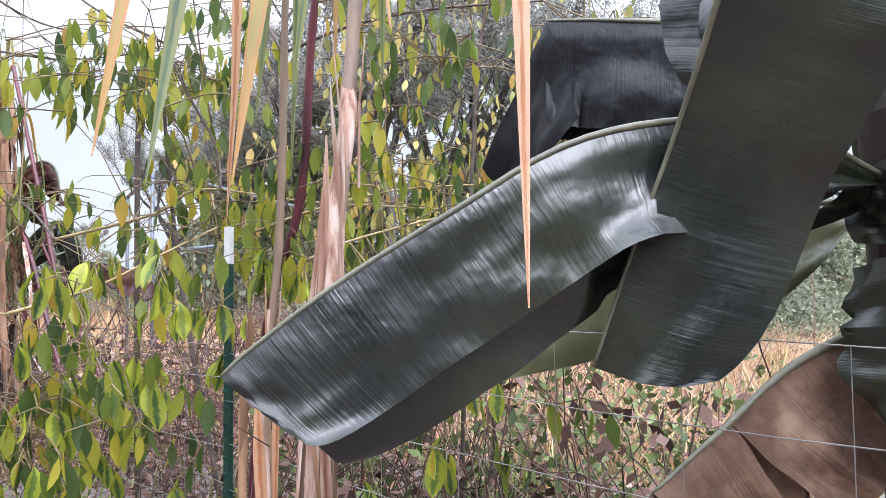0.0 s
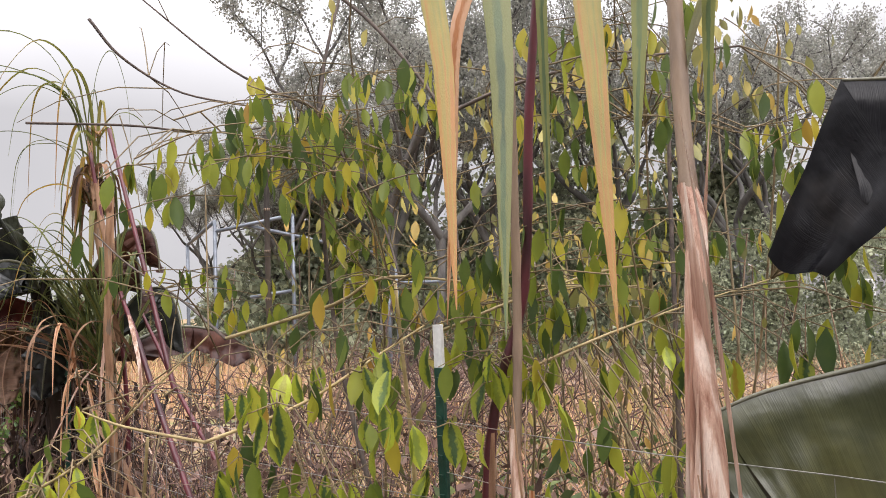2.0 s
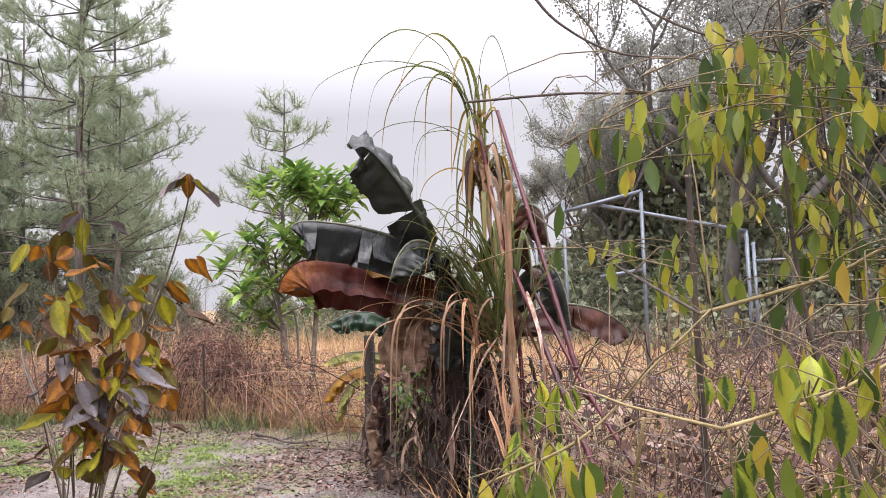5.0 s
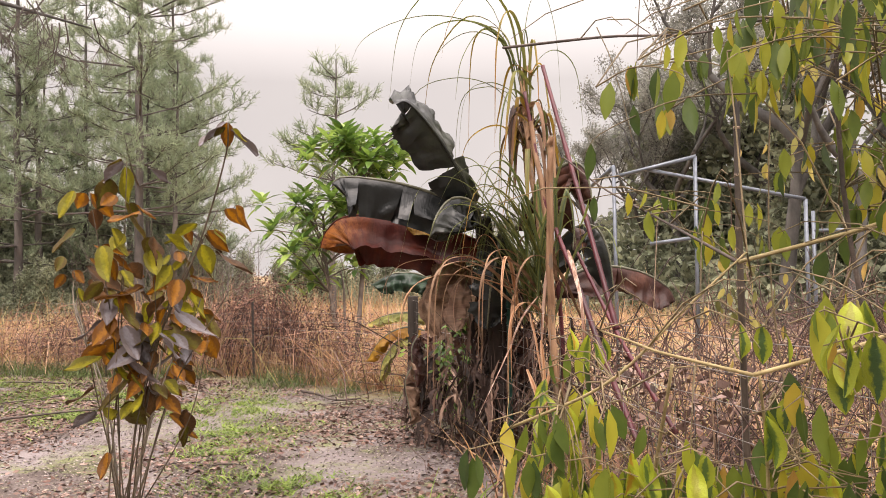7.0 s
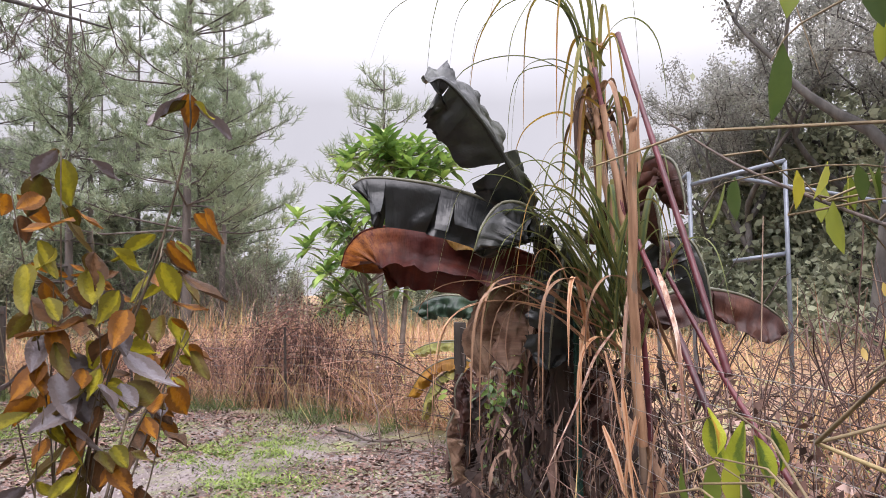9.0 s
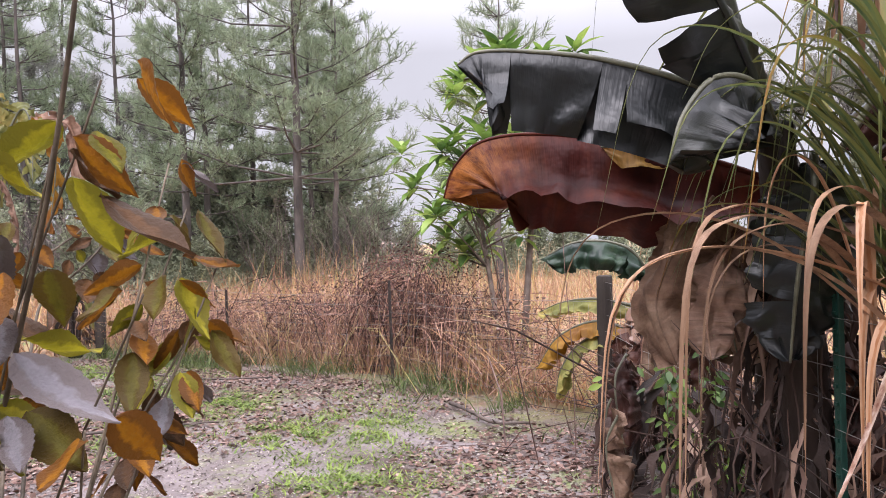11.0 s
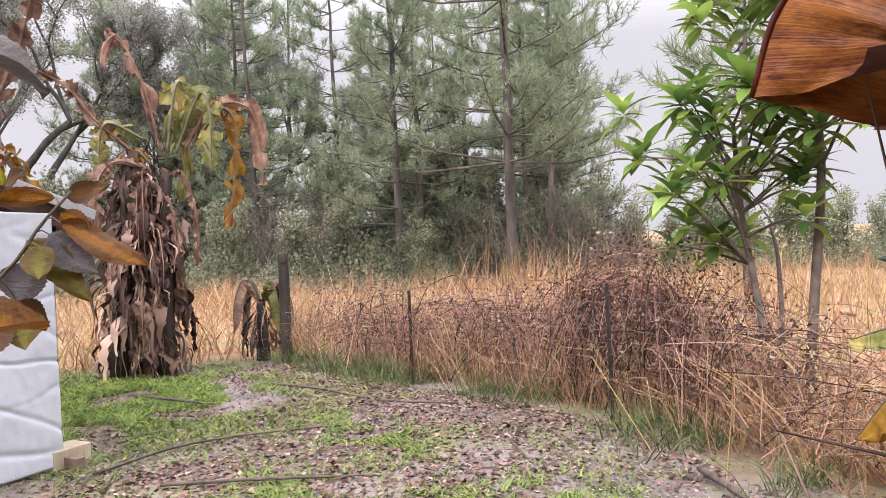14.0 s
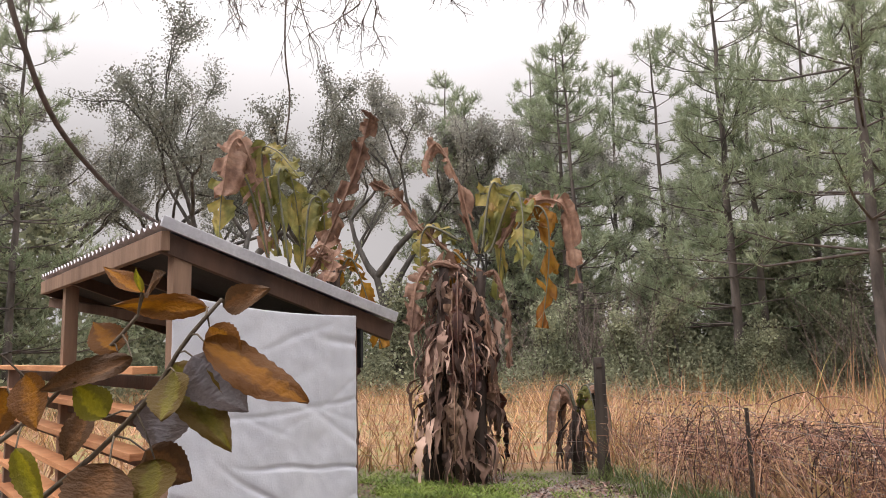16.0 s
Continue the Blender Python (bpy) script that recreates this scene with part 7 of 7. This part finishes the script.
for src, x, y, turn, s in ((pA, -26.3, 13.0, 140, 0.95), (pB, -31.5, 9.0, 250, 1.0), (pA, -33, 21, 20, 1.0), 
                           (pA, -37, 16, 300, 0.8), (pB, -36, 4.5, 160, 1.05), (pA, -24, -6.5, 45, 0.8), (pB, -40, 10, 75, 1.2), (pC, -24.5, 17.5, 20, 1.3), (pC, -28, 14.5, 100, 1.5), (pA, -29.5, 17.0, 260, 0.9), (pB, -31, 12.5, 20, 1.0), (pA, -36, 8.5, 90, 0.9), (pB, -30, 21.5, 120, 0.9), (pA, -39, 20, 15, 0.95), (pA, -32.5, 5.5, 35, 0.75), (pB, -37, 12, 130, 1.1), (pC, -26.5, 17.8, 240, 1.25), (pA, -35, 24.5, 75, 0.8)):
    again(src, x, y, turn, s)
# oak crowns carry the haze in their pale leaf colour
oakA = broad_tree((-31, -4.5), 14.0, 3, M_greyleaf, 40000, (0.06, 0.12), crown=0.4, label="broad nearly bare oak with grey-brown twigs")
oakB = broad_tree((-33, 3.0), 12.5, 5, M_oakleaf, 34000, (0.06, 0.12), crown=0.38, label="broad oak with crown painted hazy grey-green")
oakC = broad_tree((-2.0, 22.0), 10.5, 9, M_oakleaf, 27000, (0.05, 0.11), crown=0.38, label="oak with fine twiggy crown painted hazy grey-green")
for src, x, y, turn, s in ((oakB, -35, 7.5, 100, 0.95), (oakB, -38, 25, 310, 0.7), (oakB, -34.5, 17, 170, 0.8), (oakB, -36, 11.5, 20, 0.85), (oakC, -33, 7, 120, 0.85), (oakA, -38, -9, 60, 1.1), (oakA, -42, 0, 150, 1.1),
                           (oakC, 2.0, 24, 120, 1.0), (oakC, 9.5, 30, 220, 1.15), (oakC, -6.5, 25, 300, 1.0), (oakC, -8.7, 24.5, 20, 0.9), (oakC, -10.5, 30, 45, 0.75), (oakC, 0.5, 29, 180, 1.2), (oakC, 15, 30, 15, 1.2), (oakB, -17, 40, 10, 0.4),
                           (oakB, -24, 40, 70, 0.42), (oakB, -31, 34, 130, 0.45), (oakA, -34, -14, 10, 1.0), (oakA, -30, -20, 90, 1.0), (oakC, -5.0, 21.0, 250, 1.15), (oakC, 4.5, 21, 10, 0.9), (oakC, -2.5, 24.5, 200, 1.15), (oakC, 7.0, 25, 60, 1.05), (oakC, -3.4, 19.0, 310, 0.85), (oakC, -12.2, 27.5, 95, 0.75), (oakC, -10.2, 26.0, 210, 0.7)):
    again(src, x, y, turn, s)
# understory, its leaf colour lightened to imitate distant haze
uA = broad_tree((-30, 15), 4.6, 21, M_under, 7000, (0.08, 0.2), crown=1.1, name="understory_shrub", label="dense understory shrub at the wood's edge, leaves paled as haze", low=0.12, ground_fill=0.55)
uB = broad_tree((-33, 10), 3.6, 23, M_under, 6000, (0.08, 0.18), crown=1.3, name="understory_shrub", label="dense understory shrub at the wood's edge, leaves paled as haze", low=0.1, ground_fill=0.6)
r = random.Random(55)
EDGE = [(-37, -14), (-36, -4), (-35, 4), (-33.5, 10), (-31, 16), (-28, 22), (-23, 27), (-16, 30), (-9, 27), (-3, 24), (3, 27.5), (12, 30), (22, 27)]
for (ax, ay), (bx, by) in zip(EDGE, EDGE[1:]):
    for k in range(9):
        t = (k + r.random()) / 9
        x = ax + (bx - ax) * t + r.gauss(0, 1.2)
        s = r.uniform(0.6, 1.35) * (0.7 if -27 < x < -11 else 1.4 if x > -11 else 1.15)
        again(r.choice((uA, uB)), x, ay + (by - ay) * t + r.gauss(0, 1.2), r.uniform(0, 360), s)
for k in range(16):
    again(r.choice((uA, uB)), -27.5 + r.gauss(0, 0.8) + 0.12 * k, 5.5 + 0.9 * k + r.gauss(0, 0.4), r.uniform(0, 360), r.uniform(0.4, 0.75))
for x, y, s in ((4.3, 17.2, 0.55), (5.6, 18.0, 0.7), (3.2, 18.4, 0.6), (4.9, 19.5, 0.75), (7.2, 19.5, 0.7)):
    again(uA, x, y, 40 * x, s)
# unseen trees added behind the path to darken reflections and cut sky light
for k in range(13):
    again(r.choice((oakB, oakC)), -26 + 4.2 * k + r.gauss(0, 1), -13 + 0.12 * (k - 6) ** 2 + r.gauss(0, 1), r.uniform(0, 360), r.uniform(0.85, 1.1))
for k in range(24):
    again(r.choice((uA, uB)), -28 + 2.3 * k + r.gauss(0, 1), -12 + 0.03 * (k - 12) ** 2 + r.gauss(0, 1), r.uniform(0, 360), r.uniform(1.0, 1.7))
# bare grey brush in front of the wood
g = Geo()
for k in range(420):
    cx, cy = r.choice(((-27.5, 9.3), (-27.5, 9.3), (-26, 16.5), (-29, 6.0), (-24, 18.5)))
    f = Vector((cx + r.gauss(0, 0.9), cy + r.gauss(0, 0.9), 0))
    d = Vector((r.gauss(0, 0.5), r.gauss(0, 0.5), 1)) * r.uniform(1.2, 3.4)
    m = f + d * 0.55
    g.tube([f, m, f + d], [0.016, 0.011, 0.004], 4, False)
    for j in range(4):
        s = m.lerp(f + d, r.random())
        g.tube([s, s + Vector((r.gauss(0, .4), r.gauss(0, .4), r.uniform(0.1, 0.7)))], [0.006, 0.002], 3, False)
tagged(new("bare_brush", g.mesh("bare_brush", M_greybrush)), "bare grey brush in front of the wood", "brush", kind="stuff")

# bare limbs that hang into view overhead
over = thing("overhanging_limb", (-9.5, 5.0, 4.2), "bare twiggy tree limbs hanging in from above with a trailing vine", "tree limb")
g = Geo()
r = random.Random(9)


def twiggy(p, d, ln, rad, depth):
    pts = [p]
    for i in range(5):
        d = (d + Vector((r.gauss(0, .22), r.gauss(0, .22), r.gauss(-0.05, .15)))).normalized()
        pts.append(pts[-1] + d * ln / 5)
    g.tube(pts, [rad * (1 - 0.12 * i) for i in range(6)], 4, False)
    if depth < 3:
        for k in range(4):
            nd = (d + Vector((r.gauss(0, .8), r.gauss(0, .8), r.gauss(-0.35, .4)))).normalized()
            twiggy(r.choice(pts[2:]), nd, ln * r.uniform(0.45, 0.7), rad * 0.6, depth + 1)


for k in range(22):
    y = 3.7 + 2.4 * k / 21 + r.gauss(0, .08)
    twiggy(Vector((-9.7 + r.gauss(0, .3), y, 4.35 + r.uniform(-.1, .2))), Vector((r.gauss(0, .2), r.gauss(0.25, .35), -0.8)).normalized(), r.uniform(0.3, 0.62), 0.009, 0)
for p, d in (((-9.2, 2.5, 4.2), (0, 0.7, -0.1)), ((-9.0, 2.2, 4.15), (0, 0.5, -0.25)), ((-9.3, 2.9, 4.3), (0, 0.6, -0.3)), ((-9.5, 3.4, 4.5), (0, 0.9, -0.1))):
    twiggy(Vector(p), Vector(d).normalized(), 0.6, 0.009, 0)
tagged(part("twig_spray", g, M_twigdark, over), kind="stuff")
limb = spline([(-8.5, -2.5, -0.1), (-8.55, -2.4, 2.5), (-8.7, -1.8, 4.6), (-9.1, 0.2, 5.3), (-9.5, 2.4, 4.75), (-9.7, 4.2, 4.5), (-9.75, 6.3, 4.45)], 36)
part("trunk", Geo().tube(limb, [0.2 - 0.0053 * i for i in range(37)], 10), M_oak_bark, over, "grey bark of the leaning trunk and its long limb")
part("heavy_vine", Geo().tube(spline([(-8.9, 2.65, 3.8), (-8.95, 2.75, 3.35), (-9.3, 2.8, 2.9), (-10.0, 2.85, 2.62), (-11.0, 2.8, 2.55)], 24), 0.016, 7), M_twigdark, over, "thick dark vine")
part("hanging_vine", Geo().tube(spline([(-9.8, 4.05, 4.4), (-9.8, 4.02, 3.6), (-9.82, 4.05, 3.2), (-9.82, 4.02, 2.9)], 16), 0.006, 5), M_twigdark, over)

# ---- shed ----
PK = Vector((-9.527, 3.356, 0))
BIG = 1.75
E1, E2 = Vector((-0.77, -0.64, 0)).normalized(), Vector((-0.64, 0.77, 0)).normalized()
SLOPE = (1.98 - 1.66) / 0.96
shed = thing("shelter", tuple(PK + E1 * 1.7 + E2 * 0.7), "small timber shelter with a corrugated roof and a white tarp side", "shelter")


def at(a, b, z):
    """A place in the shelter: along its front, back from it, and up, by the drawing's scale."""
    return PK + (E1 * a + E2 * b) * BIG + UP * max(-0.12, 1.532 + BIG * (z - 1.532))


def roof_z(b):
    return 1.98 - SLOPE * b


g = Geo()
nrow = 232
for side in (0, 1):
    for i in range(nrow + 1):
        a = -0.02 + 2.1 * i / nrow
        lift = 0.011 * math.cos(2 * math.pi * a / 0.068) + 0.012 - 0.002 * side
        for b in (-0.015, 0.945):
            g.v.append(at(a, b, roof_z(b) + lift))
for i in range(nrow):
    q = 2 * i
    g.f.append((q, q + 1, q + 3, q + 2))
    o = 2 * (nrow + 1)
    g.f.append((o + q + 2, o + q + 3, o + q + 1, o + q))
part("roof_sheet", g, M_roof, shed, "corrugated steel roof sheet")
slope_dir = (E2 - UP * SLOPE).normalized()
slope_up = E1.cross(slope_dir).normalized()
if slope_up.z < 0:
    slope_up = -slope_up


def beam(name, a, b, size, mat, label="", parent=None, up=UP):
    """A squared timber from a to b."""
    a, b = Vector(a), Vector(b)
    d = (b - a).normalized()
    s = d.cross(up).normalized()
    u = s.cross(d)
    return bevelled(part(name, Geo().box((a + b) / 2, ((b - a).length, size[0] * 1.5, size[1] * 1.5), (d, s, u)), mat, parent or shed, label, smooth=False), 0.004)


beam("edge_trim", at(-0.035, -0.02, roof_z(-0.02) + 0.01), at(-0.035, 0.95, roof_z(0.95) + 0.01), (0.012, 0.05), M_roof, "folded steel edge trim")
beam("fascia", at(-0.02, 0.0, 1.93), at(2.06, 0.0, 1.93), (0.035, 0.08), M_timberpale, "front fascia board")
# rafters and purlin wear the shade-darkened timber, unlike the fascia
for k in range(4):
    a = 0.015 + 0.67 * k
    beam("rafter", at(a, 0.0, roof_z(0) - 0.05), at(a, 0.95, roof_z(0.95) - 0.05), (0.038, 0.085), M_timbershade)
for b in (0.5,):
    beam("purlin", at(0.03, b, roof_z(b) - 0.015), at(2.04, b, roof_z(b) - 0.015), (0.06, 0.02), M_timbershade)
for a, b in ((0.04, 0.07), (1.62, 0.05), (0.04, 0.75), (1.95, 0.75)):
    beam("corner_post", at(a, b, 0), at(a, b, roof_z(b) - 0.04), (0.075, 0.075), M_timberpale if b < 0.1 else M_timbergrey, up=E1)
# added black sheet: paints the unlit underside of the roof
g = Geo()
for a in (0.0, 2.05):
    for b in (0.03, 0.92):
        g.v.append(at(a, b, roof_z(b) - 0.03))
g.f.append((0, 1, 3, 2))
shade_sheet = part("roof_lining", g, M_roofshade, shed, "added black sheet standing in for shade under the roof", smooth=False)
shade_sheet.modifiers.new("thickness", "SOLIDIFY").thickness = 0.004
# added board in the same black, for the shade below the eave
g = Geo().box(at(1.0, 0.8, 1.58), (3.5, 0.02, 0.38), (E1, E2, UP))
part("back_board", g, M_roofshade, shed, "added dark board standing in for shade under the low eave", smooth=False)
beam("side_rail", at(2.03, 0.04, 1.85), at(1.0, 0.62, 1.66), (0.05, 0.06), M_timbergrey)
beam("floor_beam", at(-0.1, 0.78, 0.66), at(2.0, 0.78, 0.66), (0.05, 0.09), M_timbergrey)
beam("floor_beam", at(-0.1, 0.04, 0.66), at(2.0, 0.04, 0.66), (0.05, 0.09), M_timbergrey)
for k in range(6):
    z = 1.49 - 0.145 * k
    beam("slat", at(0.1, -0.02, z), at(3.3, -0.02, z), (0.1, 0.03), M_slat, "orange-brown horizontal timber slat")
    beam("slat", at(0.1, 0.06, z - 0.05), at(3.3, 0.06, z - 0.05), (0.02, 0.06), M_timbershade)
beam("slat_post", at(2.9, 0.0, 0), at(2.9, 0.0, 1.5), (0.07, 0.07), M_timbergrey, up=E1)
g = Geo()
nb, nz = 80, 130
for i in range(nb + 1):
    for j in range(nz + 1):
        u, w = i / nb, j / nz
        b = 0.03 + 0.73 * u
        z = 1.75 - 0.07 * u - 0.02 * math.sin(math.pi * u) - (1.03 - 0.02 * u) * w
        wrinkle = 0
        for c0, tilt, amp, wd in ((0.05, 0.12, 0.006, 0.015), (0.13, -0.3, 0.003, 0.012), (0.3, 0.22, 0.0035, 0.01), (0.37, -0.1, 0.005, 0.008), (0.47, -0.45, 0.003, 0.01), (0.56, 0.05, 0.009, 0.006), (0.66, 0.4, 0.0055, 0.01), (0.24, 0.5, 0.004, 0.012), (0.42, 0.35, 0.005, 0.009), (0.72, 0.15, 0.006, 0.007), (0.78, -0.2, 0.003, 0.009), (0.88, 0.12, 0.004, 0.012)):
            dist = w - c0 - tilt * (u - 0.5) - 0.02 * noise.noise(Vector((u * 4, c0 * 9, 1)))
            wrinkle += amp * math.exp(-(dist / wd) ** 2) * max(0, 0.4 + 1.3 * noise.noise(Vector((u * 2.2, c0 * 13, 6))))
        fold = wrinkle + 0.003 * noise.noise(Vector((u * 7 - w * 4, w * 8 + u * 5, 4))) + 0.0015 * noise.noise(Vector((u * 19 + w * 8, w * 22 - u * 9, 2))) + 0.006 * noise.noise(Vector((u * 1.6, w * 2, 3)))
        g.v.append(at(-0.02 + fold * 1.5, b, z))
for i in range(nb):
    for j in range(nz):
        q = i * (nz + 1) + j
        g.f.append((q, q + 1, q + nz + 2, q + nz + 1))
tarp = part("tarp", g, M_cloth, shed, "white tarp nailed over the side, creased")
bevelled(part("footing_block", Geo().box(at(0.03, 0.8, 0.69), (0.2, 0.3, 0.14), (E1, E2, UP)), M_timberblock, shed, "pale timber block under the corner", smooth=False), 0.01)
sol = tarp.modifiers.new("thickness", "SOLIDIFY")
sol.thickness = 0.003
g = Geo()
for i in range(9):
    for j in range(5):
        g.v.append(at(0.55 + 1.0 * i / 8, 0.74 + 0.008 * math.sin(i * 1.3 + j), 1.5 - 0.25 * j / 4 - 0.02 * math.sin(math.pi * i / 8)))
for i in range(8):
    for j in range(4):
        q = i * 5 + j
        g.f.append((q, q + 1, q + 6, q + 5))
part("back_cloth", g, M_cloth, shed, "pale cloth strip across the back")

# ---- pipe frame behind the bush ----
frame_ob = thing("pipe_frame", (-4.4, 12.2, 0), "galvanised pipe frame of an old carport", "pipe frame")
PIPES = (((-5.42, 11.69, 0), (-5.42, 11.69, 2.95)), ((-4.43, 12.2, 0), (-4.4, 12.18, 3.05)), ((-5.42, 11.69, 2.8), (-4.39, 12.18, 3.05)), ((-5.05, 11.9, 2.9), (-3.1, 12.85, 2.4)),
         ((-5.0, 11.95, 1.82), (-4.43, 12.2, 1.9)), ((-3.1, 12.85, 0), (-3.1, 12.85, 2.4)), ((-6.2, 12.4, 0), (-6.2, 12.4, 2.7)), ((-6.2, 12.4, 2.7), (-5.42, 11.69, 2.95)), ((-3.17, 13.9, 0), (-3.17, 13.9, 2.3)), ((-3.17, 13.9, 2.0), (-2.3, 14.2, 2.0)))
for a, b in PIPES:
    part("pipe", Geo().tube([a, Vector(a).lerp(Vector(b), 0.5), b], 0.028, 9), M_pipe, frame_ob)
jp = thing("bamboo_pole", (-2.13, 5.12, 0), "upright dark jointed bamboo pole", "pole")
pole = spline([(-2.12, 5.13, -0.05), (-2.13, 5.12, 0.9), (-2.13, 5.11, 1.8), (-2.12, 5.1, 2.5)], 60)
part("pole_body", Geo().tube(pole, [0.017 * (1.16 if i % 6 == 0 else 1.0) * (1 - 0.2 * i / 60) for i in range(61)], 9), M_bamboo, jp)
for i in range(6, 60, 6):
    part("node_ring", Geo().tube([pole[i] - UP * 0.006, pole[i] + UP * 0.008], 0.0182 * (1 - 0.2 * i / 60) * 1.08, 10), M_cane, jp, "pale ring at a joint")

# ---- pale building and parked car far off ----
BX0, BX1 = 5.0, 8.4
bld = thing("outbuilding", (6.7, 24.0, 0), "low pale outbuilding with a shallow gable beyond the trees", "building")
g = Geo()
for y in (22.2, 26.2):
    g.v += [Vector((BX0, y, -0.1)), Vector((BX1, y, -0.1)), Vector((BX1, y, 2.25)), Vector(((BX0 + BX1) / 2, y, 2.75)), Vector((BX0, y, 2.25))]
g.f = [(4, 3, 2, 1, 0), (5, 6, 7, 8, 9), (0, 1, 6, 5), (1, 2, 7, 6), (2, 3, 8, 7), (3, 4, 9, 8), (4, 0, 5, 9)]
part("wall", g, M_bldg, bld, smooth=False)
for s in (-1, 1):
    d = Vector((s * 1.7, 0, -0.5)).normalized()
    n = Vector((0.5 * s, 0, 1.7)).normalized()
    bevelled(part("roof_slope", Geo().box(Vector((6.7, 24.2, 2.81)) + d * 0.98, (2.0, 4.6, 0.07), (d, Vector((0, 1, 0)), n)), M_roof, bld, smooth=False), 0.01)
for x in (5.7, 7.6):
    w = bevelled(part("window", Geo().box((x, 22.17, 1.35), (0.8, 0.06, 0.9)), M_whitepaint, bld, smooth=False), 0.01)
    part("pane", Geo().box((x, 22.13, 1.35), (0.66, 0.02, 0.76)), M_glassdark, w, smooth=False)


# ---- sticks and litter on the yard ----
def stick(pts, rad, label="fallen branch lying on the yard"):
    line = spline(pts, 16)
    ob = thing("fallen_branch", tuple(line[8]), label, "branch", "fallen branches")
    part("branch_body", Geo().tube(line, [rad * (1 - 0.5 * i / 16) for i in range(17)], 6), M_twigdark, ob)
    rr = random.Random(len(pts) + int(rad * 1000))
    for k in range(3):
        s = line[rr.randint(5, 13)]
        part("side_twig", Geo().tube([s, s + Vector((rr.gauss(0, .15), rr.gauss(0, .15), rr.uniform(0, .05)))], [rad * 0.4, rad * 0.15], 4, False), M_twigdark, ob)


rs = random.Random(88)
for k in range(26):
    x, y = rs.uniform(-12.5, -3.6), rs.uniform(3.6, 7.4)
    a, ln = rs.uniform(0, 6.28), rs.uniform(0.15, 0.5)
    z = ground_height(x, y) + 0.012
    stick([(x, y, z), (x + ln * 0.5 * math.cos(a), y + ln * 0.5 * math.sin(a) + rs.gauss(0, .03), z + 0.012), (x + ln * math.cos(a), y + ln * math.sin(a), z)], rs.uniform(0.004, 0.009), "thin fallen twig lying on the yard")
stick([(-8.0, 8.0, 0.03), (-7.6, 7.85, 0.05), (-7.2, 7.75, 0.03), (-6.9, 7.85, 0.06)], 0.02)
stick([(-12.6, 6.2, 0.02), (-11.9, 6.6, 0.04), (-11.0, 7.0, 0.03), (-10.4, 7.5, 0.05)], 0.016)
stick([(-12.8, 4.9, 0.02), (-12.2, 5.2, 0.05), (-11.8, 5.6, 0.02)], 0.02)
stick([(-10.0, 4.6, 0.02), (-10.3, 5.2, 0.05), (-10.4, 5.9, 0.03), (-10.2, 6.6, 0.04)], 0.012)
stick([(-2.6, 3.3, 0.02), (-3.0, 3.9, 0.05), (-3.3, 4.6, 0.04), (-3.7, 5.2, 0.06)], 0.02)
stick([(-9.5, 5.0, 0.02), (-9.2, 5.6, 0.04), (-9.0, 6.1, 0.03)], 0.015)
